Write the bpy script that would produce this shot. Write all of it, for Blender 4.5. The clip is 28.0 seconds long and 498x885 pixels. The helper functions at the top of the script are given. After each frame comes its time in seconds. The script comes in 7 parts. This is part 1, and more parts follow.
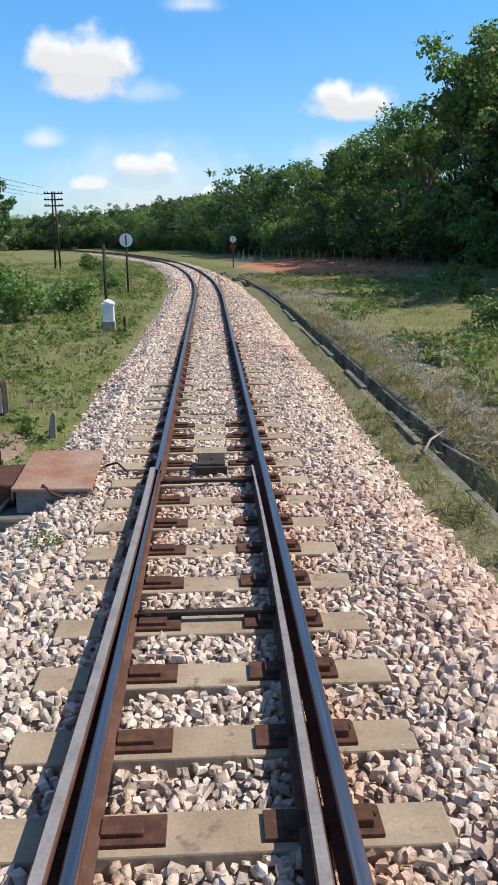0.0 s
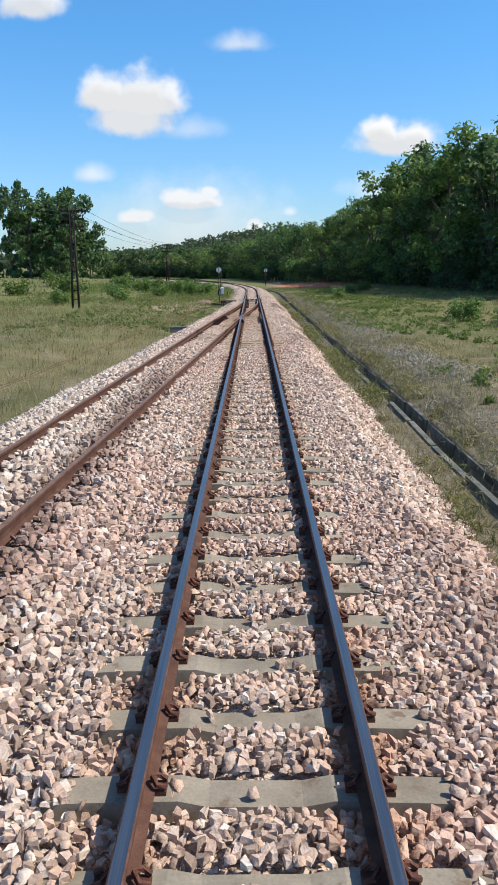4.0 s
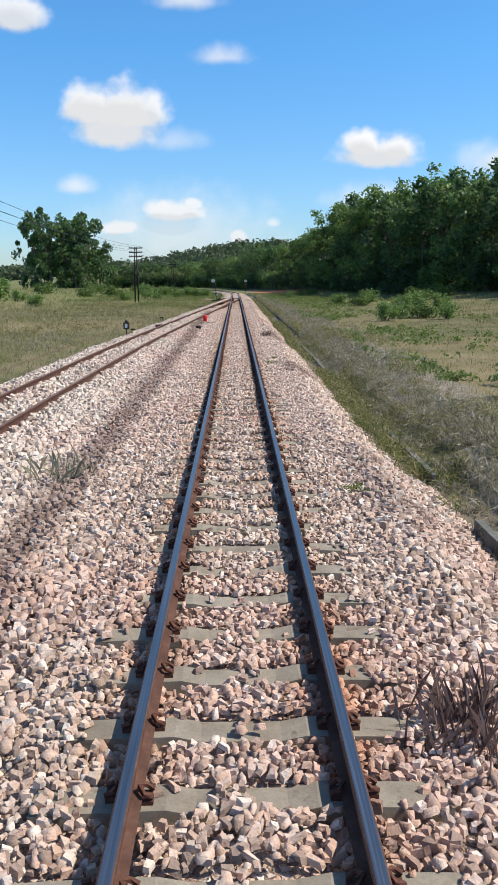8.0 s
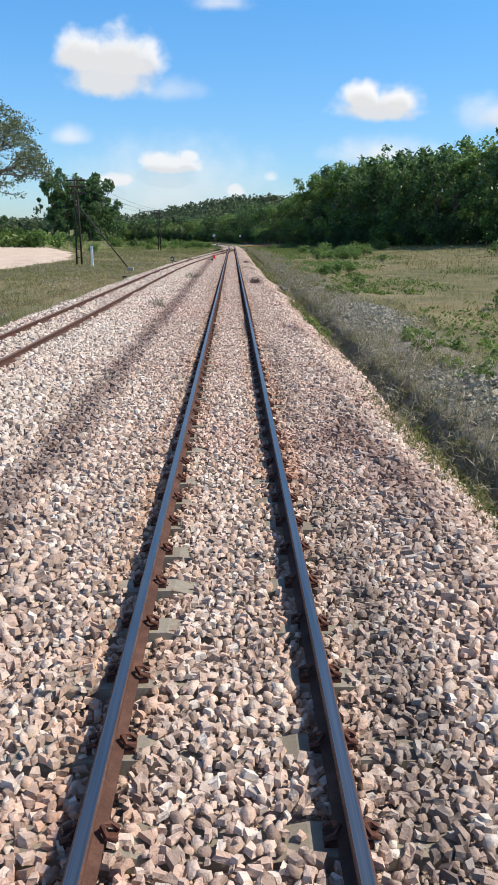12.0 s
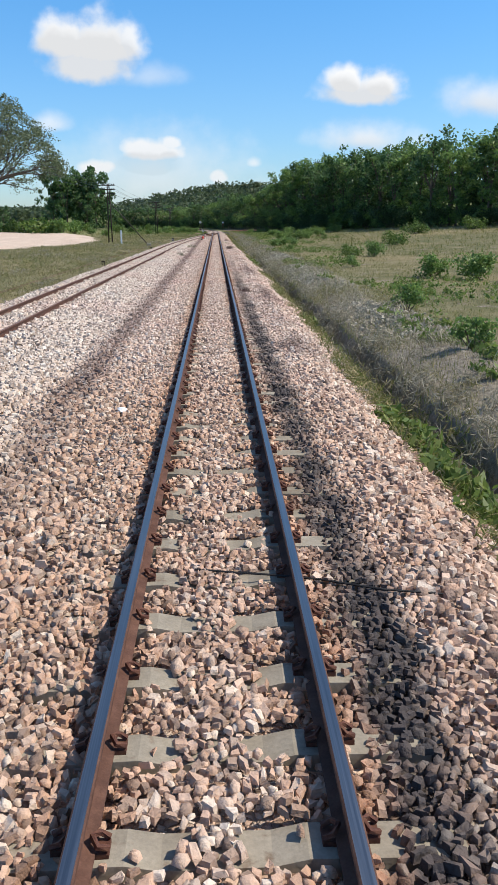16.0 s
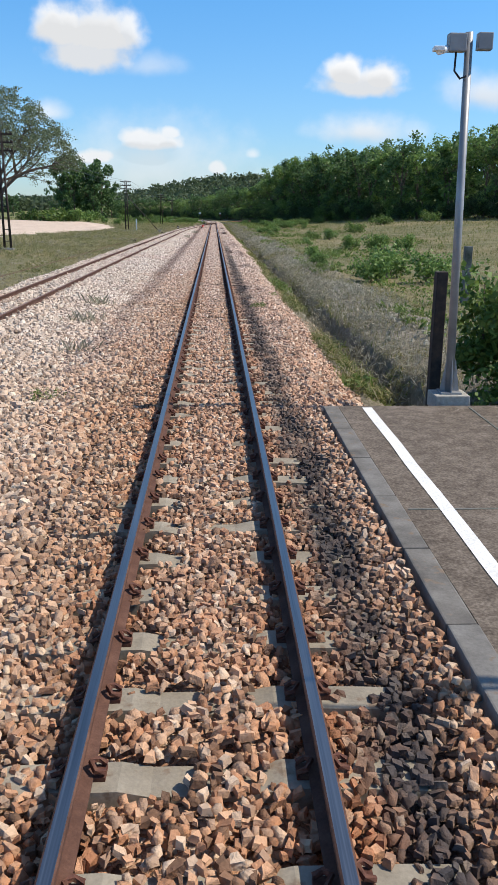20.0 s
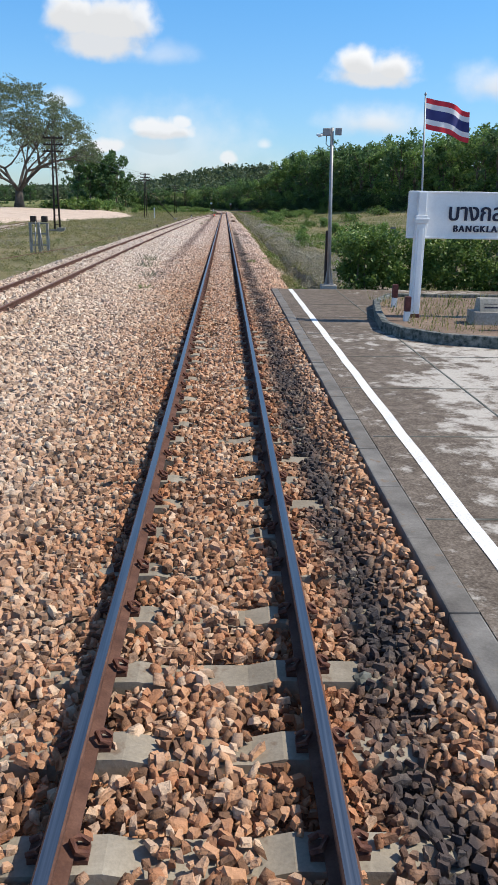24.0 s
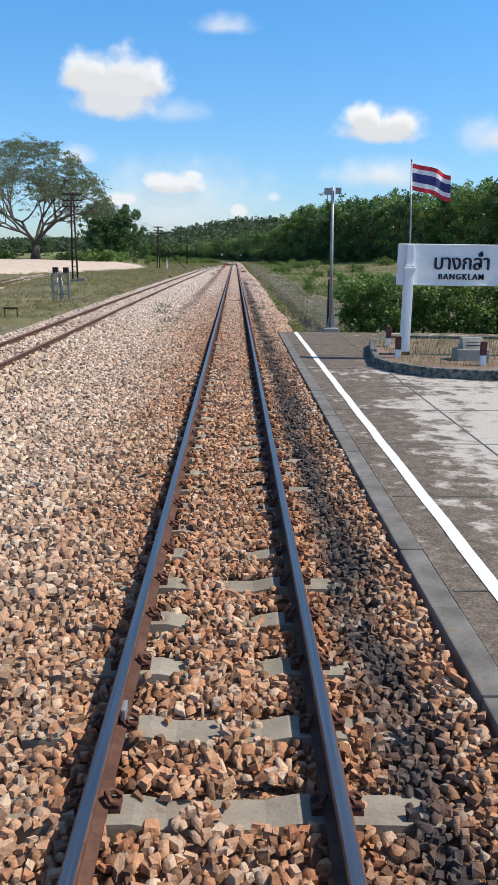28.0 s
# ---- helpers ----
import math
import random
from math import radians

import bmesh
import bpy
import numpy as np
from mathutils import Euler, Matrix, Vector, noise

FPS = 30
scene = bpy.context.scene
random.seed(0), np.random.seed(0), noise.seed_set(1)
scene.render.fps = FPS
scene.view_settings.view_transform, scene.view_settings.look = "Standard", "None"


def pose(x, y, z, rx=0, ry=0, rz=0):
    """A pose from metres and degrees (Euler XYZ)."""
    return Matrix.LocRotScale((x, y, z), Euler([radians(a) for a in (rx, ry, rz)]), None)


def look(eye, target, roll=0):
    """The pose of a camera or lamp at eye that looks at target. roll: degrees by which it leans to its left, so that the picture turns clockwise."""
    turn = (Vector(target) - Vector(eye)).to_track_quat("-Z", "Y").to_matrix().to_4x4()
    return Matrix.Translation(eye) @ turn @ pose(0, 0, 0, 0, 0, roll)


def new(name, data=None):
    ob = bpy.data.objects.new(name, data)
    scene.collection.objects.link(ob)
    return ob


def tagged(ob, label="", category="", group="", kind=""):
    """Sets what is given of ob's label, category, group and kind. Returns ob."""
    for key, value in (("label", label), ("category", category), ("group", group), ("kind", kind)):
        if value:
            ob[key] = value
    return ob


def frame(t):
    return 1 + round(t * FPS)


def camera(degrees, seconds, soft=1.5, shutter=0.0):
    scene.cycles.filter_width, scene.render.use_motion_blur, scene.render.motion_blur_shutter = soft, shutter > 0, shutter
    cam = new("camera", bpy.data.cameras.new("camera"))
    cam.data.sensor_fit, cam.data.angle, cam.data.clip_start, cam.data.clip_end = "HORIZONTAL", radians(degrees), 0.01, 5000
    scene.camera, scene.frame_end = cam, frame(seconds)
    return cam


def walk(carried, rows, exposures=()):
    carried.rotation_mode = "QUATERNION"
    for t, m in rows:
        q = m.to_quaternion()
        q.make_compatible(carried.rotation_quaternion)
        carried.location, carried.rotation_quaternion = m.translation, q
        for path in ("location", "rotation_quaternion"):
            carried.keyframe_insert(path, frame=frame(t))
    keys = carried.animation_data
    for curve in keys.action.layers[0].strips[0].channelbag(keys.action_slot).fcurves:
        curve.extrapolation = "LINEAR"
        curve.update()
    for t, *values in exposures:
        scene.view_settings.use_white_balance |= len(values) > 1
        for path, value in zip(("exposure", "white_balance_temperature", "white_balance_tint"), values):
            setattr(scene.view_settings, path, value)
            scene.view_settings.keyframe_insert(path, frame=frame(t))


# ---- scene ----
LENS = math.degrees(2 * math.atan(441 / 1400))
PATH = [  # seconds, x, y, z, yaw, pitch, lean
    (0.0, 0.018, 203.806, 2.247, -2.757, -14.637, -0.406),
    (0.5, 0.019, 197.275, 2.239, -2.258, -14.300, -0.577),
    (1.0, 0.018, 190.745, 2.231, -1.697, -13.870, -0.634),
    (1.5, 0.007, 184.174, 2.235, -1.117, -13.338, -0.430),
    (2.0, -0.010, 177.501, 2.233, -0.673, -12.900, -0.138),
    (2.5, -0.022, 170.744, 2.230, -0.100, -12.698, -0.176),
    (4.5, -0.009, 143.316, 2.248, 0.228, -12.220, -0.127),
    (5.0, 0.010, 137.215, 2.264, -0.295, -12.039, -0.061),
    (5.5, 0.016, 131.506, 2.251, -0.928, -12.024, -0.140),
    (6.0, 0.019, 126.200, 2.242, -1.379, -11.957, -0.283),
    (6.5, 0.028, 121.232, 2.239, -1.529, -11.714, -0.081),
    (7.0, 0.024, 116.432, 2.259, -1.656, -11.548, -0.013),
    (7.5, 0.010, 111.678, 2.252, -1.690, -11.786, 0.133),
    (8.0, -0.013, 107.003, 2.255, -0.907, -11.646, -0.260),
    (8.5, -0.001, 102.317, 2.255, -0.416, -12.060, 0.055),
    (9.0, 0.005, 97.602, 2.261, 0.316, -12.506, 0.010),
    (9.5, 0.018, 93.005, 2.262, 1.011, -12.873, 0.150),
    (10.0, 0.014, 88.315, 2.253, 1.052, -13.243, 0.182),
    (10.5, 0.027, 83.452, 2.249, 0.428, -13.622, 0.307),
    (11.0, 0.033, 78.572, 2.245, -0.181, -14.004, 0.311),
    (11.5, 0.039, 73.891, 2.245, -0.804, -14.326, 0.437),
    (12.0, 0.041, 69.432, 2.242, -1.292, -14.702, 0.386),
    (12.5, 0.044, 65.139, 2.242, -1.652, -14.971, 0.250),
    (13.0, 0.050, 60.942, 2.246, -1.936, -15.128, 0.381),
    (13.5, 0.038, 56.813, 2.237, -2.017, -15.238, 0.128),
    (15.5, 0.034, 40.872, 2.229, -2.386, -15.430, 0.096),
    (16.0, 0.030, 37.186, 2.218, -2.279, -15.615, -0.205),
    (16.5, 0.041, 33.660, 2.228, -2.331, -15.759, 0.080),
    (17.0, 0.053, 30.321, 2.235, -2.345, -15.914, 0.101),
    (17.5, 0.060, 27.193, 2.239, -2.164, -15.975, -0.023),
    (18.0, 0.070, 24.293, 2.245, -2.167, -16.017, 0.112),
    (18.5, 0.064, 21.624, 2.251, -2.126, -16.078, 0.038),
    (19.0, 0.060, 19.179, 2.261, -2.427, -16.024, 0.692),
    (19.5, 0.076, 16.939, 2.256, -2.375, -16.071, 0.336),
    (20.0, 0.066, 14.852, 2.232, -2.570, -16.187, 0.438),
    (20.5, 0.072, 12.776, 2.233, -2.506, -16.232, 0.558),
    (21.0, 0.069, 10.788, 2.230, -2.487, -16.305, 0.674),
    (21.5, 0.074, 8.955, 2.232, -2.491, -16.398, 0.861),
    (23.5, 0.076, 2.728, 2.225, -2.085, -16.745, 1.074),
    (24.0, 0.076, 1.854, 2.217, -1.982, -16.813, 0.973),
    (24.5, 0.075, 1.098, 2.216, -1.777, -16.844, 0.919),
    (25.0, 0.075, 0.591, 2.213, -1.612, -16.874, 0.788),
    (25.5, 0.074, 0.256, 2.208, -1.428, -16.905, 0.694),
    (26.0, 0.073, 0.141, 2.207, -1.313, -16.930, 0.706),
    (26.5, 0.066, 0.100, 2.206, -1.246, -16.521, 0.656),
    (27.0, 0.067, 0.058, 2.206, -1.185, -15.596, 0.649),
    (27.5, 0.062, 0.022, 2.219, -1.133, -14.500, 0.676),
    (28.0, 0.063, 0.004, 2.231, -1.170, -13.368, 0.729),
]


def eye_pose(x, y, z, yaw, pitch, lean):
    a, p = radians(yaw), radians(pitch)
    return look((x, y, z), (x - math.sin(a) * math.cos(p), y + math.cos(a) * math.cos(p), z + math.sin(p)), lean)


cam = camera(LENS, 28.0, soft=1.5)
walk(cam, [(t, eye_pose(*r)) for t, *r in PATH], exposures=((0.0, 0.17), (5.0, 0.09), (28.0, 0.07)))

# ---- sky and sun ----
SUN_EL, SUN_AZ = radians(50), radians(93)   # azimuth clockwise from +y
to_sun = Vector((math.sin(SUN_AZ) * math.cos(SUN_EL), math.cos(SUN_AZ) * math.cos(SUN_EL), math.sin(SUN_EL)))
sun = new("sun", bpy.data.lights.new("sun", "SUN"))
sun.data.energy, sun.data.angle, sun.data.color = 5.0, radians(0.53), (1.0, 0.905, 0.765)
sun.matrix_world = look(to_sun * 50, (0, 0, 0))

world = bpy.data.worlds.new("sky")
scene.world = world
world.use_nodes = True
wn, wl = world.node_tree.nodes, world.node_tree.links
wn.clear()


def wnode(kind, **kw):
    n = wn.new(kind)
    for k, v in kw.items():
        if k == "op":
            n.operation = v
        else:
            n.inputs[int(k[1:])].default_value = v
    return n


sky = wn.new("ShaderNodeTexSky")
sky.sky_type, sky.sun_disc = "NISHITA", False
sky.sun_elevation, sky.sun_rotation = SUN_EL, SUN_AZ
sky.air_density, sky.dust_density, sky.ozone_density = 1.0, 0.45, 2.2
tint = wn.new("ShaderNodeMix")
tint.data_type, tint.blend_type = "RGBA", "MULTIPLY"
tint.inputs[0].default_value = 1.0
hue = wn.new("ShaderNodeMix")       # clear blue aloft, milky towards the horizon
hue.data_type = "RGBA"
hue.inputs[6].default_value, hue.inputs[7].default_value = (0.78, 0.95, 1.20, 1), (0.54, 1.09, 1.46, 1)
zen = wn.new("ShaderNodeMix")       # paler towards the zenith
zen.data_type = "RGBA"
zen.inputs[7].default_value = (0.86, 0.97, 1.08, 1)
wl.new(hue.outputs[2], zen.inputs[6])
wl.new(zen.outputs[2], tint.inputs[7])
wl.new(sky.outputs[0], tint.inputs[6])
coord = wn.new("ShaderNodeTexCoord")
sep = wn.new("ShaderNodeSeparateXYZ")
wl.new(coord.outputs["Generated"], sep.inputs[0])
lift = wn.new("ShaderNodeMapRange")
lift.inputs[1].default_value, lift.inputs[2].default_value = 0.0, 0.26
wl.new(sep.outputs[2], lift.inputs[0]), wl.new(lift.outputs[0], hue.inputs[0])
lift2 = wn.new("ShaderNodeMapRange")
lift2.inputs[1].default_value, lift2.inputs[2].default_value = 0.30, 0.75
wl.new(sep.outputs[2], lift2.inputs[0]), wl.new(lift2.outputs[0], zen.inputs[0])
ysafe = wnode("ShaderNodeMath", op="MAXIMUM", i1=0.05)
wl.new(sep.outputs[1], ysafe.inputs[0])
du, dv = wnode("ShaderNodeMath", op="DIVIDE"), wnode("ShaderNodeMath", op="DIVIDE")
wl.new(sep.outputs[0], du.inputs[0]), wl.new(ysafe.outputs[0], du.inputs[1])
wl.new(sep.outputs[2], dv.inputs[0]), wl.new(ysafe.outputs[0], dv.inputs[1])
uv = wn.new("ShaderNodeCombineXYZ")
wl.new(du.outputs[0], uv.inputs[0]), wl.new(dv.outputs[0], uv.inputs[1])
# cloud outlines: large billows and fine shreds
billow = wn.new("ShaderNodeTexNoise")
billow.inputs["Scale"].default_value, billow.inputs["Detail"].default_value, billow.inputs["Roughness"].default_value = 34, 5, 0.50
wl.new(uv.outputs[0], billow.inputs["Vector"])
CLOUDS = [  # across, up, half width, half height, firmness
    (-0.17, 0.206, 0.036, 0.032, 1), (-0.129, 0.202, 0.05, 0.039, 1), (-0.141, 0.176, 0.059, 0.026, 0.95), (-0.098, 0.201, 0.019, 0.025, 0.95),
    (-0.07, 0.165, 0.035, 0.014, 0.4), (0.154, 0.161, 0.027, 0.023, 1), (0.195, 0.157, 0.033, 0.023, 1), (0.173, 0.148, 0.056, 0.019, 0.95),
    (-0.013, 0.259, 0.029, 0.012, 0.65), (-0.191, 0.113, 0.023, 0.012, 0.65),
    (-0.142, 0.065, 0.028, 0.013, 0.95), (-0.09, 0.087, 0.027, 0.015, 0.95), (-0.052, 0.091, 0.015, 0.01, 0.9), (-0.074, 0.063, 0.115, 0.052, 0.55), (-0.074, 0.084, 0.044, 0.018, 0.95),
    (0.047, 0.069, 0.009, 0.007, 0.65), (-0.255, 0.306, 0.042, 0.028, 0.9), (-0.054, 0.32, 0.036, 0.014, 0.7),
    (0.005, 0.054, 0.014, 0.012, 0.86), (0.181, 0.099, 0.059, 0.019, 0.8), (0.322, 0.142, 0.05, 0.023, 0.8),
]


def cloud_field(uv_out):
    """How thick the clouds stand in a direction, 0 to 1."""
    total = None
    for cx, cy, rx, ry, firm in CLOUDS:
        total = add_cloud(uv_out, total, cx, cy - 0.28 * ry, rx, ry * 1.05, firm)
    return total


def add_cloud(uv_out, total, cx, cy, rx, ry, firm):
    off = wnode("ShaderNodeVectorMath", op="SUBTRACT", i1=(cx, cy, 0))
    wl.new(uv_out, off.inputs[0])
    up = wnode("ShaderNodeVectorMath", op="MULTIPLY", i1=(1 / rx, 1 / ry, 0))
    wl.new(off.outputs[0], up.inputs[0])
    down = wnode("ShaderNodeVectorMath", op="MULTIPLY", i1=(-1, -1.7, 0))
    wl.new(up.outputs[0], down.inputs[0])
    sq = wnode("ShaderNodeVectorMath", op="MAXIMUM")
    wl.new(up.outputs[0], sq.inputs[0]), wl.new(down.outputs[0], sq.inputs[1])
    ln = wnode("ShaderNodeVectorMath", op="LENGTH")
    wl.new(sq.outputs[0], ln.inputs[0])
    inv = wnode("ShaderNodeMath", op="SUBTRACT", i0=1.05)
    wl.new(ln.outputs["Value"], inv.inputs[1])
    cl = wnode("ShaderNodeMath", op="MAXIMUM", i1=-0.9)
    wl.new(inv.outputs[0], cl.inputs[0])
    nz = wnode("ShaderNodeMath", op="MULTIPLY_ADD", i1=1.15, i2=-0.57)
    wl.new(billow.outputs[0], nz.inputs[0])
    ad = wnode("ShaderNodeMath", op="ADD")
    wl.new(cl.outputs[0], ad.inputs[0]), wl.new(nz.outputs[0], ad.inputs[1])
    mr = wn.new("ShaderNodeMapRange")
    mr.interpolation_type = "SMOOTHSTEP"
    mr.inputs[1].default_value, mr.inputs[2].default_value, mr.inputs[4].default_value = -0.12 - 0.35 * (firm < 0.85), 0.60 + 0.45 * (firm < 0.85), firm
    wl.new(ad.outputs[0], mr.inputs[0])
    if total is None:
        return mr
    mx = wnode("ShaderNodeMath", op="MAXIMUM")
    wl.new(total.outputs[0], mx.inputs[0]), wl.new(mr.outputs[0], mx.inputs[1])
    return mx


total = cloud_field(uv.outputs[0])
higher = wnode("ShaderNodeVectorMath", op="ADD", i1=(0.004, 0.016, 0))
wl.new(uv.outputs[0], higher.inputs[0])
above = cloud_field(higher.outputs[0])
ahead = wn.new("ShaderNodeMapRange")
ahead.inputs[1].default_value, ahead.inputs[2].default_value = 0.1, 0.3
wl.new(sep.outputs[1], ahead.inputs[0])
dens = wnode("ShaderNodeMath", op="MULTIPLY")
wl.new(total.outputs[0], dens.inputs[0]), wl.new(ahead.outputs[0], dens.inputs[1])
bg_sky, bg_cloud, mixer, wout = wn.new("ShaderNodeBackground"), wn.new("ShaderNodeBackground"), wn.new("ShaderNodeMixShader"), wn.new("ShaderNodeOutputWorld")
bg_sky.inputs[1].default_value = 0.122
wl.new(tint.outputs[2], bg_sky.inputs[0])
shade = wn.new("ShaderNodeMapRange")   # billows differ a little in whiteness
shade.inputs[1].default_value, shade.inputs[2].default_value, shade.inputs[3].default_value, shade.inputs[4].default_value = -0.25, 0.75, 1.0, 0.76
lump = wnode("ShaderNodeMath", op="MULTIPLY_ADD", i1=-0.9, i2=0.45)
wl.new(billow.outputs[0], lump.inputs[0])
under = wnode("ShaderNodeMath", op="ADD")
wl.new(above.outputs[0], under.inputs[0]), wl.new(lump.outputs[0], under.inputs[1])
wl.new(under.outputs[0], shade.inputs[0])
bg_cloud.inputs[0].default_value = (0.965, 0.98, 1.0, 1)
wl.new(shade.outputs[0], bg_cloud.inputs[1])
wl.new(dens.outputs[0], mixer.inputs[0]), wl.new(bg_sky.outputs[0], mixer.inputs[1]), wl.new(bg_cloud.outputs[0], mixer.inputs[2])
wl.new(mixer.outputs[0], wout.inputs[0])

# ---- materials ----


class Mat:
    """A node material with short calls for its nodes."""

    def __init__(self, name, rough=0.8, metal=0.0, spec=0.3):
        self.m = bpy.data.materials.new(name)
        self.m.use_nodes = True
        self.nt = self.m.node_tree
        self.bsdf = self.nt.nodes["Principled BSDF"]
        self.bsdf.inputs["Roughness"].default_value = rough
        self.bsdf.inputs["Metallic"].default_value = metal
        self.bsdf.inputs["Specular IOR Level"].default_value = spec
        self.wob = None
        geo = self.nt.nodes.new("ShaderNodeNewGeometry")
        self.pos, self.island = geo.outputs["Position"], geo.outputs["Random Per Island"]

    def link(self, a, b):
        self.nt.links.new(a, b)

    def object_random(self):
        return self.nt.nodes.new("ShaderNodeObjectInfo").outputs["Random"]

    def local(self):
        return self.nt.nodes.new("ShaderNodeTexCoord").outputs["Object"]

    def noise(self, scale, detail=4, rough=0.55, vec=None, stretch=None):
        n = self.nt.nodes.new("ShaderNodeTexNoise")
        n.inputs["Scale"].default_value, n.inputs["Detail"].default_value, n.inputs["Roughness"].default_value = scale, detail, rough
        v = vec or self.pos
        if stretch:
            mp = self.nt.nodes.new("ShaderNodeMapping")
            mp.inputs["Scale"].default_value = stretch
            self.link(v, mp.inputs[0])
            v = mp.outputs[0]
        self.link(v, n.inputs["Vector"])
        return n.outputs[0]

    def cells(self, scale, out="Color", feature="F1"):
        n = self.nt.nodes.new("ShaderNodeTexVoronoi")
        n.feature = feature
        n.inputs["Scale"].default_value = scale
        if not self.wob:
            nz = self.nt.nodes.new("ShaderNodeTexNoise")
            nz.inputs["Scale"].default_value, nz.inputs["Detail"].default_value = 26, 2
            self.link(self.pos, nz.inputs["Vector"])
            ad = self.nt.nodes.new("ShaderNodeVectorMath")
            ad.operation = "MULTIPLY_ADD"
            ad.inputs[1].default_value = (0.035, 0.035, 0.035)
            self.link(nz.outputs["Color"], ad.inputs[0]), self.link(self.pos, ad.inputs[2])
            self.wob = ad.outputs[0]
        self.link(self.wob, n.inputs["Vector"])
        return n.outputs[out]

    def ramp(self, fac, stops, constant=False):
        n = self.nt.nodes.new("ShaderNodeValToRGB")
        n.color_ramp.interpolation = "CONSTANT" if constant else "LINEAR"
        while len(n.color_ramp.elements) < len(stops):
            n.color_ramp.elements.new(0.5)
        for e, (p, c) in zip(n.color_ramp.elements, stops):
            e.position = p
            e.color = (*c, 1) if len(c) == 3 else c
        self.link(fac, n.inputs[0])
        return n.outputs[0]

    def span(self, v, lo, hi, a=0.0, b=1.0):
        n = self.nt.nodes.new("ShaderNodeMapRange")
        for k, x in zip((1, 2, 3, 4), (lo, hi, a, b)):
            n.inputs[k].default_value = x
        self.link(v, n.inputs[0])
        return n.outputs[0]

    def math(self, op, a, b=0.0):
        n = self.nt.nodes.new("ShaderNodeMath")
        n.operation = op
        for k, v in enumerate((a, b)):
            if isinstance(v, (int, float)):
                n.inputs[k].default_value = v
            else:
                self.link(v, n.inputs[k])
        return n.outputs[0]

    def axis(self, k):
        n = self.nt.nodes.new("ShaderNodeSeparateXYZ")
        self.link(self.pos, n.inputs[0])
        return n.outputs[k]

    def mix(self, fac, a, b, blend="MIX"):
        n = self.nt.nodes.new("ShaderNodeMix")
        n.data_type, n.blend_type = "RGBA", blend
        for k, v in ((0, fac), (6, a), (7, b)):
            if isinstance(v, (int, float)):
                n.inputs[k].default_value = v
            elif isinstance(v, tuple):
                n.inputs[k].default_value = (*v, 1)
            else:
                self.link(v, n.inputs[k])
        return n.outputs[2]

    def color(self, c):
        if isinstance(c, tuple):
            self.bsdf.inputs["Base Color"].default_value = (*c, 1)
        else:
            self.link(c, self.bsdf.inputs["Base Color"])
        return self

    def rough(self, r):
        self.link(r, self.bsdf.inputs["Roughness"])
        return self

    def bump(self, h, strength=0.5, dist=0.02):
        n = self.nt.nodes.new("ShaderNodeBump")
        n.inputs["Strength"].default_value, n.inputs["Distance"].default_value = strength, dist
        self.link(h, n.inputs["Height"])
        self.link(n.outputs[0], self.bsdf.inputs["Normal"])
        return self


def two_tone(name, a, b, scale, fine=None, rough=0.8, metal=0.0, bump=0.3, dist=0.01, spec=0.3, grain=0.55):
    """Two colours in patches, with finer grain on top."""
    k = Mat(name, rough, metal, spec)
    c = k.ramp(k.noise(scale, 5), [(0.32, a), (0.68, b)])
    fine = fine or scale * 9
    g = k.noise(fine, 3)
    c = k.mix(grain, c, k.ramp(g, [(0.25, (0.55, 0.55, 0.55)), (0.75, (1.25, 1.25, 1.25))]), "MULTIPLY")
    k.color(c).bump(g, bump, dist)
    return k.m


STATION = [(0.0, (0.126, 0.074, 0.048)), (0.15, (0.230, 0.126, 0.074)), (0.32, (0.414, 0.202, 0.109)), (0.50, (0.494, 0.273, 0.156)), (0.68, (0.575, 0.356, 0.224)),
           (0.83, (0.333, 0.219, 0.152)), (0.95, (0.621, 0.459, 0.328))]
OPENLINE = [(0.0, (0.282, 0.214, 0.175)), (0.14, (0.400, 0.306, 0.249)), (0.32, (0.559, 0.410, 0.323)), (0.50, (0.624, 0.467, 0.380)), (0.68, (0.683, 0.549, 0.459)),
            (0.82, (0.506, 0.410, 0.346)), (0.94, (0.764, 0.676, 0.590))]
PALE = [(0.0, (0.338, 0.268, 0.221)), (0.15, (0.458, 0.374, 0.310)), (0.35, (0.610, 0.508, 0.430)), (0.55, (0.676, 0.572, 0.488)), (0.75, (0.578, 0.487, 0.415)), (0.92, (0.741, 0.669, 0.588))]


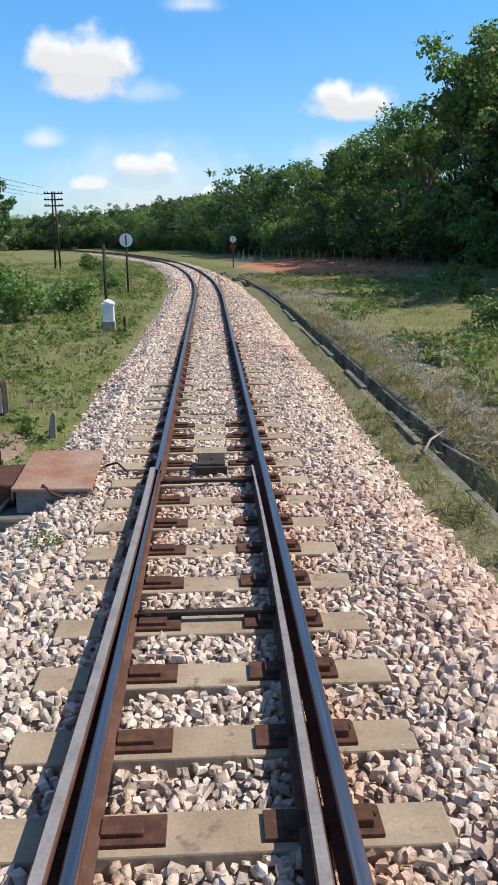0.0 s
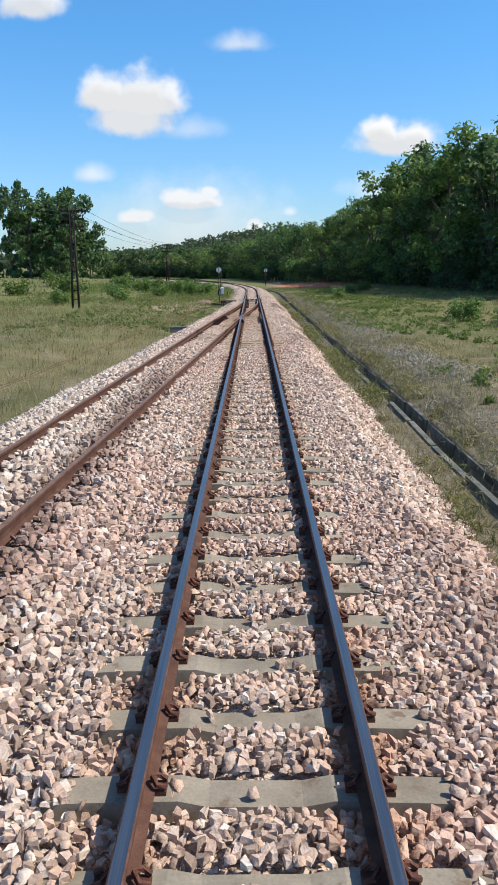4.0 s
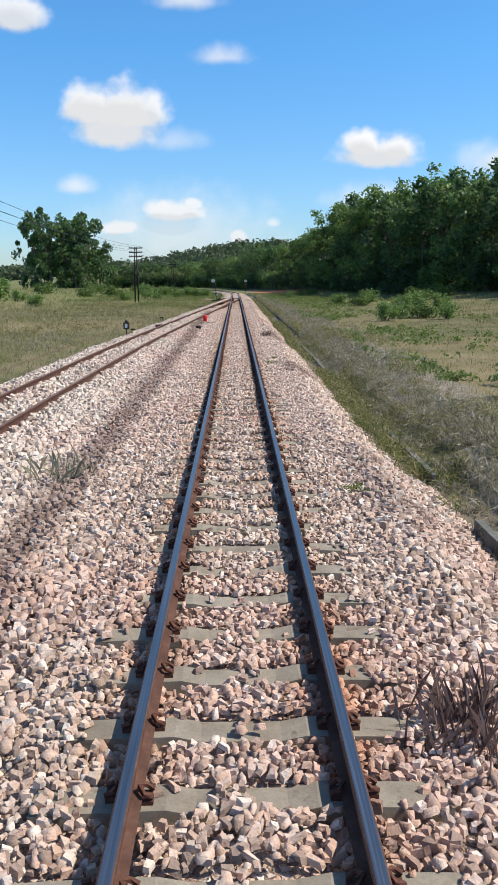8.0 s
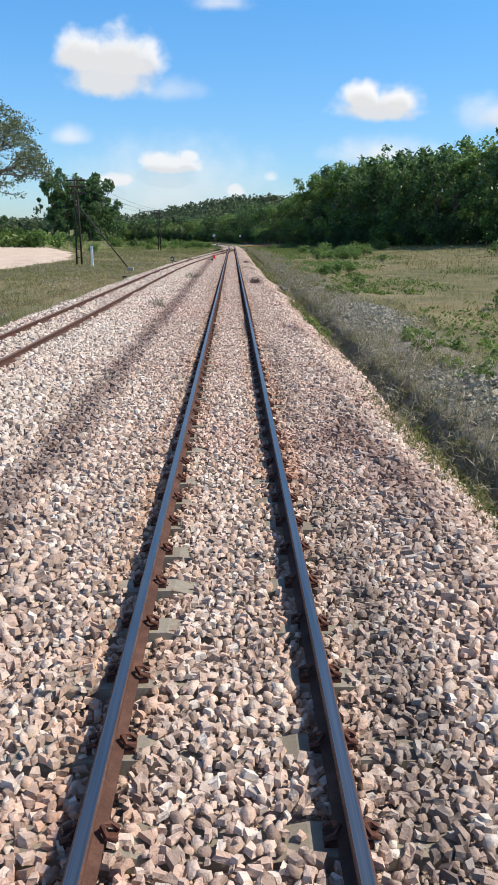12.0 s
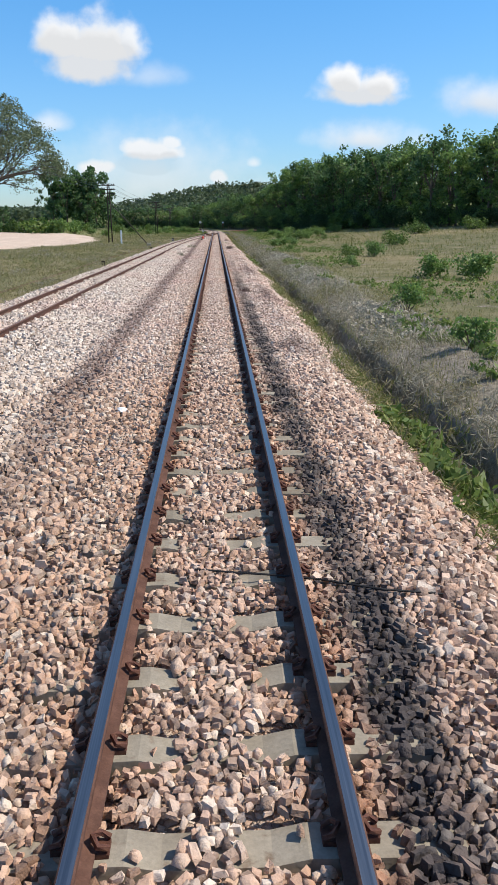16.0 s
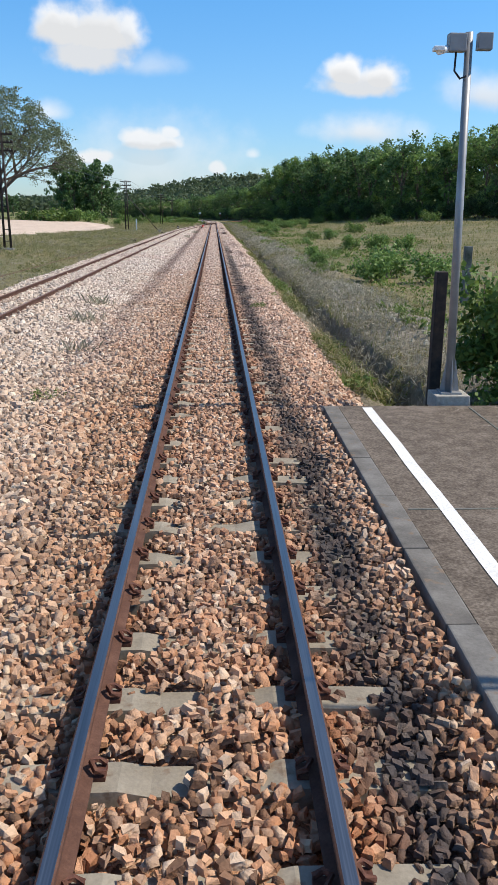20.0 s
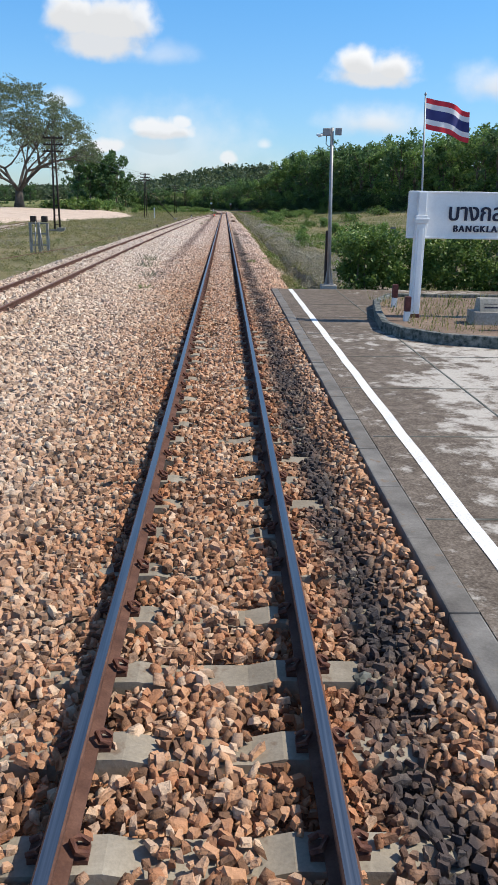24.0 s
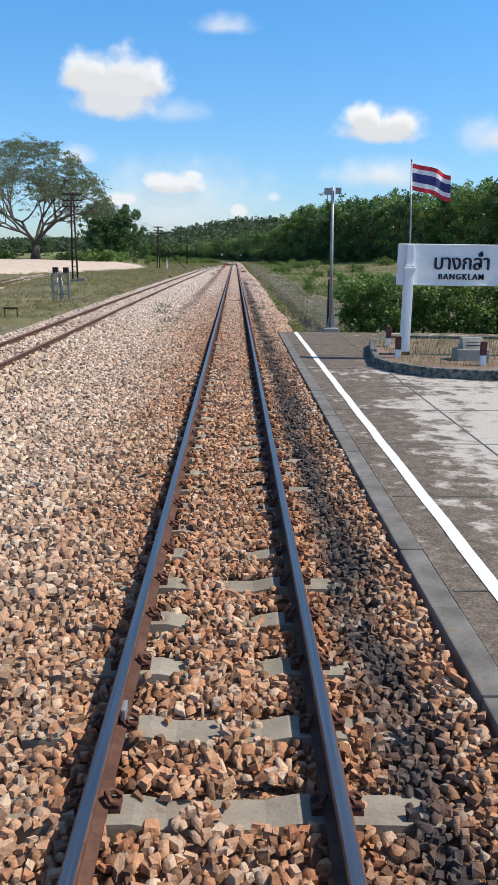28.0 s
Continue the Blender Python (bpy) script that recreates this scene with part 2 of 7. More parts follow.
def stone_colour(k, fac):
    """Crushed stone: rusty in the station, pinkish on the open line, paler along the siding, oily beside the rails."""
    y, x = k.axis(1), k.axis(0)
    wob = k.noise(0.12, 3)
    wob2 = k.noise(0.55, 4)
    y_w = k.math("ADD", y, k.math("MULTIPLY", k.math("SUBTRACT", wob, 0.5), 46))
    open_ = k.math("MAXIMUM", k.span(y_w, 12, 56), k.math("MULTIPLY", k.span(k.math("ADD", x, k.math("MULTIPLY", k.math("SUBTRACT", wob2, 0.5), 2.0)), -0.6, -2.1), 0.85))
    c = k.mix(open_, k.ramp(fac, STATION), k.ramp(fac, OPENLINE))
    x_w = k.math("ADD", x, k.math("MULTIPLY", k.math("SUBTRACT", wob2, 0.5), 1.6))
    far = k.span(y_w, 176, 196)
    pale = k.math("MAXIMUM", k.math("MULTIPLY", k.span(x_w, -2.0, -3.1), k.span(y_w, 14, 42, 0.2, 1.0)), k.math("MULTIPLY", far, k.span(x_w, 1.1, 0.3, 0.35, 0.8)))
    c = k.mix(pale, c, k.ramp(fac, PALE))
    # yellowish dust on the stone left of the line in the station
    tan = k.math("MULTIPLY", k.span(x_w, -0.6, -1.2), k.span(y_w, 52, 16))
    c = k.mix(tan, c, (0.94, 0.905, 0.83), "MULTIPLY")
    # rust dust between and just outside the rails
    rusty = k.math("MULTIPLY", k.span(k.math("ABSOLUTE", k.math("SUBTRACT", k.math("ABSOLUTE", x), 0.56)), 0.34, 0.05), k.span(wob2, 0.36, 0.62))
    c = k.mix(k.math("MULTIPLY", rusty, 0.7), c, (0.80, 0.52, 0.34), "MULTIPLY")
    # grease beside the right-hand rail near the platform, in patches further off
    x_b = k.math("ADD", x, k.math("MULTIPLY", k.math("SUBTRACT", k.noise(1.1, 4), 0.5), 0.5))
    band = k.math("MULTIPLY", k.span(k.math("ABSOLUTE", k.math("SUBTRACT", x_b, 0.95)), 0.27, 0.09), k.math("MULTIPLY", k.span(y_w, 98, 58), k.span(k.noise(2.4, 4), 0.30, 0.55, 0.5, 1.0)))
    c = k.mix(k.math("MULTIPLY", band, 0.93), c, (0.048, 0.046, 0.050))
    # damp, dusty strip between the two tracks and on the far shoulder
    strip = k.math("MULTIPLY", k.span(k.math("ABSOLUTE", k.math("ADD", x_b, 2.1)), 0.40, 0.10), k.math("MULTIPLY", k.span(y_w, 26, 46), k.span(y_w, 178, 165)))
    strip2 = k.math("MULTIPLY", k.span(k.math("ABSOLUTE", k.math("SUBTRACT", x_w, 1.75)), 0.55, 0.15), k.span(wob, 0.50, 0.62))
    c = k.mix(k.math("MULTIPLY", k.math("MAXIMUM", strip, strip2), 0.75), c, (0.36, 0.32, 0.33), "MULTIPLY")
    # rust under the rails of the points
    points_ = k.math("MULTIPLY", k.math("MULTIPLY", k.span(y, 180, 186), k.span(y, 206, 200)), k.math("MULTIPLY", k.span(x_w, -1.6, -1.0), k.span(x_w, 0.75, 0.2)))
    c = k.mix(k.math("MULTIPLY", points_, k.span(wob2, 0.35, 0.6, 0.2, 0.6)), c, (0.72, 0.45, 0.29), "MULTIPLY")
    # mauve tinge in stretches
    c = k.mix(k.math("MULTIPLY", k.span(k.noise(0.22, 2), 0.50, 0.66), k.span(y_w, 30, 80, 0.0, 0.55)), c, (1.0, 0.86, 0.86), "MULTIPLY")
    return c


def ballast_stone():
    k = Mat("crushed_stone", 0.85, 0, 0.25)
    c = stone_colour(k, k.island)
    g = k.noise(60, 3)
    c = k.mix(0.5, c, k.ramp(g, [(0.25, (0.74, 0.72, 0.70)), (0.75, (1.16, 1.15, 1.14))]), "MULTIPLY")
    k.color(c).bump(k.noise(38, 4, 0.6), 0.85, 0.016)
    return k.m


def ballast_bed():
    k = Mat("ballast_bed", 0.92, 0, 0.2)
    cell = k.nt.nodes.new("ShaderNodeSeparateColor")
    k.link(k.cells(23), cell.inputs[0])
    c = stone_colour(k, cell.outputs[0])
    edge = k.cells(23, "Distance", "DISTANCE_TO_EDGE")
    # gaps between the bed's stones: shade put into the colour along cell edges
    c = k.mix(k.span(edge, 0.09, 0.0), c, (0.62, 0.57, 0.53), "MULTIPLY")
    g = k.noise(70, 3)
    c = k.mix(0.5, c, k.ramp(g, [(0.25, (0.6, 0.6, 0.6)), (0.75, (1.2, 1.2, 1.2))]), "MULTIPLY")
    k.color(c)
    k.bump(k.math("ADD", k.span(edge, 0.0, 0.28), k.math("MULTIPLY", cell.outputs[1], 0.5)), 0.8, 0.025)
    return k.m


def ground_mat():
    k = Mat("grassy_ground", 0.95, 0, 0.15)
    big, mid, fine = k.noise(0.06, 4), k.noise(0.5, 5), k.noise(9, 4, 0.7)
    grass = k.ramp(mid, [(0.25, (0.10, 0.108, 0.048)), (0.45, (0.14, 0.14, 0.066)), (0.6, (0.19, 0.175, 0.096)), (0.78, (0.26, 0.225, 0.145))])
    dry = k.ramp(mid, [(0.3, (0.19, 0.16, 0.08)), (0.55, (0.25, 0.21, 0.115)), (0.75, (0.31, 0.26, 0.16))])
    c = k.mix(k.span(big, 0.42, 0.62), grass, dry)
    lush = k.math("MULTIPLY", k.span(k.axis(1), 172, 205), k.span(mid, 0.30, 0.62, 0.9, 0.45))
    c = k.mix(lush, c, k.ramp(k.noise(1.7, 5, 0.65), [(0.3, (0.11, 0.15, 0.042)), (0.55, (0.175, 0.205, 0.066)), (0.75, (0.26, 0.25, 0.11))]))
    soil = k.ramp(fine, [(0.3, (0.17, 0.135, 0.10)), (0.7, (0.34, 0.29, 0.24))])
    c = k.mix(k.span(k.noise(0.9, 5), 0.60, 0.72), c, soil)
    # brown litter and dust on the strip beside the ballast
    xl = k.math("ADD", k.axis(0), k.math("MULTIPLY", k.math("SUBTRACT", mid, 0.5), 2.2))
    litter_ = k.math("MULTIPLY", k.math("MULTIPLY", k.span(xl, 1.6, 2.2), k.span(xl, 5.9, 5.0)), k.math("MULTIPLY", k.span(fine, 0.25, 0.5, 0.55, 0.95), k.span(k.axis(1), 185, 130, 0.45, 1.0)))
    c = k.mix(litter_, c, k.ramp(k.noise(4.0, 5, 0.7), [(0.3, (0.13, 0.115, 0.08)), (0.5, (0.20, 0.175, 0.125)), (0.7, (0.32, 0.28, 0.225))]))
    # grey spoil thrown out of the drain
    x = k.math("ADD", k.axis(0), k.math("MULTIPLY", k.math("SUBTRACT", mid, 0.5), 4.0))
    spoil = k.math("MULTIPLY", k.math("MULTIPLY", k.span(k.math("ABSOLUTE", k.math("SUBTRACT", x, 4.6)), 1.3, 0.5), k.span(k.noise(0.16, 3), 0.42, 0.56)), 0.8)
    c = k.mix(spoil, c, k.ramp(fine, [(0.3, (0.17, 0.15, 0.12)), (0.7, (0.38, 0.335, 0.28))]))
    # red laterite clearing by the forest
    d = k.nt.nodes.new("ShaderNodeVectorMath")
    d.operation = "MULTIPLY"
    off = k.nt.nodes.new("ShaderNodeVectorMath")
    off.operation = "SUBTRACT"
    off.inputs[1].default_value = (11.0, 276, 0)
    k.link(k.pos, off.inputs[0]), k.link(off.outputs[0], d.inputs[0])
    d.inputs[1].default_value = (1 / 8.5, 1 / 20, 0)
    ln = k.nt.nodes.new("ShaderNodeVectorMath")
    ln.operation = "LENGTH"
    k.link(d.outputs[0], ln.inputs[0])
    red = k.span(k.math("ADD", ln.outputs["Value"], k.math("MULTIPLY", k.math("SUBTRACT", mid, 0.5), 0.9)), 1.0, 0.86)
    c = k.mix(red, c, k.ramp(fine, [(0.3, (0.42, 0.17, 0.09)), (0.7, (0.56, 0.26, 0.15))]))
    # bare stony patch beside the points
    d2 = k.nt.nodes.new("ShaderNodeVectorMath")
    d2.operation = "MULTIPLY_ADD"
    d2.inputs[1].default_value, d2.inputs[2].default_value = (1 / 2.6, 1 / 6.0, 0), (5.0 / 2.6, -209.5 / 6.0, 0)
    k.link(k.pos, d2.inputs[0])
    ln2 = k.nt.nodes.new("ShaderNodeVectorMath")
    ln2.operation = "LENGTH"
    k.link(d2.outputs[0], ln2.inputs[0])
    stony = k.span(k.math("ADD", ln2.outputs["Value"], k.math("MULTIPLY", k.math("SUBTRACT", mid, 0.5), 1.6)), 1.0, 0.8)
    c = k.mix(stony, c, k.ramp(fine, [(0.3, (0.32, 0.235, 0.17)), (0.7, (0.50, 0.39, 0.30))]))
    c = k.mix(0.6, c, k.ramp(fine, [(0.25, (0.6, 0.6, 0.6)), (0.75, (1.25, 1.25, 1.25))]), "MULTIPLY")
    k.color(c).bump(fine, 0.9, 0.08)
    return k.m


def leaf_mat(name, stops, rough=0.55, through_light=0.25):
    k = Mat(name, rough, 0, 0.35)
    c = k.ramp(k.island, stops)
    c = k.mix(k.span(k.object_random(), 0, 1, 0.0, 0.45), c, (0.86, 0.92, 0.66), "MULTIPLY")
    k.color(c)
    tr = k.nt.nodes.new("ShaderNodeBsdfTranslucent")
    k.link(c, tr.inputs[0])
    mx = k.nt.nodes.new("ShaderNodeMixShader")
    mx.inputs[0].default_value = through_light
    out = k.nt.nodes["Material Output"]
    k.link(k.bsdf.outputs[0], mx.inputs[1]), k.link(tr.outputs[0], mx.inputs[2]), k.link(mx.outputs[0], out.inputs[0])
    return k.m


def rail_head_mat():
    k = Mat("polished_rail_head", 0.3, 1.0, 0.5)
    n = k.noise(3, 4, stretch=(30, 0.25, 1))
    k.color(k.ramp(n, [(0.3, (0.22, 0.22, 0.225)), (0.7, (0.36, 0.36, 0.365))]))
    k.rough(k.span(n, 0.2, 0.8, 0.30, 0.46))
    return k.m


def rust_mat(name, a, b, c3, scale=7, rough=0.85):
    k = Mat(name, rough, 0.15, 0.25)
    n = k.noise(scale, 6, 0.65)
    c = k.ramp(n, [(0.25, a), (0.5, b), (0.75, c3)])
    g = k.noise(scale * 12, 3)
    k.color(k.mix(0.4, c, k.ramp(g, [(0.3, (0.6, 0.6, 0.6)), (0.7, (1.2, 1.2, 1.2))]), "MULTIPLY")).bump(g, 0.4, 0.004)
    return k.m


def sleeper_mat(name, a, b):
    k = Mat(name, 0.9, 0, 0.2)
    n, g = k.noise(3.2, 5), k.noise(55, 3)
    c = k.ramp(n, [(0.3, a), (0.68, b)])
    c = k.mix(k.span(k.object_random(), 0, 1, 0, 0.5), c, (0.80, 0.76, 0.72), "MULTIPLY")
    c = k.mix(k.span(k.noise(9, 4), 0.60, 0.70), c, (0.20, 0.15, 0.11))
    c = k.mix(0.45, c, k.ramp(g, [(0.3, (0.7, 0.7, 0.7)), (0.7, (1.15, 1.15, 1.15))]), "MULTIPLY")
    k.color(c).bump(g, 0.4, 0.005)
    return k.m


def paving_mat():
    k = Mat("weathered_concrete", 0.9, 0, 0.2)
    big, mid, fine = k.noise(0.35, 5, 0.6), k.noise(2.6, 6, 0.7), k.noise(45, 3)
    dark = k.ramp(k.math("ADD", k.math("MULTIPLY", fine, 0.5), k.math("MULTIPLY", k.noise(7, 5, 0.7), 0.5)), [(0.36, (0.068, 0.054, 0.044)), (0.5, (0.135, 0.110, 0.088)), (0.64, (0.225, 0.19, 0.158))])
    pale = k.ramp(fine, [(0.3, (0.36, 0.335, 0.30)), (0.7, (0.52, 0.49, 0.445))])
    x = k.span(k.axis(0), 1.5, 4.2, -0.10, 0.06)
    y = k.span(k.axis(1), 21, 11, -0.09, 0.05)
    f = k.math("ADD", k.math("ADD", k.math("MULTIPLY", mid, 0.6), k.math("MULTIPLY", big, 0.4)), k.math("ADD", x, y))
    c = k.mix(k.span(f, 0.485, 0.55), dark, pale)
    c = k.mix(k.span(k.noise(0.8, 4), 0.60, 0.72), c, (0.24, 0.20, 0.17))
    k.color(c).bump(fine, 0.5, 0.006)
    return k.m


M = {
    "stone": ballast_stone(), "bed": ballast_bed(), "ground": ground_mat(),
    "head": rail_head_mat(),
    "rust": rust_mat("rail_rust", (0.07, 0.035, 0.026), (0.115, 0.058, 0.042), (0.175, 0.092, 0.066)),
    "rust_red": rust_mat("plate_rust", (0.055, 0.029, 0.022), (0.095, 0.046, 0.033), (0.17, 0.08, 0.05), 11),
    "dull_head": rust_mat("dull_rail_head", (0.13, 0.08, 0.06), (0.20, 0.125, 0.095), (0.29, 0.19, 0.145), 5, 0.6),
    "rust_head": rust_mat("orange_rail_head", (0.24, 0.125, 0.07), (0.36, 0.205, 0.12), (0.44, 0.28, 0.18), 5, 0.55),
    "worn_head": rust_mat("worn_rail_head", (0.20, 0.18, 0.17), (0.28, 0.265, 0.255), (0.36, 0.345, 0.335), 5, 0.38),
    "iron": rust_mat("dark_iron", (0.028, 0.024, 0.022), (0.05, 0.04, 0.036), (0.09, 0.06, 0.045), 9),
    "clip": rust_mat("clip_rust", (0.06, 0.025, 0.02), (0.12, 0.05, 0.035), (0.17, 0.085, 0.05), 30, 0.7),
    "sleeper": sleeper_mat("concrete_sleeper", (0.22, 0.195, 0.155), (0.36, 0.325, 0.265)),
    "sleeper_dark": sleeper_mat("stained_sleeper", (0.22, 0.17, 0.13), (0.38, 0.32, 0.26)),
    "sleeper_tan": sleeper_mat("tan_sleeper", (0.29, 0.225, 0.16), (0.42, 0.345, 0.255)),
    "paving": paving_mat(),
    "kerb": sleeper_mat("grey_kerb_stone", (0.118, 0.112, 0.105), (0.24, 0.232, 0.218)),
    "whiteline": two_tone("worn_white_paint", (0.70, 0.70, 0.68), (0.84, 0.84, 0.82), 3, 50, 0.7, bump=0.2),
    "white": two_tone("white_paint", (0.74, 0.76, 0.78), (0.82, 0.83, 0.84), 1.5, 30, 0.5, bump=0.1, dist=0.003, grain=0.12),
    "navy": two_tone("navy_paint", (0.012, 0.014, 0.035), (0.02, 0.022, 0.05), 5, 40, 0.5, bump=0.1, dist=0.002, grain=0.12),
    "red": two_tone("red_paint", (0.42, 0.015, 0.02), (0.52, 0.03, 0.03), 3, 30, 0.5, bump=0.1, dist=0.003, grain=0.12),
    "barrel_red": two_tone("bright_red_paint", (0.74, 0.014, 0.018), (0.85, 0.03, 0.03), 3, 30, 0.45, bump=0.1, dist=0.003, grain=0.12),
    "maroon": two_tone("faded_maroon_paint", (0.075, 0.028, 0.027), (0.17, 0.06, 0.052), 9, 40, 0.8),
    "flag_red": two_tone("red_cloth", (0.55, 0.03, 0.05), (0.62, 0.05, 0.07), 4, 60, 0.9, bump=0.1, dist=0.002, grain=0.12),
    "flag_white": two_tone("white_cloth", (0.74, 0.74, 0.76), (0.82, 0.82, 0.84), 4, 60, 0.9, bump=0.1, dist=0.002, grain=0.12),
    "flag_blue": two_tone("blue_cloth", (0.04, 0.045, 0.16), (0.055, 0.06, 0.20), 4, 60, 0.9, bump=0.1, dist=0.002, grain=0.12),
    "galv": two_tone("galvanised_steel", (0.25, 0.255, 0.265), (0.36, 0.365, 0.375), 3, 40, 0.5, 0.45, 0.1, 0.002, grain=0.12),
    "grey_box": two_tone("grey_plastic", (0.22, 0.23, 0.25), (0.30, 0.31, 0.33), 3, 30, 0.5, bump=0.1, dist=0.002, grain=0.12),
    "old_grey": two_tone("weathered_grey_paint", (0.20, 0.195, 0.175), (0.36, 0.35, 0.315), 3, 26, 0.7),
    "rusty_sheet": two_tone("rusty_sheet_metal", (0.30, 0.12, 0.06), (0.40, 0.30, 0.23), 1.7, 22, 0.75, 0.2),
    "concrete": two_tone("raw_concrete", (0.27, 0.255, 0.23), (0.42, 0.40, 0.36), 1.4, 24, 0.92, bump=0.5, dist=0.01),
    "moss_concrete": two_tone("mossy_concrete", (0.055, 0.065, 0.05), (0.22, 0.22, 0.20), 2.2, 20, 0.92, bump=0.6, dist=0.01),
    "teal_kerb": two_tone("chipped_green_kerb_paint", (0.010, 0.026, 0.023), (0.24, 0.24, 0.22), 11.0, 30, 0.8),
    "sand": two_tone("pale_sand", (0.52, 0.40, 0.31), (0.66, 0.54, 0.44), 0.5, 12, 0.95, bump=0.4, dist=0.02),
    "mud": two_tone("dry_mud", (0.16, 0.11, 0.08), (0.27, 0.20, 0.15), 1.2, 14, 0.95, bump=0.6, dist=0.03),
    "bark": two_tone("tree_bark", (0.10, 0.078, 0.06), (0.21, 0.17, 0.14), 1.6, 16, 0.95, bump=0.7, dist=0.02),
    "bark_dark": two_tone("dark_bark", (0.065, 0.055, 0.047), (0.14, 0.118, 0.10), 1.2, 14, 0.95, bump=0.6, dist=0.02),
    "bark_pale": two_tone("pale_bark", (0.24, 0.215, 0.185), (0.37, 0.34, 0.30), 1.6, 16, 0.95, bump=0.6, dist=0.02),
    "wood": two_tone("grey_timber", (0.17, 0.15, 0.13), (0.29, 0.26, 0.23), 2, 22, 0.9, bump=0.5),
    "paper": two_tone("white_litter", (0.70, 0.71, 0.72), (0.84, 0.84, 0.85), 9, 40, 0.7),
    "black": two_tone("black_plastic", (0.012, 0.012, 0.013), (0.03, 0.03, 0.032), 6, 30, 0.5),
    "leaf_forest": leaf_mat("forest_leaves", [(0.0, (0.054, 0.10, 0.045)), (0.35, (0.085, 0.155, 0.06)), (0.7, (0.13, 0.22, 0.08)), (1.0, (0.20, 0.31, 0.125))], 0.45, 0.5),
    # darker copy of the forest leaves: shade at the forest edge painted in
    "leaf_shaded": leaf_mat("shaded_dense_leaves", [(0.0, (0.030, 0.060, 0.026)), (0.5, (0.052, 0.095, 0.036)), (1.0, (0.095, 0.15, 0.055))], 0.5, 0.3),
    "leaf_light": leaf_mat("young_leaves", [(0.0, (0.095, 0.165, 0.052)), (0.4, (0.152, 0.252, 0.07)), (0.8, (0.215, 0.33, 0.093)), (1.0, (0.29, 0.39, 0.14))], 0.5, 0.45),
    "leaf_rain": leaf_mat("sparse_leaves", [(0.0, (0.085, 0.115, 0.065)), (0.5, (0.14, 0.175, 0.10)), (1.0, (0.23, 0.265, 0.165))], 0.5, 0.35),
    "leaf_dark": leaf_mat("hedge_leaves", [(0.0, (0.052, 0.105, 0.026)), (0.5, (0.11, 0.185, 0.042)), (1.0, (0.20, 0.28, 0.07))], 0.5, 0.35),
    "grass": leaf_mat("grass_blades", [(0.0, (0.10, 0.135, 0.035)), (0.35, (0.15, 0.185, 0.05)), (0.6, (0.23, 0.23, 0.09)), (0.85, (0.36, 0.31, 0.16)), (1.0, (0.44, 0.38, 0.22))], 0.7, 0.4),
    "ditch": leaf_mat("rank_grass", [(0.0, (0.14, 0.145, 0.075)), (0.3, (0.20, 0.19, 0.115)), (0.6, (0.29, 0.255, 0.18)), (1.0, (0.44, 0.39, 0.31))], 0.7, 0.4),
    "straw": leaf_mat("straw_grass", [(0.0, (0.15, 0.165, 0.06)), (0.35, (0.24, 0.225, 0.10)), (0.7, (0.34, 0.295, 0.155)), (1.0, (0.46, 0.40, 0.24))], 0.7, 0.45),
    "creeper": leaf_mat("creeper_leaves", [(0.0, (0.10, 0.155, 0.038)), (0.5, (0.155, 0.225, 0.055)), (1.0, (0.25, 0.30, 0.10))], 0.5, 0.45),
    "rubble": two_tone("grey_rubble", (0.33, 0.295, 0.225), (0.55, 0.50, 0.39), 5, 40, 0.92, bump=0.5),
    "leaf_far": leaf_mat("hill_leaves", [(0.0, (0.05, 0.075, 0.042)), (0.5, (0.075, 0.11, 0.055)), (1.0, (0.12, 0.155, 0.08))], 0.6, 0.4),
    "mauve_weed": leaf_mat("mauve_stalks", [(0.0, (0.10, 0.06, 0.06)), (0.5, (0.19, 0.12, 0.115)), (1.0, (0.31, 0.22, 0.20))], 0.8, 0.3),
    "dry_weed": leaf_mat("dry_stalks", [(0.0, (0.19, 0.175, 0.12)), (0.5, (0.31, 0.285, 0.21)), (1.0, (0.47, 0.43, 0.35))], 0.8, 0.3),
}
# ---- mesh helpers ----
rng = np.random.default_rng(7)


def raw_mesh(name, verts, faces, mats, mat_ids=None, smooth=False):
    """A mesh from arrays: verts n x 3, faces m x k (all faces have k corners)."""
    me = bpy.data.meshes.new(name)
    verts = np.asarray(verts, dtype=np.float32)
    faces = np.asarray(faces, dtype=np.int32)
    n, k = faces.shape
    me.vertices.add(len(verts))
    me.vertices.foreach_set("co", verts.ravel())
    me.loops.add(n * k)
    me.loops.foreach_set("vertex_index", faces.ravel())
    me.polygons.add(n)
    me.polygons.foreach_set("loop_start", np.arange(0, n * k, k, dtype=np.int32))
    for m in mats:
        me.materials.append(M[m] if isinstance(m, str) else m)
    if mat_ids is not None:
        me.polygons.foreach_set("material_index", np.asarray(mat_ids, dtype=np.int32))
    me.polygons.foreach_set("use_smooth", np.full(n, smooth))
    me.update(calc_edges=True)
    me.validate()
    return me


def part(name, data, parent, label="", m=None):
    """Links a mesh (or a bmesh) as one object under a thing or part."""
    ob = new(name, data)
    ob.parent = parent
    if m is not None:
        ob.matrix_basis = m
    return tagged(ob, label)


def thing(name, label, category, at=(0, 0, 0), turn=0.0, group="", kind="", data=None):
    ob = new(name, data)
    ob.matrix_basis = pose(*at, 0, 0, turn)
    if data is None:
        ob.empty_display_size = 0.2
    return tagged(ob, label, category, group, kind)


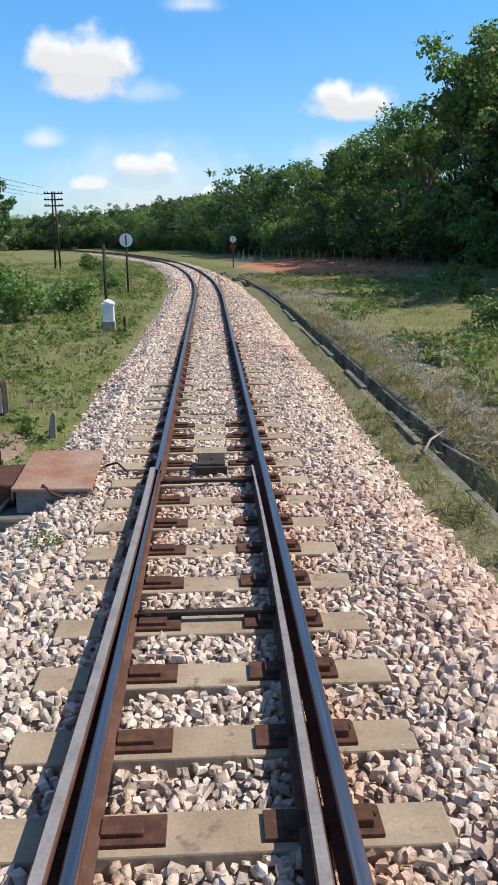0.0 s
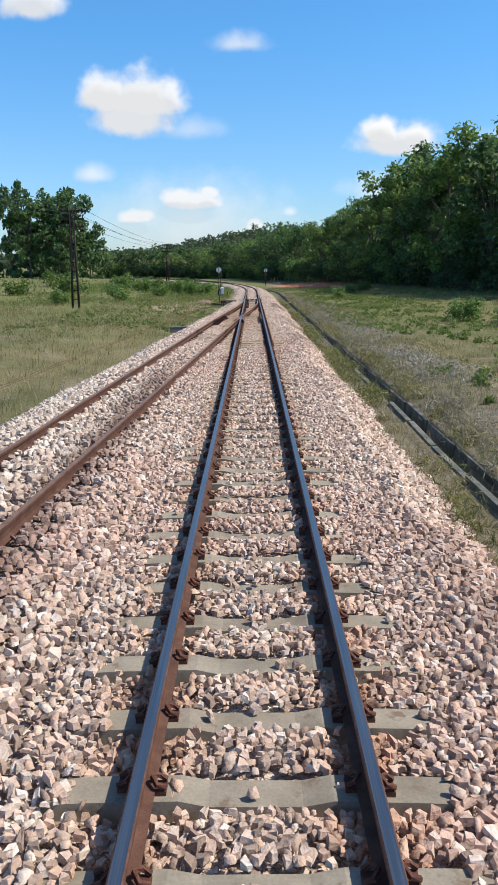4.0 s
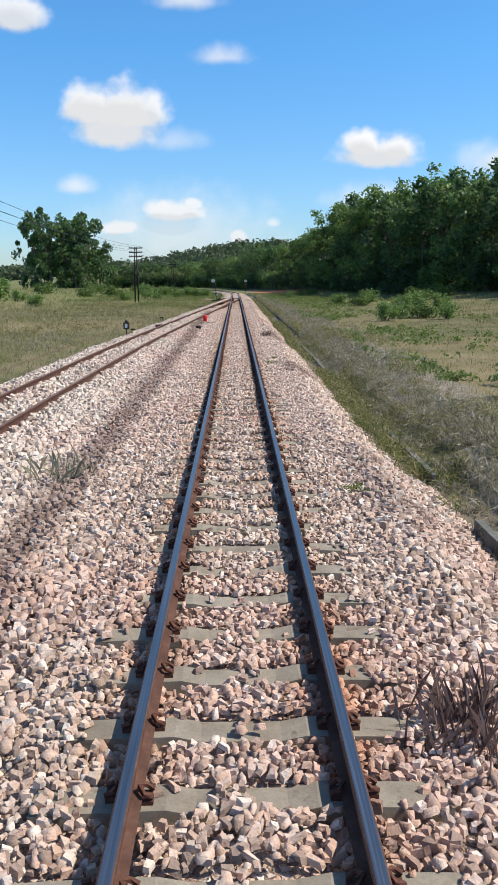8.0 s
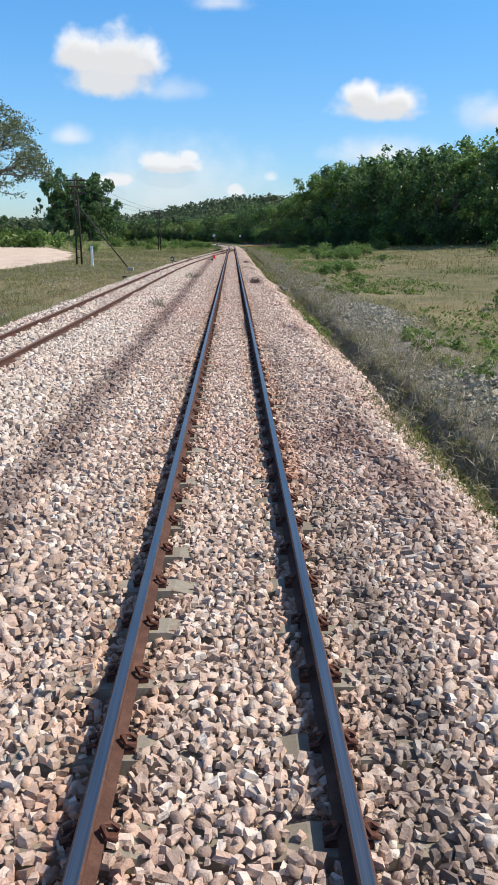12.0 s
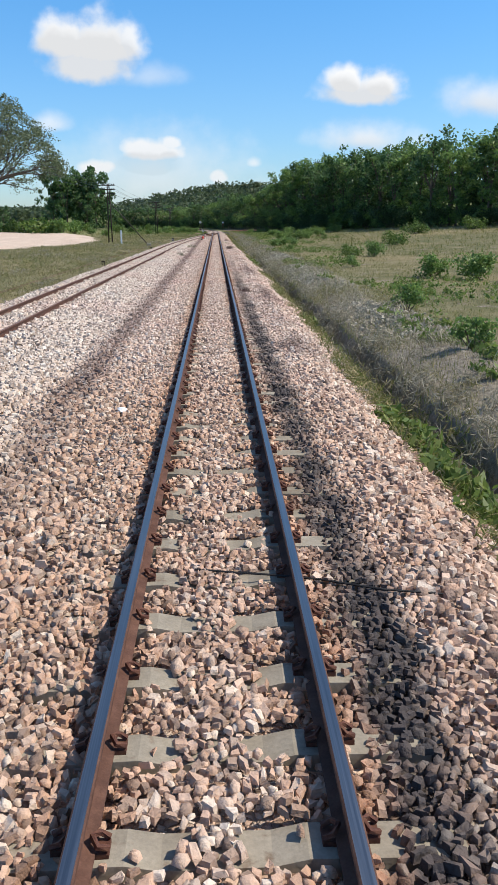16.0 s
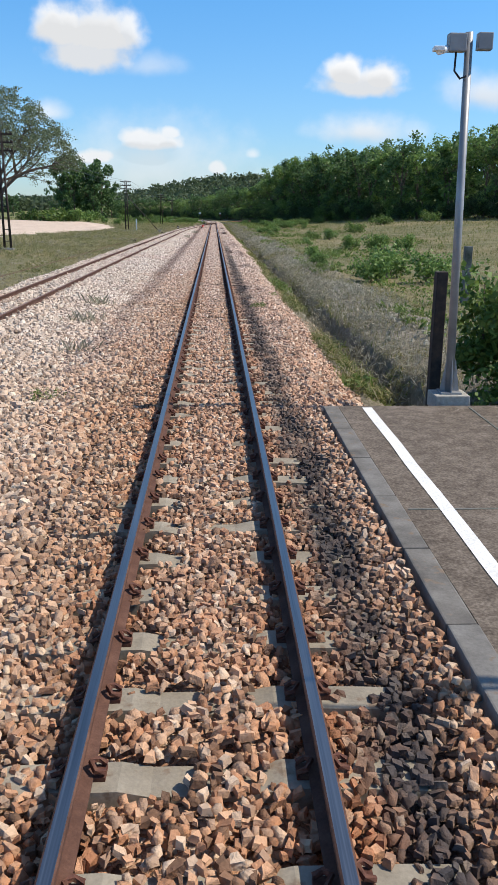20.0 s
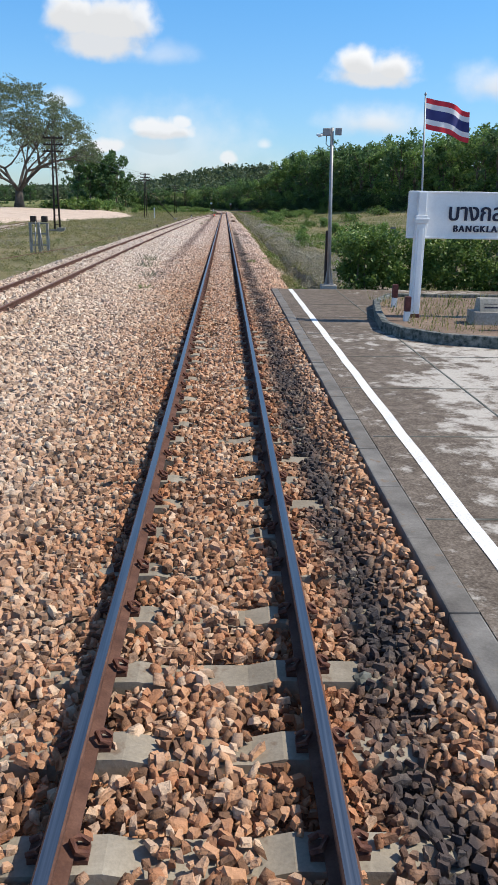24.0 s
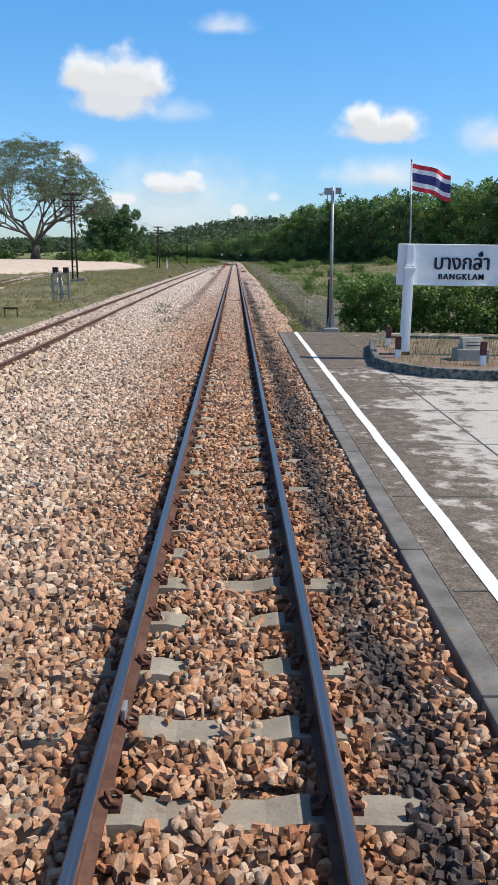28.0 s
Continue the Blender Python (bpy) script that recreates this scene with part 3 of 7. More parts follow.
class Shape:
    """Collects boxes, tubes and rings into one mesh."""

    def __init__(self):
        self.bm = bmesh.new()

    def box(self, x0, x1, y0, y1, z0, z1, bevel=0.0, m=None, mat=0):
        r = bmesh.ops.create_cube(self.bm, size=1)
        t = Matrix.Translation(((x0 + x1) / 2, (y0 + y1) / 2, (z0 + z1) / 2)) @ Matrix.Diagonal((x1 - x0, y1 - y0, z1 - z0, 1))
        bmesh.ops.transform(self.bm, matrix=(m @ t) if m else t, verts=r["verts"])
        fs = {f for v in r["verts"] for f in v.link_faces}
        for f in fs:
            f.material_index = mat
        if bevel:
            es = {e for v in r["verts"] for e in v.link_edges}
            res = bmesh.ops.bevel(self.bm, geom=list(es), offset=bevel, segments=2, affect="EDGES", profile=0.6)
            for f in res["faces"]:
                f.material_index = mat
        return self

    def tube(self, pts, r, sides=8, mat=0, caps=True):
        """A tube along points; r: one radius, or one for each point."""
        pts = [Vector(p) for p in pts]
        rs = r if isinstance(r, (list, tuple)) else [r] * len(pts)
        rings = []
        for i, p in enumerate(pts):
            d = (pts[min(i + 1, len(pts) - 1)] - pts[max(i - 1, 0)]).normalized()
            a = d.cross(Vector((0.31, 0.17, 0.93)) if abs(d.z) < 0.9 else Vector((1, 0, 0))).normalized()
            b = d.cross(a)
            rings.append([self.bm.verts.new(p + (a * math.cos(q) + b * math.sin(q)) * rs[i]) for q in (2 * math.pi * j / sides for j in range(sides))])
        for u, v in zip(rings, rings[1:]):
            for j in range(sides):
                f = self.bm.faces.new((u[j], u[(j + 1) % sides], v[(j + 1) % sides], v[j]))
                f.material_index, f.smooth = mat, sides > 5
        if caps:
            for ring, flip in ((rings[0], True), (rings[-1], False)):
                f = self.bm.faces.new(ring[::-1] if flip else ring)
                f.material_index = mat
        return self

    def lathe(self, prof, at=(0, 0, 0), sides=16, mat=0):
        """A turned body from (radius, height) pairs."""
        rings = [[self.bm.verts.new((at[0] + r * math.cos(2 * math.pi * j / sides), at[1] + r * math.sin(2 * math.pi * j / sides), at[2] + z)) for j in range(sides)] for r, z in prof]
        for u, v in zip(rings, rings[1:]):
            for j in range(sides):
                f = self.bm.faces.new((u[j], u[(j + 1) % sides], v[(j + 1) % sides], v[j]))
                f.material_index, f.smooth = mat, True
        for ring, flip in ((rings[0], True), (rings[-1], False)):
            f = self.bm.faces.new(ring[::-1] if flip else ring)
            f.material_index = mat
        return self

    def prism(self, outline, z0, z1, mat=0, m=None):
        lo = [self.bm.verts.new((m @ Vector((x, y, z0))) if m else (x, y, z0)) for x, y in outline]
        hi = [self.bm.verts.new((m @ Vector((x, y, z1))) if m else (x, y, z1)) for x, y in outline]
        n = len(outline)
        fs = [self.bm.faces.new(lo[::-1]), self.bm.faces.new(hi)] + [self.bm.faces.new((lo[i], lo[(i + 1) % n], hi[(i + 1) % n], hi[i])) for i in range(n)]
        for f in fs:
            f.material_index = mat
        return self

    def mesh(self, name, *mats):
        bmesh.ops.recalc_face_normals(self.bm, faces=self.bm.faces[:])
        me = bpy.data.meshes.new(name)
        self.bm.to_mesh(me)
        self.bm.free()
        for m in mats:
            me.materials.append(M[m])
        return me


def smooth_steps(x, pts):
    """A smooth curve through (position, value) pairs, given in rising order."""
    xs, ys = np.array([p[0] for p in pts], float), np.array([p[1] for p in pts], float)
    d = np.diff(ys) / np.diff(xs)
    t = np.concatenate([[d[0]], np.where(d[1:] * d[:-1] > 0, 2 * d[1:] * d[:-1] / (d[1:] + d[:-1] + 1e-12), 0), [d[-1]]])
    x = np.asarray(x, float)
    i = np.clip(np.searchsorted(xs, x) - 1, 0, len(xs) - 2)
    h = xs[i + 1] - xs[i]
    s = np.clip((x - xs[i]) / h, 0, 1)
    return (2 * s**3 - 3 * s**2 + 1) * ys[i] + (s**3 - 2 * s**2 + s) * h * t[i] + (-2 * s**3 + 3 * s**2) * ys[i + 1] + (s**3 - s**2) * h * t[i + 1]


def wave(x, y, s, seed=0.0):
    """Cheap smooth unevenness, about -1 to 1."""
    return (np.sin(x * 1.7 / s + 1.3 * np.sin(y * 0.9 / s + seed) + seed * 2.1) + np.sin(y * 1.3 / s + 1.7 * np.sin(x * 1.1 / s + seed * 1.7) + seed)) * 0.5


# ---- the line: plan and levels ----
HALF = 0.5335                     # centre to rail, metre gauge
TOE, FROG = 211.7, 188.4
CURVE_Y, CURVE_R = 233.0, 300.0   # the main line bends to the left from here


def main_line(s):
    """Centre and heading of the main line at distance s along it."""
    s = np.asarray(s, float)
    a = np.maximum(s - CURVE_Y, 0) / CURVE_R
    return np.where(s > CURVE_Y, -CURVE_R * (1 - np.cos(a)), 0.0), np.where(s > CURVE_Y, CURVE_Y + CURVE_R * np.sin(a), s), a


def siding_x(y):
    return smooth_steps(y, [(-60, -5.3), (30, -5.25), (60, -5.05), (93, -4.62), (115, -4.38), (133, -3.95), (148, -3.25), (160, -2.6), (175, -1.78), (FROG, -1.067), (196, -0.56), (204, -0.17), (TOE, -0.0), (240, 0.0)])


def line_x(y):
    """Centre of the main line above y, beyond the bend too."""
    d = np.clip(np.asarray(y, float) - CURVE_Y, 0, CURVE_R * 0.9)
    return -(CURVE_R - np.sqrt(CURVE_R**2 - d**2))


def ground_z(x, y):
    """Level of the earth beside the line; rail tops lie at 0."""
    x, y = np.asarray(x, float), np.asarray(y, float)
    r = x - line_x(y)
    z = np.where(r > 0, smooth_steps(r, [(0, -0.80), (1.7, -0.70), (2.3, -0.58), (2.7, -0.52), (2.8, -0.49), (2.86, -0.52), (2.92, -0.95), (3.12, -0.95), (3.2, -0.46), (4.4, -0.30), (7, -0.40), (12, -0.36), (22, 0.10), (37, 1.1), (55, 1.8), (90, 2.4), (900, 2.8)]),
                 smooth_steps(-r, [(0, -0.75), (5.4, -0.62), (7.6, -0.42), (9, -0.4), (16, -0.35), (30, -0.05), (60, 0.3), (900, 0.5)]))
    beyond = np.clip((y - 200) / 25, 0, 1)
    left_far = smooth_steps(-r, [(0, -0.75), (1.45, -0.5), (1.9, -0.36), (5, -0.36), (16, -0.3), (60, 0.3), (900, 0.5)])
    z = np.where(r <= 0, z * (1 - beyond) + left_far * beyond, z)
    # the drain silts up towards the station
    drain = np.clip((y - 145) / 3, 0, 1)
    shallow = np.where((r > 2.5) & (r < 4.2), smooth_steps(np.clip(r, 2.4, 4.4), [(2.4, -0.60), (2.72, -0.66), (2.98, -0.97), (3.18, -0.95), (3.46, -0.50), (4.4, -0.31)]), z)
    shallow = np.where((r > 2.5) & (r < 4.2), np.maximum(shallow, -0.97 + 0.25 * np.clip((y - 109) / 4, 0, 1)), shallow)
    z = z * drain + shallow * (1 - drain)
    d = np.abs(r)
    calm = np.where((r > 2.7) & (r < 3.3), 0.15, 1.0)
    z = z + calm * (0.05 * wave(x, y, 1.3, 1.0) + 0.09 * wave(x, y, 5.0, 2.0)) * np.clip((d - 2.0) / 2, 0, 1)
    # wooded hill to the right, and a low one far ahead
    hill = 9 * np.clip((r - 60) / 120, 0, 1) * np.clip((y - 60) / 120, 0, 1) + np.interp(x, [-900, -420, -260, -150, -75, 0, 300, 900], [5, 7, 13, 22, 31, 38, 50, 54]) * np.exp(-(((y - 1500) / 220) ** 2))
    bank = 0.16 * np.clip(1 - np.abs(r - 4.7) / 1.1, 0, 1) * (0.7 + 0.6 * wave(x * 0.6, y, 1.6, 4.4)) * np.clip((y - 26) / 6, 0, 1) * (y < 226)
    return z + hill + bank


def bed_z(x, y):
    """Top of the crushed stone: main line, siding and the space between them."""
    x, y = np.asarray(x, float), np.asarray(y, float)
    r = x - line_x(y)
    sx = siding_x(np.clip(y, -60, 239))
    left = np.where(y > 238, 0, np.minimum(sx, 0))
    rr = np.where(r > 0, r, np.where(r < left, r - left, 0))
    width = 1.32 + 0.10 * wave(x * 0, y, 2.1, 4.0) + np.where(r < 0, 0.05, np.interp(y, [24, 34, 48, 80, 104, 124, 140, 180, 200, 230], [0.16, 0.24, 0.36, 0.50, 0.48, 0.28, 0.22, 0.24, 0.30, 0.06]))
    out = np.maximum(np.abs(rr) - width, 0)
    z = -0.193 - 0.52 * out + 0.012 * wave(x, y, 0.35, 3.0) + 0.016 * wave(x, y, 1.1, 6.0)
    # low ground between the tracks, and stone heaped between the rails
    between = np.clip(1 - np.abs(r - left * 0.5) / (np.abs(left) * 0.28 + 0.15), 0, 1) * np.clip((np.abs(left) - 3.0) / 1.5, 0, 1)
    z = z - 0.09 * between
    z = z + np.where((np.abs(r) < 0.40) & (y < 172), 0.014, 0.0)
    z = z - 0.028 * np.clip(1 - np.abs(np.abs(r) - 0.475) / 0.085, 0, 1)
    z = z + 0.028 * np.clip(1 - np.abs(r) / 0.32, 0, 1) * (0.4 + 0.9 * wave(x * 0, y, 3.1, 5.0))
    z = z + 0.05 * np.clip(1.5 - np.abs(r - sx), 0, 0.5) * 2 * np.clip((176 - y) / 8, 0, 1)
    clear = np.clip((y - 174) / 2, 0, 1) * np.clip((222 - y) / 4, 0, 1)
    z = z - 0.015 * clear
    # against the platform wall the stone lies level
    plat = (r > 1.0) & (y < 24.3)
    z = np.where(plat, np.maximum(z, -0.20 + 0.10 * np.clip((r - 1.05) / 0.3, 0, 1)), z)
    return z


# ---- ground and ballast ----
def sheet(name, xs, ys, zfun, mat, smooth=True):
    X, Y = np.meshgrid(xs, ys)
    V = np.stack([X, Y, zfun(X, Y)], -1).reshape(-1, 3)
    nx, ny = len(xs), len(ys)
    i = (np.arange(ny - 1)[:, None] * nx + np.arange(nx - 1)[None]).ravel()
    return raw_mesh(name, V, np.stack([i, i + 1, i + 1 + nx, i + nx], -1), [mat], smooth=smooth)


gx = np.unique(np.concatenate([-np.geomspace(16, 2600, 26), np.arange(-16, -2, 0.5), np.arange(-2, 2.4, 0.8), np.arange(2.4, 3.6, 0.08), np.arange(3.6, 18, 0.5), np.geomspace(18, 2600, 26)]).round(3))
gy = np.unique(np.concatenate([-np.geomspace(10, 2600, 14), np.arange(-10, 330, 1.5), np.concatenate([np.geomspace(330, 1000, 14), np.arange(1050, 2000, 60), [2300, 2800]])]).round(3))
ground = thing("ground", "uneven grassy ground with dry patches and bare soil", "ground", kind="structure", data=sheet("ground", gx, gy, ground_z, "ground"))

bx = np.concatenate([np.arange(-8.4, -2.2, 0.3), np.arange(-2.2, 2.2, 0.14), np.arange(2.2, 3.0, 0.2)])
by = np.arange(-8, 340, 0.36)


def bed_on_line(x, y):
    return bed_z(x + line_x(y), y)


X, Y = np.meshgrid(bx, by)
V = np.stack([X + line_x(Y), Y, np.maximum(bed_on_line(X, Y) - 0.050, -1.15)], -1).reshape(-1, 3)
nx = len(bx)
i = (np.arange(len(by) - 1)[:, None] * nx + np.arange(nx - 1)[None]).ravel()
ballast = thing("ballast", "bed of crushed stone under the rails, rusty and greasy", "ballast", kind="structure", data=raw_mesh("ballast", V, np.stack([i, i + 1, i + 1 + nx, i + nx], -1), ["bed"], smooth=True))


# sleeper places along the line: even spacing between these
TIES = [3.03, 4.30, 13.47, 17.80, 22.44, 26.84, 32.86, 39.78, 63.60, 72.16, 81.30, 91.16, 100.64, 110.36, 119.34, 130.03, 140.39, 180.56, 193.83, 206.61, 372.0]
SPOTS = [3.03 - 0.61 * k for k in range(6, 0, -1)]
for a, b in zip(TIES, TIES[1:]):
    n = round((b - a) / 0.612)
    SPOTS += [a + (b - a) * k / n for k in range(n)]
SPOTS = np.array(SPOTS)
go = np.random.default_rng(77)
# how far the stone leaves each sleeper open: inside from the rail to the middle, outside from the rail to its end
ZONES = [(-9, 0.16, 0.38, 0.10), (26, 0.08, 0.30, 0.22), (46, 0.15, 0.42, 0.05), (62, 0.20, 0.44, 0.0), (97, 0.05, 0.30, 0.1), (106, 0.0, 0.15, 0.55), (132, 0.0, 0.36, 0.3), (150, 0.0, 0.10, 0.7), (173, 0.0, 0.0, 1.0)]
zone = np.array([max(k for k, z in enumerate(ZONES) if z[0] <= y) for y in SPOTS])
zlo, zhi, zall = (np.array([ZONES[k][c] for k in zone]) for c in (1, 2, 3))
IN = [np.where(go.random(len(SPOTS)) < zall, 0.0, go.uniform(zlo, zhi + 1e-6)) for _ in (0, 1)]
OUT = [np.where(SPOTS < 106, go.uniform(0.50, 0.74, len(SPOTS)), np.where(SPOTS < 173, go.uniform(0.70, 1.0, len(SPOTS)), 1.05)),
       np.where(SPOTS < 60, go.uniform(0.56, 0.92, len(SPOTS)), np.where(SPOTS < 106, go.uniform(0.50, 0.78, len(SPOTS)), np.where(SPOTS < 173, go.uniform(0.72, 1.0, len(SPOTS)), 1.05)))]


def stone_mesh(x, y, z, s, g, lift):
    """Broken stones with flat faces and worn corners, as one joined mesh."""
    n = len(x)
    ang = (np.arange(4)[None] + g.uniform(-0.32, 0.32, (n, 4)) + 0.5) * (math.pi / 2)
    rad = g.uniform(0.50, 0.74, (n, 4))
    top = g.uniform(0.62, 0.88, (n, 4)) * rad
    twist = g.normal(0, 0.16, (n, 1))
    worn = np.where(g.random((n, 4)) < 0.16, 0.22, 0.0) + g.normal(0, 0.05, (n, 4))   # broken-off corners
    P = np.concatenate([np.stack([rad * np.cos(ang), rad * np.sin(ang), g.uniform(-0.55, -0.25, (n, 4))], -1), np.stack([top * np.cos(ang + twist), top * np.sin(ang + twist), 0.36 - worn], -1)], 1)
    P *= (s[:, None] * np.stack([g.uniform(0.95, 1.40, n), g.uniform(0.70, 0.98, n), g.uniform(0.58, 0.92, n)], -1))[:, None, :]
    a = g.uniform(0, 2 * math.pi, n)
    tilt = g.normal(0, 0.24, (n, 2))
    ca, sa = np.cos(a), np.sin(a)
    px = P[:, :, 0] * ca[:, None] - P[:, :, 1] * sa[:, None]
    py = P[:, :, 0] * sa[:, None] + P[:, :, 1] * ca[:, None]
    pz = P[:, :, 2] + px * tilt[:, :1] + py * tilt[:, 1:]
    V = np.stack([px + x[:, None], py + y[:, None], pz + (z + s * 0.16 + lift * g.random(n))[:, None]], -1).reshape(-1, 3)
    F = np.array([(4, 5, 6, 7), (0, 1, 5, 4), (1, 2, 6, 5), (2, 3, 7, 6), (3, 0, 4, 7)])
    me = raw_mesh("stones", V, (np.arange(n)[:, None, None] * 8 + F[None]).reshape(-1, 4), ["stone"])
    me.polygons.foreach_set("use_smooth", np.repeat(g.random(n) < 0.30, 5))
    return me


def scatter_stones(cell, y0, y1, x0, x1, size, seed, lift=0.0):
    """Closely packed loose stones on the bed; one joined mesh."""
    g = np.random.default_rng(seed)
    nx_, ny_ = int((x1 - x0) / cell), int((y1 - y0) / cell)
    I, J = np.meshgrid(np.arange(nx_), np.arange(ny_))
    n = I.size
    x = x0 + (I.ravel() + 0.5 * (J.ravel() % 2) + g.uniform(-0.36, 0.36, n)) * cell
    y = y0 + (J.ravel() + g.uniform(-0.40, 0.40, n)) * cell
    x = x + line_x(y)
    z = bed_z(x, y)
    keep = z > ground_z(x, y) - 0.06
    r_ = x - line_x(y)
    keep &= ~((y < 24.5) & (r_ > 1.375))
    keep &= ~(np.abs(np.abs(r_) - HALF) < 0.052)
    # the nearest sleeper, and whether it lies open here
    k = np.clip(np.searchsorted(SPOTS, y), 1, len(SPOTS) - 1)
    k = np.where(np.abs(SPOTS[k - 1] - y) < np.abs(SPOTS[k] - y), k - 1, k)
    off, d = np.abs(SPOTS[k] - y), np.abs(r_) + g.normal(0, 0.030, n)
    side = r_ > 0
    from_, to_ = np.where(side, IN[1][k], IN[0][k]), np.where(side, OUT[1][k], OUT[0][k])
    keep &= ~((off < 0.128 + g.normal(0, 0.008, n)) & (d > from_) & (d < to_) & (np.abs(r_) < 1.03) & (g.random(n) < 0.96))
    # siding sleepers lie open towards the points
    rs_ = x - siding_x(np.clip(y, -60, 239))
    ph2 = np.abs(((y - 0.5) / 0.65 + 0.5) % 1 - 0.5) * 0.65
    keep &= ~((ph2 < 0.115) & (np.abs(rs_) < 0.98) & (y > 105) & (y < 174.6) & (np.abs(r_) > 1.1) & (g.random(n) < 0.8))
    keep &= ~(np.abs(np.abs(rs_) - HALF) < 0.055)
    z = np.where((off < 0.135) & (np.abs(r_) < 1.0) & (y < 175), np.maximum(z, -0.170), z)
    x, y, z = x[keep], y[keep], z[keep]
    return stone_mesh(x, y, z, size * g.uniform(0.66, 1.36, len(x)), g, lift)


for label_, rows_ in (
        ("loose broken ballast stones", (0.0525, 1.6, 222, -1.2, 1.38, 0.0505, 1, 0.024)),
        ("stones on the ballast shoulder", (0.068, 24.4, 226, 1.36, 2.9, 0.066, 2, 0.026)),
        ("stones between the two tracks", (0.070, 3, 215, -2.5, -1.18, 0.068, 3, 0.026)),
        ("stones between the two tracks", (0.088, 8, 200, -3.9, -2.45, 0.082, 6, 0.02)),
        ("pale stones in and beside the siding", (0.112, 14, 176, -7.0, -3.9, 0.092, 4, 0.016)),
        ("stones further along the bend", (0.14, 243, 282, -2.4, 2.3, 0.128, 5, 0.016)),
        ("stones further along the bend", (0.078, 222, 243, -1.4, 2.3, 0.074, 7, 0.02)),
        ("stones on the ballast shoulder", (0.078, 214, 243, -2.8, -1.2, 0.074, 8, 0.02))):
    tagged(part("loose_stones", scatter_stones(*rows_), ballast, label_), kind="stuff")

# ---- rails and sleepers ----
PROFILE = [(-0.0635, -0.140), (0.0635, -0.140), (0.0635, -0.130), (0.012, -0.115), (0.009, -0.045), (0.0335, -0.034), (0.0335, -0.006), (0.026, 0.0),
           (-0.026, 0.0), (-0.0335, -0.006), (-0.0335, -0.034), (-0.009, -0.045), (-0.012, -0.115), (-0.0635, -0.130)]


def rail_mesh(name, xs, ys, head, narrow=None, drop=0.0):
    """A rail along the plan line xs, ys; narrow: width of the head along it, for ground blades."""
    xs, ys = np.asarray(xs, float), np.asarray(ys, float)
    dx, dy = np.gradient(xs), np.gradient(ys)
    ln = np.hypot(dx, dy)
    nxv, nyv = dy / ln, -dx / ln
    w = np.ones(len(xs)) if narrow is None else np.asarray(narrow)
    pr = np.array(PROFILE)
    V = np.stack([xs[:, None] + nxv[:, None] * pr[None, :, 0] * w[:, None], ys[:, None] + nyv[:, None] * pr[None, :, 0] * w[:, None], np.broadcast_to(pr[None, :, 1] - drop, (len(xs), len(pr)))], -1)
    k = len(pr)
    F, ids = [], []
    for a in range(len(xs) - 1):
        for b in range(k):
            F.append((a * k + b, a * k + (b + 1) % k, (a + 1) * k + (b + 1) % k, (a + 1) * k + b))
            ids.append(0 if b == 7 else 1)
    return raw_mesh(name, V.reshape(-1, 3), F, [head, "rust"], ids)


def run(s0, s1, off, step=2.0):
    s = np.concatenate([np.arange(s0, min(s1, CURVE_Y), step), np.arange(max(CURVE_Y, s0), s1, 1.5)]) if s1 > CURVE_Y else np.append(np.arange(s0, s1, step), s1)
    cx, cy, a = main_line(s)
    return cx + off * np.cos(a), cy + off * np.sin(a)


track = thing("main_track", "metre-gauge railway track with polished rails on concrete sleepers", "railway track", kind="structure")
part("rail", rail_mesh("rail", *run(-8, 372, HALF), "head"), track, "polished steel rail with rusty sides")
yb = np.concatenate([np.arange(-8, 200, 2.0), np.arange(200, TOE, 0.5), [TOE]])
part("rail", rail_mesh("rail", np.full(len(yb), -HALF) + 0.018 * np.clip((yb - 206) / 5.7, 0, 1), yb, "head", np.clip((TOE + 0.6 - yb) / 6, 0.22, 1)), track, "polished steel rail with rusty sides")
part("rail", rail_mesh("rail", *run(TOE - 0.3, 372, -HALF), "head"), track, "polished steel rail with rusty sides")


def sleeper_mesh(length, mat, w=0.24):
    """A pre-stressed sleeper: sunken middle, raised rail seats, tapered sides."""
    st = [(-length / 2, -0.175), (-0.80, -0.165), (-0.36, -0.155), (-0.22, -0.185), (0.22, -0.185), (0.36, -0.155), (0.80, -0.165), (length / 2, -0.175)]
    V, F = [], []
    for x, z in st:
        V += [(x, -w / 2, -0.36), (x, -w / 2 + 0.022, z), (x, w / 2 - 0.022, z), (x, w / 2, -0.36)]
    for a in range(len(st) - 1):
        o = a * 4
        F += [(o, o + 4, o + 5, o + 1), (o + 1, o + 5, o + 6, o + 2), (o + 2, o + 6, o + 7, o + 3)]
    F += [(0, 1, 2, 3), (len(V) - 1, len(V) - 2, len(V) - 3, len(V) - 4)]
    return raw_mesh("sleeper", V, F, [mat])


def clip_mesh():
    """A sprung steel rail clip, bent like a hairpin, on its shoulder."""
    s = Shape()
    s.box(-0.03, 0.03, -0.045, 0.045, -0.165, -0.135)
    s.tube([(-0.03, -0.038, -0.124), (0.012, -0.040, -0.104), (0.034, 0.0, -0.086), (0.012, 0.038, -0.104), (-0.03, 0.030, -0.120)], 0.0145, 5)
    return s.mesh("rail_clip", "clip")


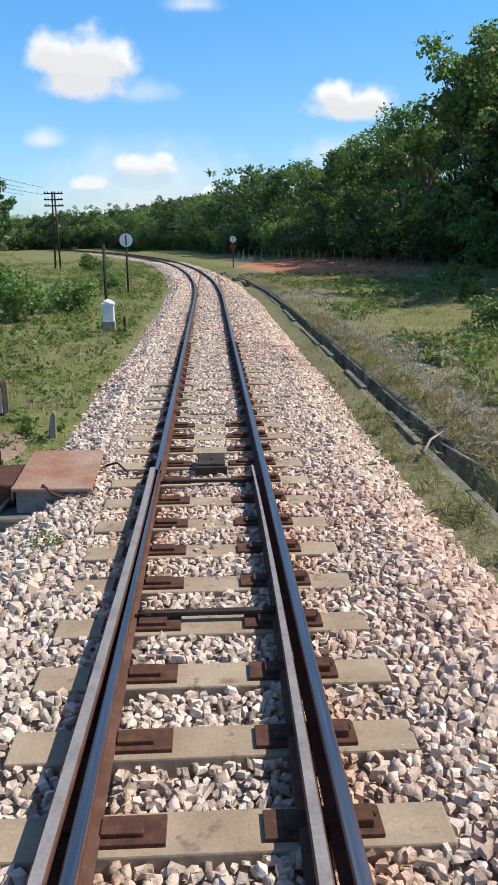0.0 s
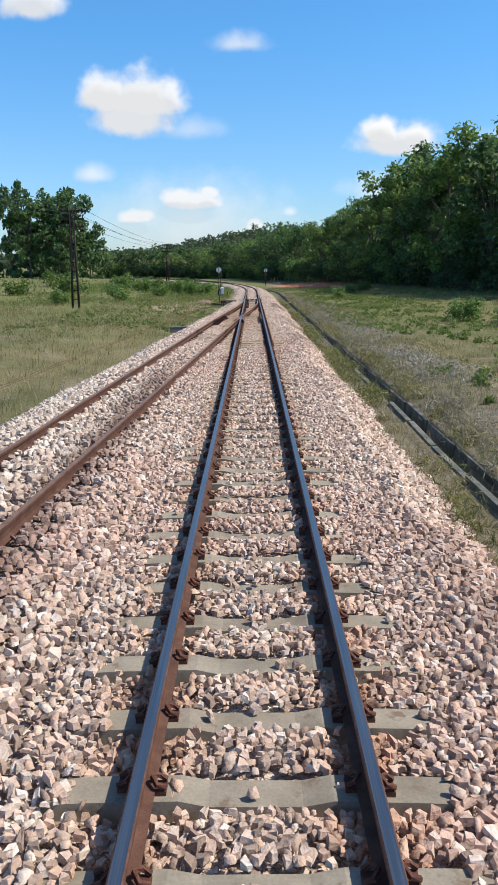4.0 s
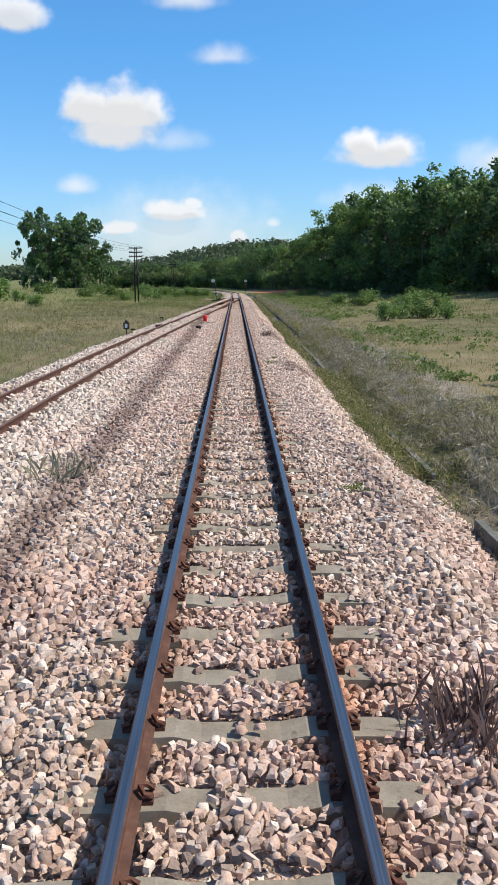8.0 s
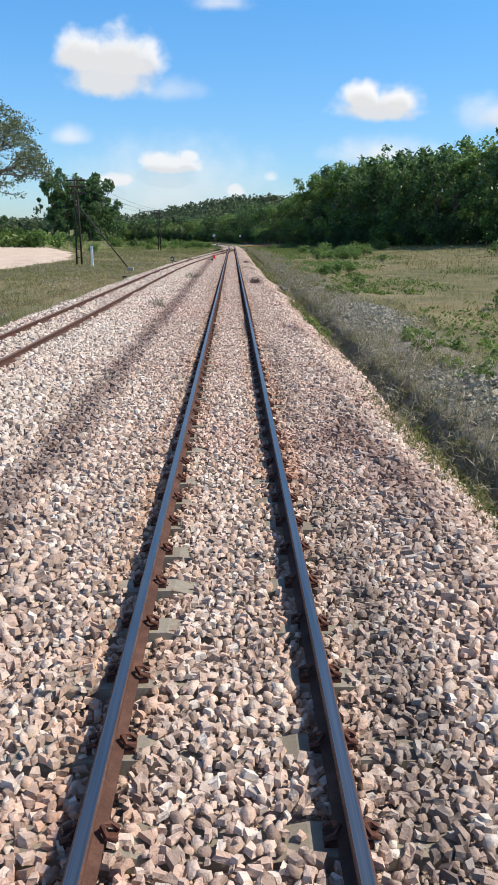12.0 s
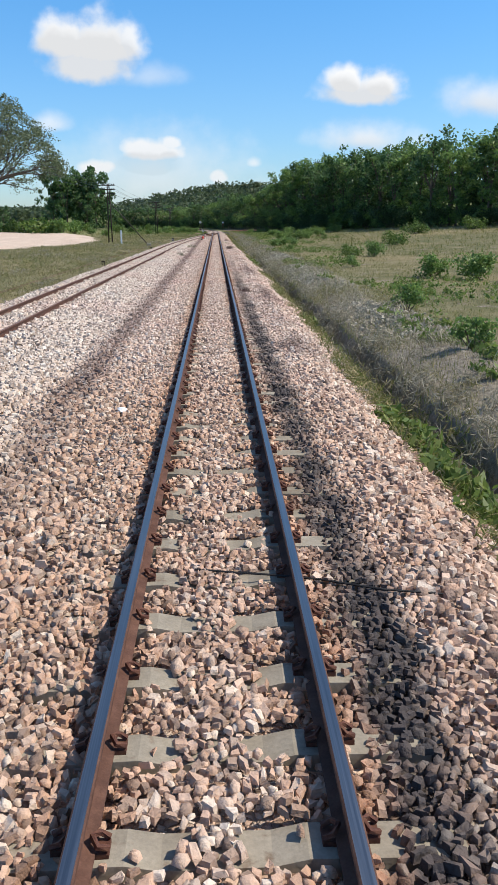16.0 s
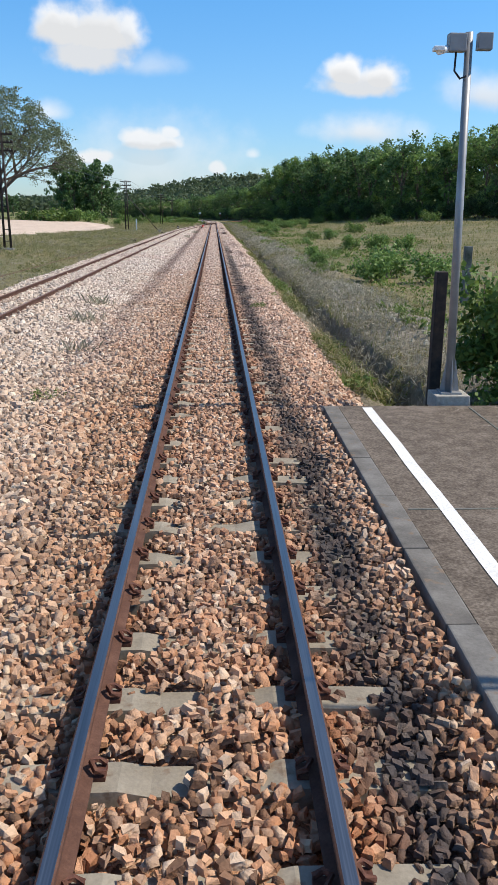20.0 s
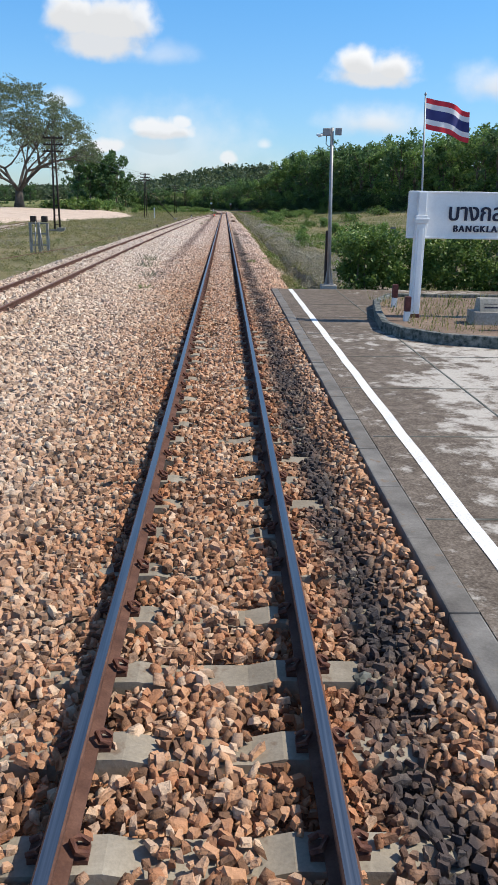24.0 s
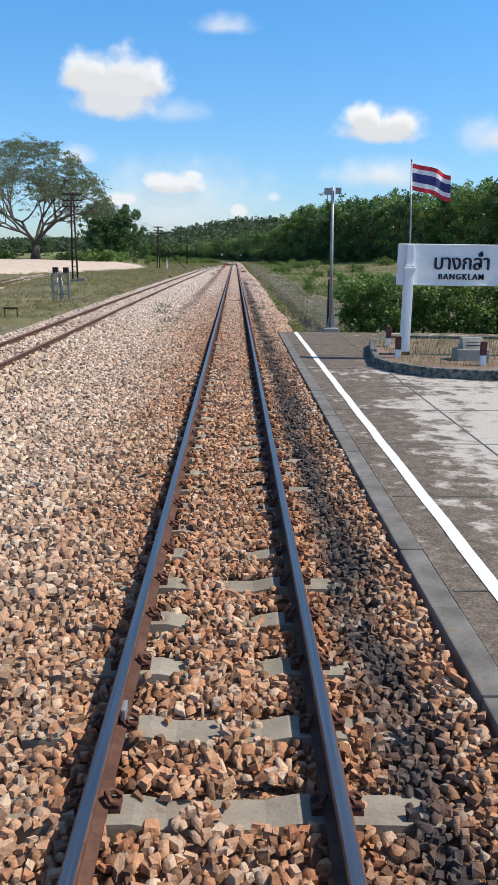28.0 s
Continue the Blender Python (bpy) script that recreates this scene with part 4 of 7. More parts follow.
SLEEPER, CLIP = sleeper_mesh(2.0, "sleeper"), clip_mesh()
LONG = {}
spots = [float(s) for s in SPOTS if not 174.7 < s < 214.0]
g2 = random.Random(4)
near, rest = [s for s in spots if s < 260][:300], []
rest = [s for s in spots if s not in near and s < 372]
for s in near:
    cx, cy, a = main_line(s)
    sl = part("sleeper", SLEEPER, track, "", pose(float(cx), float(cy), g2.uniform(-0.008, 0.004), 0, 0, math.degrees(float(a)) + g2.uniform(-0.7, 0.7)))
    for off, turn in ((-HALF + 0.085, 180), (-HALF - 0.085, 0), (HALF + 0.085, 180), (HALF - 0.085, 0)):
        part("rail_clip", CLIP, sl, "", pose(off, g2.uniform(-0.02, 0.02), 0, 0, 0, turn))


def joined(base, placings):
    """Many copies of a small mesh in one mesh."""
    v0 = np.array([v.co[:] for v in base.vertices])
    quads = [tuple(p.vertices) for p in base.polygons]
    me = bpy.data.meshes.new(base.name)
    V, F, o = [], [], 0
    for m in placings:
        mm = np.array(m)
        V.append(v0 @ mm[:3, :3].T + mm[:3, 3])
        F += [tuple(i + o for i in q) for q in quads]
        o += len(v0)
    me.from_pydata(np.concatenate(V).tolist(), [], F)
    for m in base.materials:
        me.materials.append(m)
    return me


placed = []
for s in rest:
    cx, cy, a = main_line(s)
    placed.append(pose(float(cx), float(cy), 0, 0, 0, math.degrees(float(a))))
if placed:
    tagged(part("far_sleepers", joined(SLEEPER, placed), track, "concrete sleepers further along the bend"), kind="stuff")

# siding
siding = thing("siding_track", "rusty siding track half sunk in pale crushed stone", "railway track", kind="structure")
for off in (-HALF, HALF):
    for y0, y1, head in ((-8, 180, "dull_head"), (180, 203.5, "rust_head"), (203.5, TOE, "worn_head")):
        yy = np.append(np.arange(y0, min(y1, 186), 1.5), np.arange(max(y0, 186), y1 + 0.01, 0.5))
        blade = np.clip((yy - 204) / 7.5, 0, 1)
        xx = siding_x(yy) + off - (0.115 if off > 0 else 0.05) * blade
        part("rail", rail_mesh("rail", xx, yy, head, np.clip(1.25 - blade, 0.4, 1) if off > 0 else None), siding, "rusty rail with a dull head" if y0 < 200 else "worn rail with a grey running edge")
OLD = sleeper_mesh(2.0, "sleeper_dark")
for k in range(0, 285):
    y = 0.5 + k * 0.65
    if y > 174.6:
        break
    sx = float(siding_x(y))
    part("sleeper", OLD, siding, "", pose(sx, y, -0.012 + g2.uniform(-0.03, 0.01), 0, 0, -math.degrees(math.atan(float(siding_x(y + 0.5) - siding_x(y - 0.5)))) + g2.uniform(-1.5, 1.5)))

# ---- turnout ----
turnout = thing("turnout", "railway points with rusty closure rails, frog and check rails", "railway points", kind="structure")


def base_plate():
    s = Shape()
    s.box(-0.17, 0.17, -0.075, 0.075, -0.168, -0.145, 0.004)
    s.box(0.055, 0.12, -0.05, 0.05, -0.147, -0.105, 0.008)
    s.tube([(0.10, -0.03, -0.10), (0.10, 0.0, -0.075), (0.075, 0.03, -0.095), (0.045, 0.02, -0.11)], 0.011, 6)
    s.tube([(0.135, 0.03, -0.15), (0.135, 0.03, -0.115)], 0.017, 6)
    s.box(-0.12, -0.055, -0.05, 0.05, -0.147, -0.105, 0.008)
    return s.mesh("base_plate", "rust_red")


def slide_plate():
    s = Shape()
    s.box(-0.33, 0.17, -0.085, 0.085, -0.168, -0.143, 0.004)
    s.box(-0.24, -0.06, -0.05, 0.05, -0.145, -0.118, 0.006)
    s.box(0.055, 0.13, -0.05, 0.05, -0.147, -0.10, 0.008)
    s.tube([(0.135, 0.03, -0.15), (0.135, 0.03, -0.105)], 0.02, 6)
    return s.mesh("slide_plate", "rust_red")


SLIDE = slide_plate()
PLATE = base_plate()
for y in [float(s) for s in SPOTS if 174.7 < s < 214.0]:
    sx = float(siding_x(y))
    left = -1.0 if y > 204 else min(-1.0, sx - 1.0)
    key = round(left, 1)
    if key not in LONG:
        ln = 1.0 - key
        LONG[key] = Shape().box(-ln / 2, ln / 2, -0.125, 0.125, -0.36, -0.165, 0.012).mesh("sleeper", "sleeper_tan")
    sl = part("sleeper", LONG[key], turnout, "", pose((1.0 + key) / 2, y, g2.uniform(-0.006, 0.002), 0, 0, g2.uniform(-0.4, 0.4)))
    for x in sorted({-HALF, HALF, round(sx - HALF, 3), round(sx + HALF, 3)}):
        if x not in (-HALF, HALF) and (y > 206 or abs(abs(x) - HALF) < 0.2):
            continue
        if y > 199.5 and abs(x) == HALF:
            part("slide_plate", SLIDE, sl, "dark rusty slide plate", pose(x - (1.0 + key) / 2, 0, 0, 0, 0, 0 if x > 0 else 180))
            continue
        part("base_plate", PLATE, sl, "", pose(x - (1.0 + key) / 2, 0, 0, 0, 0, 0 if x > 0 else 180))
# wing rails and nose of the frog
nose_x = -HALF
part("frog", Shape().prism([(nose_x - 0.035, FROG + 0.6), (nose_x + 0.035, FROG + 0.6), (nose_x + 0.09, FROG - 2.2), (nose_x - 0.16, FROG - 2.2)], -0.14, -0.002).mesh("frog", "head"), turnout, "worn manganese crossing nose")
for side, off in ((1, 0.075), (-1, -0.075)):
    yy = np.linspace(FROG - 2.6, FROG + 2.2, 12)
    base = np.where(side > 0, np.minimum(nose_x + 0.08 + 0.02 * np.abs(yy - FROG), 9), siding_x(yy) + HALF - 0.08 - 0.02 * np.abs(yy - FROG))
    part("wing_rail", rail_mesh("wing_rail", base, yy, "dull_head"), turnout, "rusty wing rail")
# check rails beside the outer rails
yy = np.linspace(FROG - 2.4, FROG + 2.6, 14)
flare = 0.04 * np.clip((np.abs(yy - FROG) - 1.8) / 0.8, 0, 1)
part("check_rail", rail_mesh("check_rail", HALF - 0.11 - flare, yy, "rust", drop=-0.012), turnout, "rusty check rail")
part("check_rail", rail_mesh("check_rail", siding_x(yy) - HALF + 0.11 + flare, yy, "rust", drop=-0.012), turnout, "rusty check rail")
BRACE = Shape().prism([(0, -0.16), (0.24, -0.16), (0.24, -0.135), (0.03, 0.0), (0, 0.0)], -0.035, 0.035, m=pose(0, 0, 0, 90, 0, 0)).box(-0.02, 0.27, -0.07, 0.07, -0.168, -0.145).mesh("rail_brace", "rust_red")
for q in range(9):
    y = 184.8 + q * 0.6
    part("rail_brace", BRACE, turnout, "", pose(float(siding_x(y)) - HALF + 0.10, y, 0))
# stretcher bars and the cover in the four-foot
for y in (TOE - 0.35, TOE - 3.2):
    s = Shape().box(-HALF + 0.05, HALF - 0.12, -0.025, 0.025, -0.125, -0.095, 0.004)
    s.tube([(-HALF + 0.06, 0.0, -0.11), (-HALF + 0.14, 0.0, -0.11)], 0.028, 8)
    s.tube([(HALF - 0.2, 0.0, -0.11), (HALF - 0.12, 0.0, -0.11)], 0.028, 8)
    part("stretcher_bar", s.mesh("stretcher_bar", "iron"), turnout, "dark iron stretcher bar", pose(0, y, 0))
s = Shape().box(-0.16, 0.13, -0.24, 0.20, -0.14, -0.055, 0.012).box(-0.18, 0.15, -0.30, -0.25, -0.16, -0.075, 0.008).box(-0.02, 0.0, -0.1, 0.0, -0.056, -0.045)
part("lock_cover", s.mesh("lock_cover", "iron"), turnout, "dark sheet-iron cover between the rails", pose(0.02, TOE + 0.3, 0))
# ---- platform ----
EDGE, PEND, PTOP = 1.40, 24.3, -0.05
platform = thing("platform", "low concrete platform with weathered paving and grey kerb stones", "platform", kind="structure")
part("paving", Shape().box(EDGE + 0.19, 26.0, -6, PEND, -0.9, PTOP).mesh("paving", "paving"), platform, "weathered dark and pale concrete paving")
KERB = Shape().box(-0.095, 0.092, -0.535, 0.535, -0.60, PTOP + 0.006, 0.012).mesh("kerb_stone", "kerb")
for q in range(28):
    part("kerb_stone", KERB, platform, "", pose(EDGE + 0.095, PEND - 0.54 - q * 1.08, g2.uniform(-0.008, 0.004), 0, 0, g2.uniform(-0.3, 0.3)))
JOINT0 = 2.91
for q in range(9):
    part("expansion_joint", Shape().box(1.62, 12, -0.012, 0.012, -0.012, 0.002).mesh("expansion_joint", "moss_concrete"), platform, "dark joint in the paving", pose(0, JOINT0 + 2.23 * q, PTOP + 0.003))
part("expansion_joint", Shape().box(-0.012, 0.012, -5, 24.2, -0.012, 0.002).mesh("expansion_joint", "moss_concrete"), platform, "dark joint in the paving", pose(3.2, 0, PTOP + 0.004))
yy = np.linspace(-5.5, PEND - 0.1, 40)
wob = 0.006 * np.sin(yy * 3.1)
V = np.concatenate([np.stack([1.87 + wob, yy, np.full(40, PTOP + 0.006)], -1), np.stack([1.99 + wob, yy, np.full(40, PTOP + 0.006)], -1)])
part("safety_line", raw_mesh("safety_line", V, [(a, a + 40, a + 41, a + 1) for a in range(39)], ["whiteline"]), platform, "worn white painted safety line")

# ---- platform lamp post ----
lamp = thing("lamp_post", "galvanised steel post with two grey boxes and a camera", "lamp post", (3.05, 24.6, PTOP))
part("footing", Shape().box(-0.22, 0.22, -0.2, 0.2, -0.1, 0.10, 0.015).mesh("footing", "concrete"), lamp, "grey concrete footing")
s = Shape().tube([(0, 0, 0.1), (-0.09, 0, 4.26)], [0.054, 0.044], 10)
s.box(-0.13, 0.13, -0.13, 0.13, 0.1, 0.125, 0.004)
for ang in (0, 90, 180, 270):
    s.prism([(0.05, 0.12), (0.125, 0.12), (0.06, 0.52), (0.05, 0.52)], -0.005, 0.005, m=pose(0, 0, 0, 0, 0, ang) @ pose(0, 0, 0, 90, 0, 0))
part("post", s.mesh("post", "galv"), lamp)
part("box", Shape().box(0.0, 0.165, -0.09, 0.03, 4.07, 4.25, 0.012).mesh("box", "grey_box"), lamp, "grey square box")
part("box", Shape().box(-0.335, -0.13, -0.09, 0.04, 4.05, 4.24, 0.014).mesh("box", "grey_box"), lamp, "grey square box")
s = Shape().tube([(-0.315, -0.02, 4.09), (-0.455, -0.10, 4.04)], 0.04, 10).box(-0.515, -0.395, -0.16, -0.05, 4.04, 4.09, 0.01)
part("camera_head", s.mesh("camera_head", "white"), lamp, "small white surveillance camera")
part("cable", Shape().tube([(-0.235, -0.03, 4.05), (-0.245, -0.05, 3.85), (-0.175, -0.05, 3.77), (-0.10, -0.03, 3.80)], 0.012, 6).mesh("cable", "black"), lamp, "black drooping cable")

# ---- station name sign ----
sign = thing("station_sign", "white station name board on moulded concrete posts", "station sign", (3.93, 17.9, PTOP))


def sign_post():
    s = Shape().box(-0.095, 0.095, -0.11, 0.11, -0.05, 1.95, 0.012)
    for z, w in ((1.95, 0.12), (2.0, 0.135), (2.05, 0.115)):
        s.box(-w, w, -w - 0.015, w + 0.015, z, z + 0.05, 0.008)
    s.box(-0.08, 0.08, -0.1, 0.1, 2.1, 2.54, 0.012)
    s.box(-0.05, 0.05, -0.125, -0.105, 0.35, 1.85, 0.006)
    return s


part("post", sign_post().mesh("post", "white"), sign, "white painted moulded post")
part("post", sign_post().mesh("post", "white"), sign, "white painted moulded post", pose(2.55, 0, 0))
for px in (0, 2.55):
    part("post_foot", Shape().box(-0.10, 0.10, -0.12, 0.12, -0.04, 0.19, 0.008).mesh("post_foot", "maroon"), sign, "maroon painted post foot", pose(px, 0, 0))
s = Shape().box(-0.24, 2.80, 0.02, 0.16, 1.66, 2.56, 0.02)
for zz in (1.665, 2.52):
    s.box(-0.24, 2.80, 0.0, 0.03, zz, zz + 0.035, 0.005)
part("board", s.mesh("board", "white"), sign, "white painted name board")
THAI = "\u0e1a\u0e32\u0e07\u0e01\u0e25\u0e48\u0e33"


def lettering(text, width, height, cx, cz, bold, thick=0.0, spacing=1.0):
    """Flat raised letters of a given overall size, as a mesh."""
    cu = bpy.data.curves.new("lettering", "FONT")
    cu.body, cu.size, cu.extrude, cu.offset = text, 1.0, 0.004, bold
    cu.align_x, cu.space_character = "CENTER", spacing
    tmp = bpy.data.objects.new("lettering", cu)
    scene.collection.objects.link(tmp)
    me = bpy.data.meshes.new_from_object(tmp.evaluated_get(bpy.context.evaluated_depsgraph_get()))
    bpy.data.objects.remove(tmp)
    co = np.array([v.co[:] for v in me.vertices])
    lo, hi = co.min(0), co.max(0)
    for v in me.vertices:
        v.co = (cx + ((v.co.x - lo[0]) / (hi[0] - lo[0]) - 0.5) * width, -0.004 - v.co.z, cz + ((v.co.y - lo[1]) / (hi[1] - lo[1]) - 0.5) * height)
    bm = bmesh.new()
    bm.from_mesh(me)
    if thick:
        twin = bmesh.ops.duplicate(bm, geom=bm.verts[:] + bm.edges[:] + bm.faces[:])
        bmesh.ops.translate(bm, verts=[v for v in twin["geom"] if isinstance(v, bmesh.types.BMVert)], vec=(thick, -0.0008, 0))
    bm.to_mesh(me)
    bm.free()
    me.materials.clear()
    me.materials.append(M["navy"])
    return me


part("station_name_thai", lettering(THAI, 1.22, 0.40, 1.165, 2.21, 0.006, 0.016), sign, "dark blue Thai lettering")
part("station_name_latin", lettering("BANGKLAM", 1.0, 0.125, 1.165, 1.86, 0.008, 0.018, 1.3), sign, "dark blue lettering BANGKLAM")

flag = thing("flag", "striped red, white and blue flag on a slim steel pole", "flag", (3.97, 18.12, PTOP))
part("pole", Shape().tube([(0, 0, 0), (0, 0, 2.6), (-0.07, 0, 4.30)], [0.022, 0.02, 0.014], 8).lathe([(0.004, 4.29), (0.024, 4.31), (0.02, 4.34), (0.004, 4.355)], (-0.07, 0, 0), 10).mesh("pole", "galv"), flag, "thin grey flag pole")
for name, mat, v0, v1 in (("stripe", "flag_red", 0, 1 / 6), ("stripe", "flag_white", 1 / 6, 1 / 3), ("stripe", "flag_blue", 1 / 3, 2 / 3), ("stripe", "flag_white", 2 / 3, 5 / 6), ("stripe", "flag_red", 5 / 6, 1)):
    us, vs = np.linspace(0, 1, 25), np.linspace(v0, v1, 4)
    U, W = np.meshgrid(us, vs)
    xx = -0.05 + 0.03 * W + 0.86 * U * (1 - 0.03 * W)
    yy = 0.06 * np.sin(U * 9 + W * 1.5) * U + 0.03 * np.sin(U * 17) * U
    zz = 4.26 - 0.56 * W - 0.22 * U**1.3 - 0.03 * np.sin(U * 8 + 0.6) * U
    i = (np.arange(3)[:, None] * 25 + np.arange(24)[None]).ravel()
    part(name, raw_mesh(name, np.stack([xx, yy, zz], -1).reshape(-1, 3), np.stack([i, i + 1, i + 26, i + 25], -1), [mat], smooth=True), flag, "")

# raised bed with a kerb round the sign
outline = [(3.28, 18.2), (3.12, 16.7), (3.3, 15.95), (3.85, 15.3), (4.7, 14.95), (6.2, 14.8), (9.0, 14.8), (9.0, 21.6), (4.2, 21.6), (3.6, 20.2)]
planter = thing("planter", "raised flower bed with a chipped painted kerb", "planter", (0, 0, PTOP))
for a, b in zip(outline, outline[1:] + outline[:1]):
    d = Vector((b[0] - a[0], b[1] - a[1], 0))
    part("kerb", Shape().box(0, d.length + 0.06, -0.07, 0.07, -0.02, 0.19, 0.015).mesh("kerb", "teal_kerb"), planter, "kerb with chipped green and white paint", pose(a[0], a[1], 0, 0, 0, math.degrees(math.atan2(d.y, d.x))))
part("soil", Shape().prism(outline, -0.01, 0.11).mesh("soil", "mud"), planter, "dry brown soil with dead grass")
for px, py, h, top in ((3.87, 19.5, 0.5, "maroon"), (3.66, 17.3, 0.48, "maroon"), (5.2, 16.2, 0.5, "maroon")):
    p = thing("marker_post", "short white post with a faded maroon band", "marker post", (px, py, PTOP + 0.1), group="marker posts in the flower bed")
    part("post", Shape().box(-0.055, 0.055, -0.055, 0.055, -0.05, h, 0.008).mesh("post", "white"), p)
    part("band", Shape().box(-0.058, 0.058, -0.058, 0.058, h - 0.28, h + 0.004, 0.008).mesh("band", top), p, "faded maroon band")
block = thing("memorial_block", "small grey concrete plinth with a sloping plaque", "plinth", (5.2, 17.1, PTOP + 0.1))
part("base", Shape().box(-0.34, 0.34, -0.26, 0.26, -0.03, 0.26, 0.012).mesh("base", "concrete"), block)
s = Shape().prism([(-0.2, 0.26), (0.2, 0.26), (0.12, 0.5), (-0.1, 0.5)], -0.22, 0.22, m=pose(0, 0, 0, 90, 0, 90))
part("top", s.mesh("top", "old_grey"), block, "wedge-shaped grey top")
for q in range(3):
    part("writing_bar", Shape().box(-0.14, 0.14, -0.176 + 0.032 * q, -0.170 + 0.032 * q, 0.335 + 0.055 * q, 0.352 + 0.055 * q).mesh("writing_bar", "navy"), block, "dark line of writing")

# dead grass in the bed
g = np.random.default_rng(19)
V = []
for _ in range(2600):
    x, y, a, hh = g.uniform(3.6, 8.6), g.uniform(15.9, 21.3), g.uniform(0, 6.283), g.uniform(0.05, 0.28) * (1 if g.random() < 0.5 else 0.5)
    V += [(x - 0.008 * math.sin(a), y + 0.008 * math.cos(a), 0.10), (x + 0.008 * math.sin(a), y - 0.008 * math.cos(a), 0.10), (x + 0.5 * hh * math.cos(a), y + 0.5 * hh * math.sin(a), 0.10 + hh)]
tagged(part("dead_grass", raw_mesh("dead_grass", V, np.arange(len(V)).reshape(-1, 3), ["grass"]), planter, "thin dead grass"), kind="stuff")

# ---- leaves and plants ----


def leaf_cloud(centres, radii, per, size, g, flat=0.75, droop=0.25, slim=0.32):
    """Leaves as small folded diamonds scattered through clumps; returns verts and quads."""
    n = len(centres) * per
    c = np.repeat(np.asarray(centres, float), per, 0)
    r = np.repeat(np.asarray(radii, float), per)
    d = g.normal(0, 1, (n, 3))
    d /= np.linalg.norm(d, axis=1)[:, None]
    rad = r * g.random(n) ** 0.45
    p = c + d * rad[:, None] * np.array([1, 1, flat])
    face = g.normal(0, 0.75, (n, 3)) + d * 0.5      # leaves turn their faces outwards and up
    face[:, 2] += 0.55
    a = np.cross(face, g.normal(0, 1, (n, 3)))
    a[:, 2] -= droop * 0.5
    a /= np.linalg.norm(a, axis=1)[:, None] + 1e-9
    b = np.cross(a, face)
    b /= np.linalg.norm(b, axis=1)[:, None] + 1e-9
    s = size * g.uniform(0.6, 1.35, n)[:, None]
    V = np.stack([p - a * s * 0.5, p + b * s * slim, p + a * s * 0.55, p - b * s * slim], 1).reshape(-1, 3)
    return V, np.arange(n * 4).reshape(-1, 4)


def limbs(g, height, spread, n, base_r, fork=0.45, lean=0.0, up=0.55):
    """A tapered trunk with forked limbs: mesh shape and the limb ends."""
    s = Shape()
    tx, ty = g.normal(0, lean, 2)
    trunk = [(tx * q * q, ty * q * q, height * q) for q in np.linspace(0, fork + 0.25, 6)]
    s.tube(trunk, [base_r * (1.35 if i == 0 else 1 - 0.11 * i) for i in range(6)], 7)
    ends = []
    for i in range(n):
        a = 2 * math.pi * i / n + g.uniform(-0.4, 0.4)
        q = fork + g.uniform(-0.08, 0.25)
        st = Vector((tx * q * q, ty * q * q, height * min(q, fork + 0.24)))
        reach = spread * g.uniform(0.55, 1.0)
        rise = height * (1 - q) * g.uniform(up, 1.0)
        en = st + Vector((math.cos(a) * reach, math.sin(a) * reach, rise))
        mid = st.lerp(en, 0.5) + Vector((0, 0, rise * 0.16))
        s.tube([st, mid, en], [base_r * 0.45, base_r * 0.28, base_r * 0.09], 5)
        ends.append(en)
        for _ in range(3):
            e2 = mid.lerp(en, g.uniform(0.1, 0.9)) + Vector((g.normal(0, 0.3) * reach, g.normal(0, 0.3) * reach, g.uniform(0.0, 0.30) * rise + 0.3))
            s.tube([mid.lerp(en, 0.3), e2], [base_r * 0.2, base_r * 0.05], 4)
            ends.append(e2)
    return s, ends


def tree_meshes(seed, height, spread, n, base_r, clumps, per, leaf, leaf_mat_name, bark="bark", fork=0.4, clump_r=0.28, fill=True, flat=0.75, up=0.55, skirt=0.35):
    g = np.random.default_rng(seed)
    s, ends = limbs(g, height, spread, n, base_r, fork, 0.3, up)
    cs, rs = [tuple(e) for e in ends], [spread * clump_r * g.uniform(0.7, 1.3) for _ in ends]
    while fill and len(cs) < clumps:
        a, q = g.uniform(0, 2 * math.pi), g.random()
        rad = spread * math.sqrt(g.random()) * (0.55 + 0.75 * math.sin(math.pi * min(1, q * 0.9 + 0.08)))
        cs.append((math.cos(a) * rad, math.sin(a) * rad, height * (skirt + (1 - skirt) * q * g.uniform(0.8, 1.0))))
        rs.append(spread * clump_r * g.uniform(0.6, 1.25))
    V, F = leaf_cloud(cs, rs, per, leaf, g, flat)
    return s.mesh("trunk", bark), raw_mesh("crown", V, F, [leaf_mat_name])


def place_tree(meshes, at, turn, scale, label, category="tree", group="", name="tree"):
    t = thing(name, label, category, at, turn, group)
    t.scale = scale if isinstance(scale, tuple) else (scale,) * 3
    part("trunk", meshes[0], t)
    part("crown", meshes[1], t)
    return t


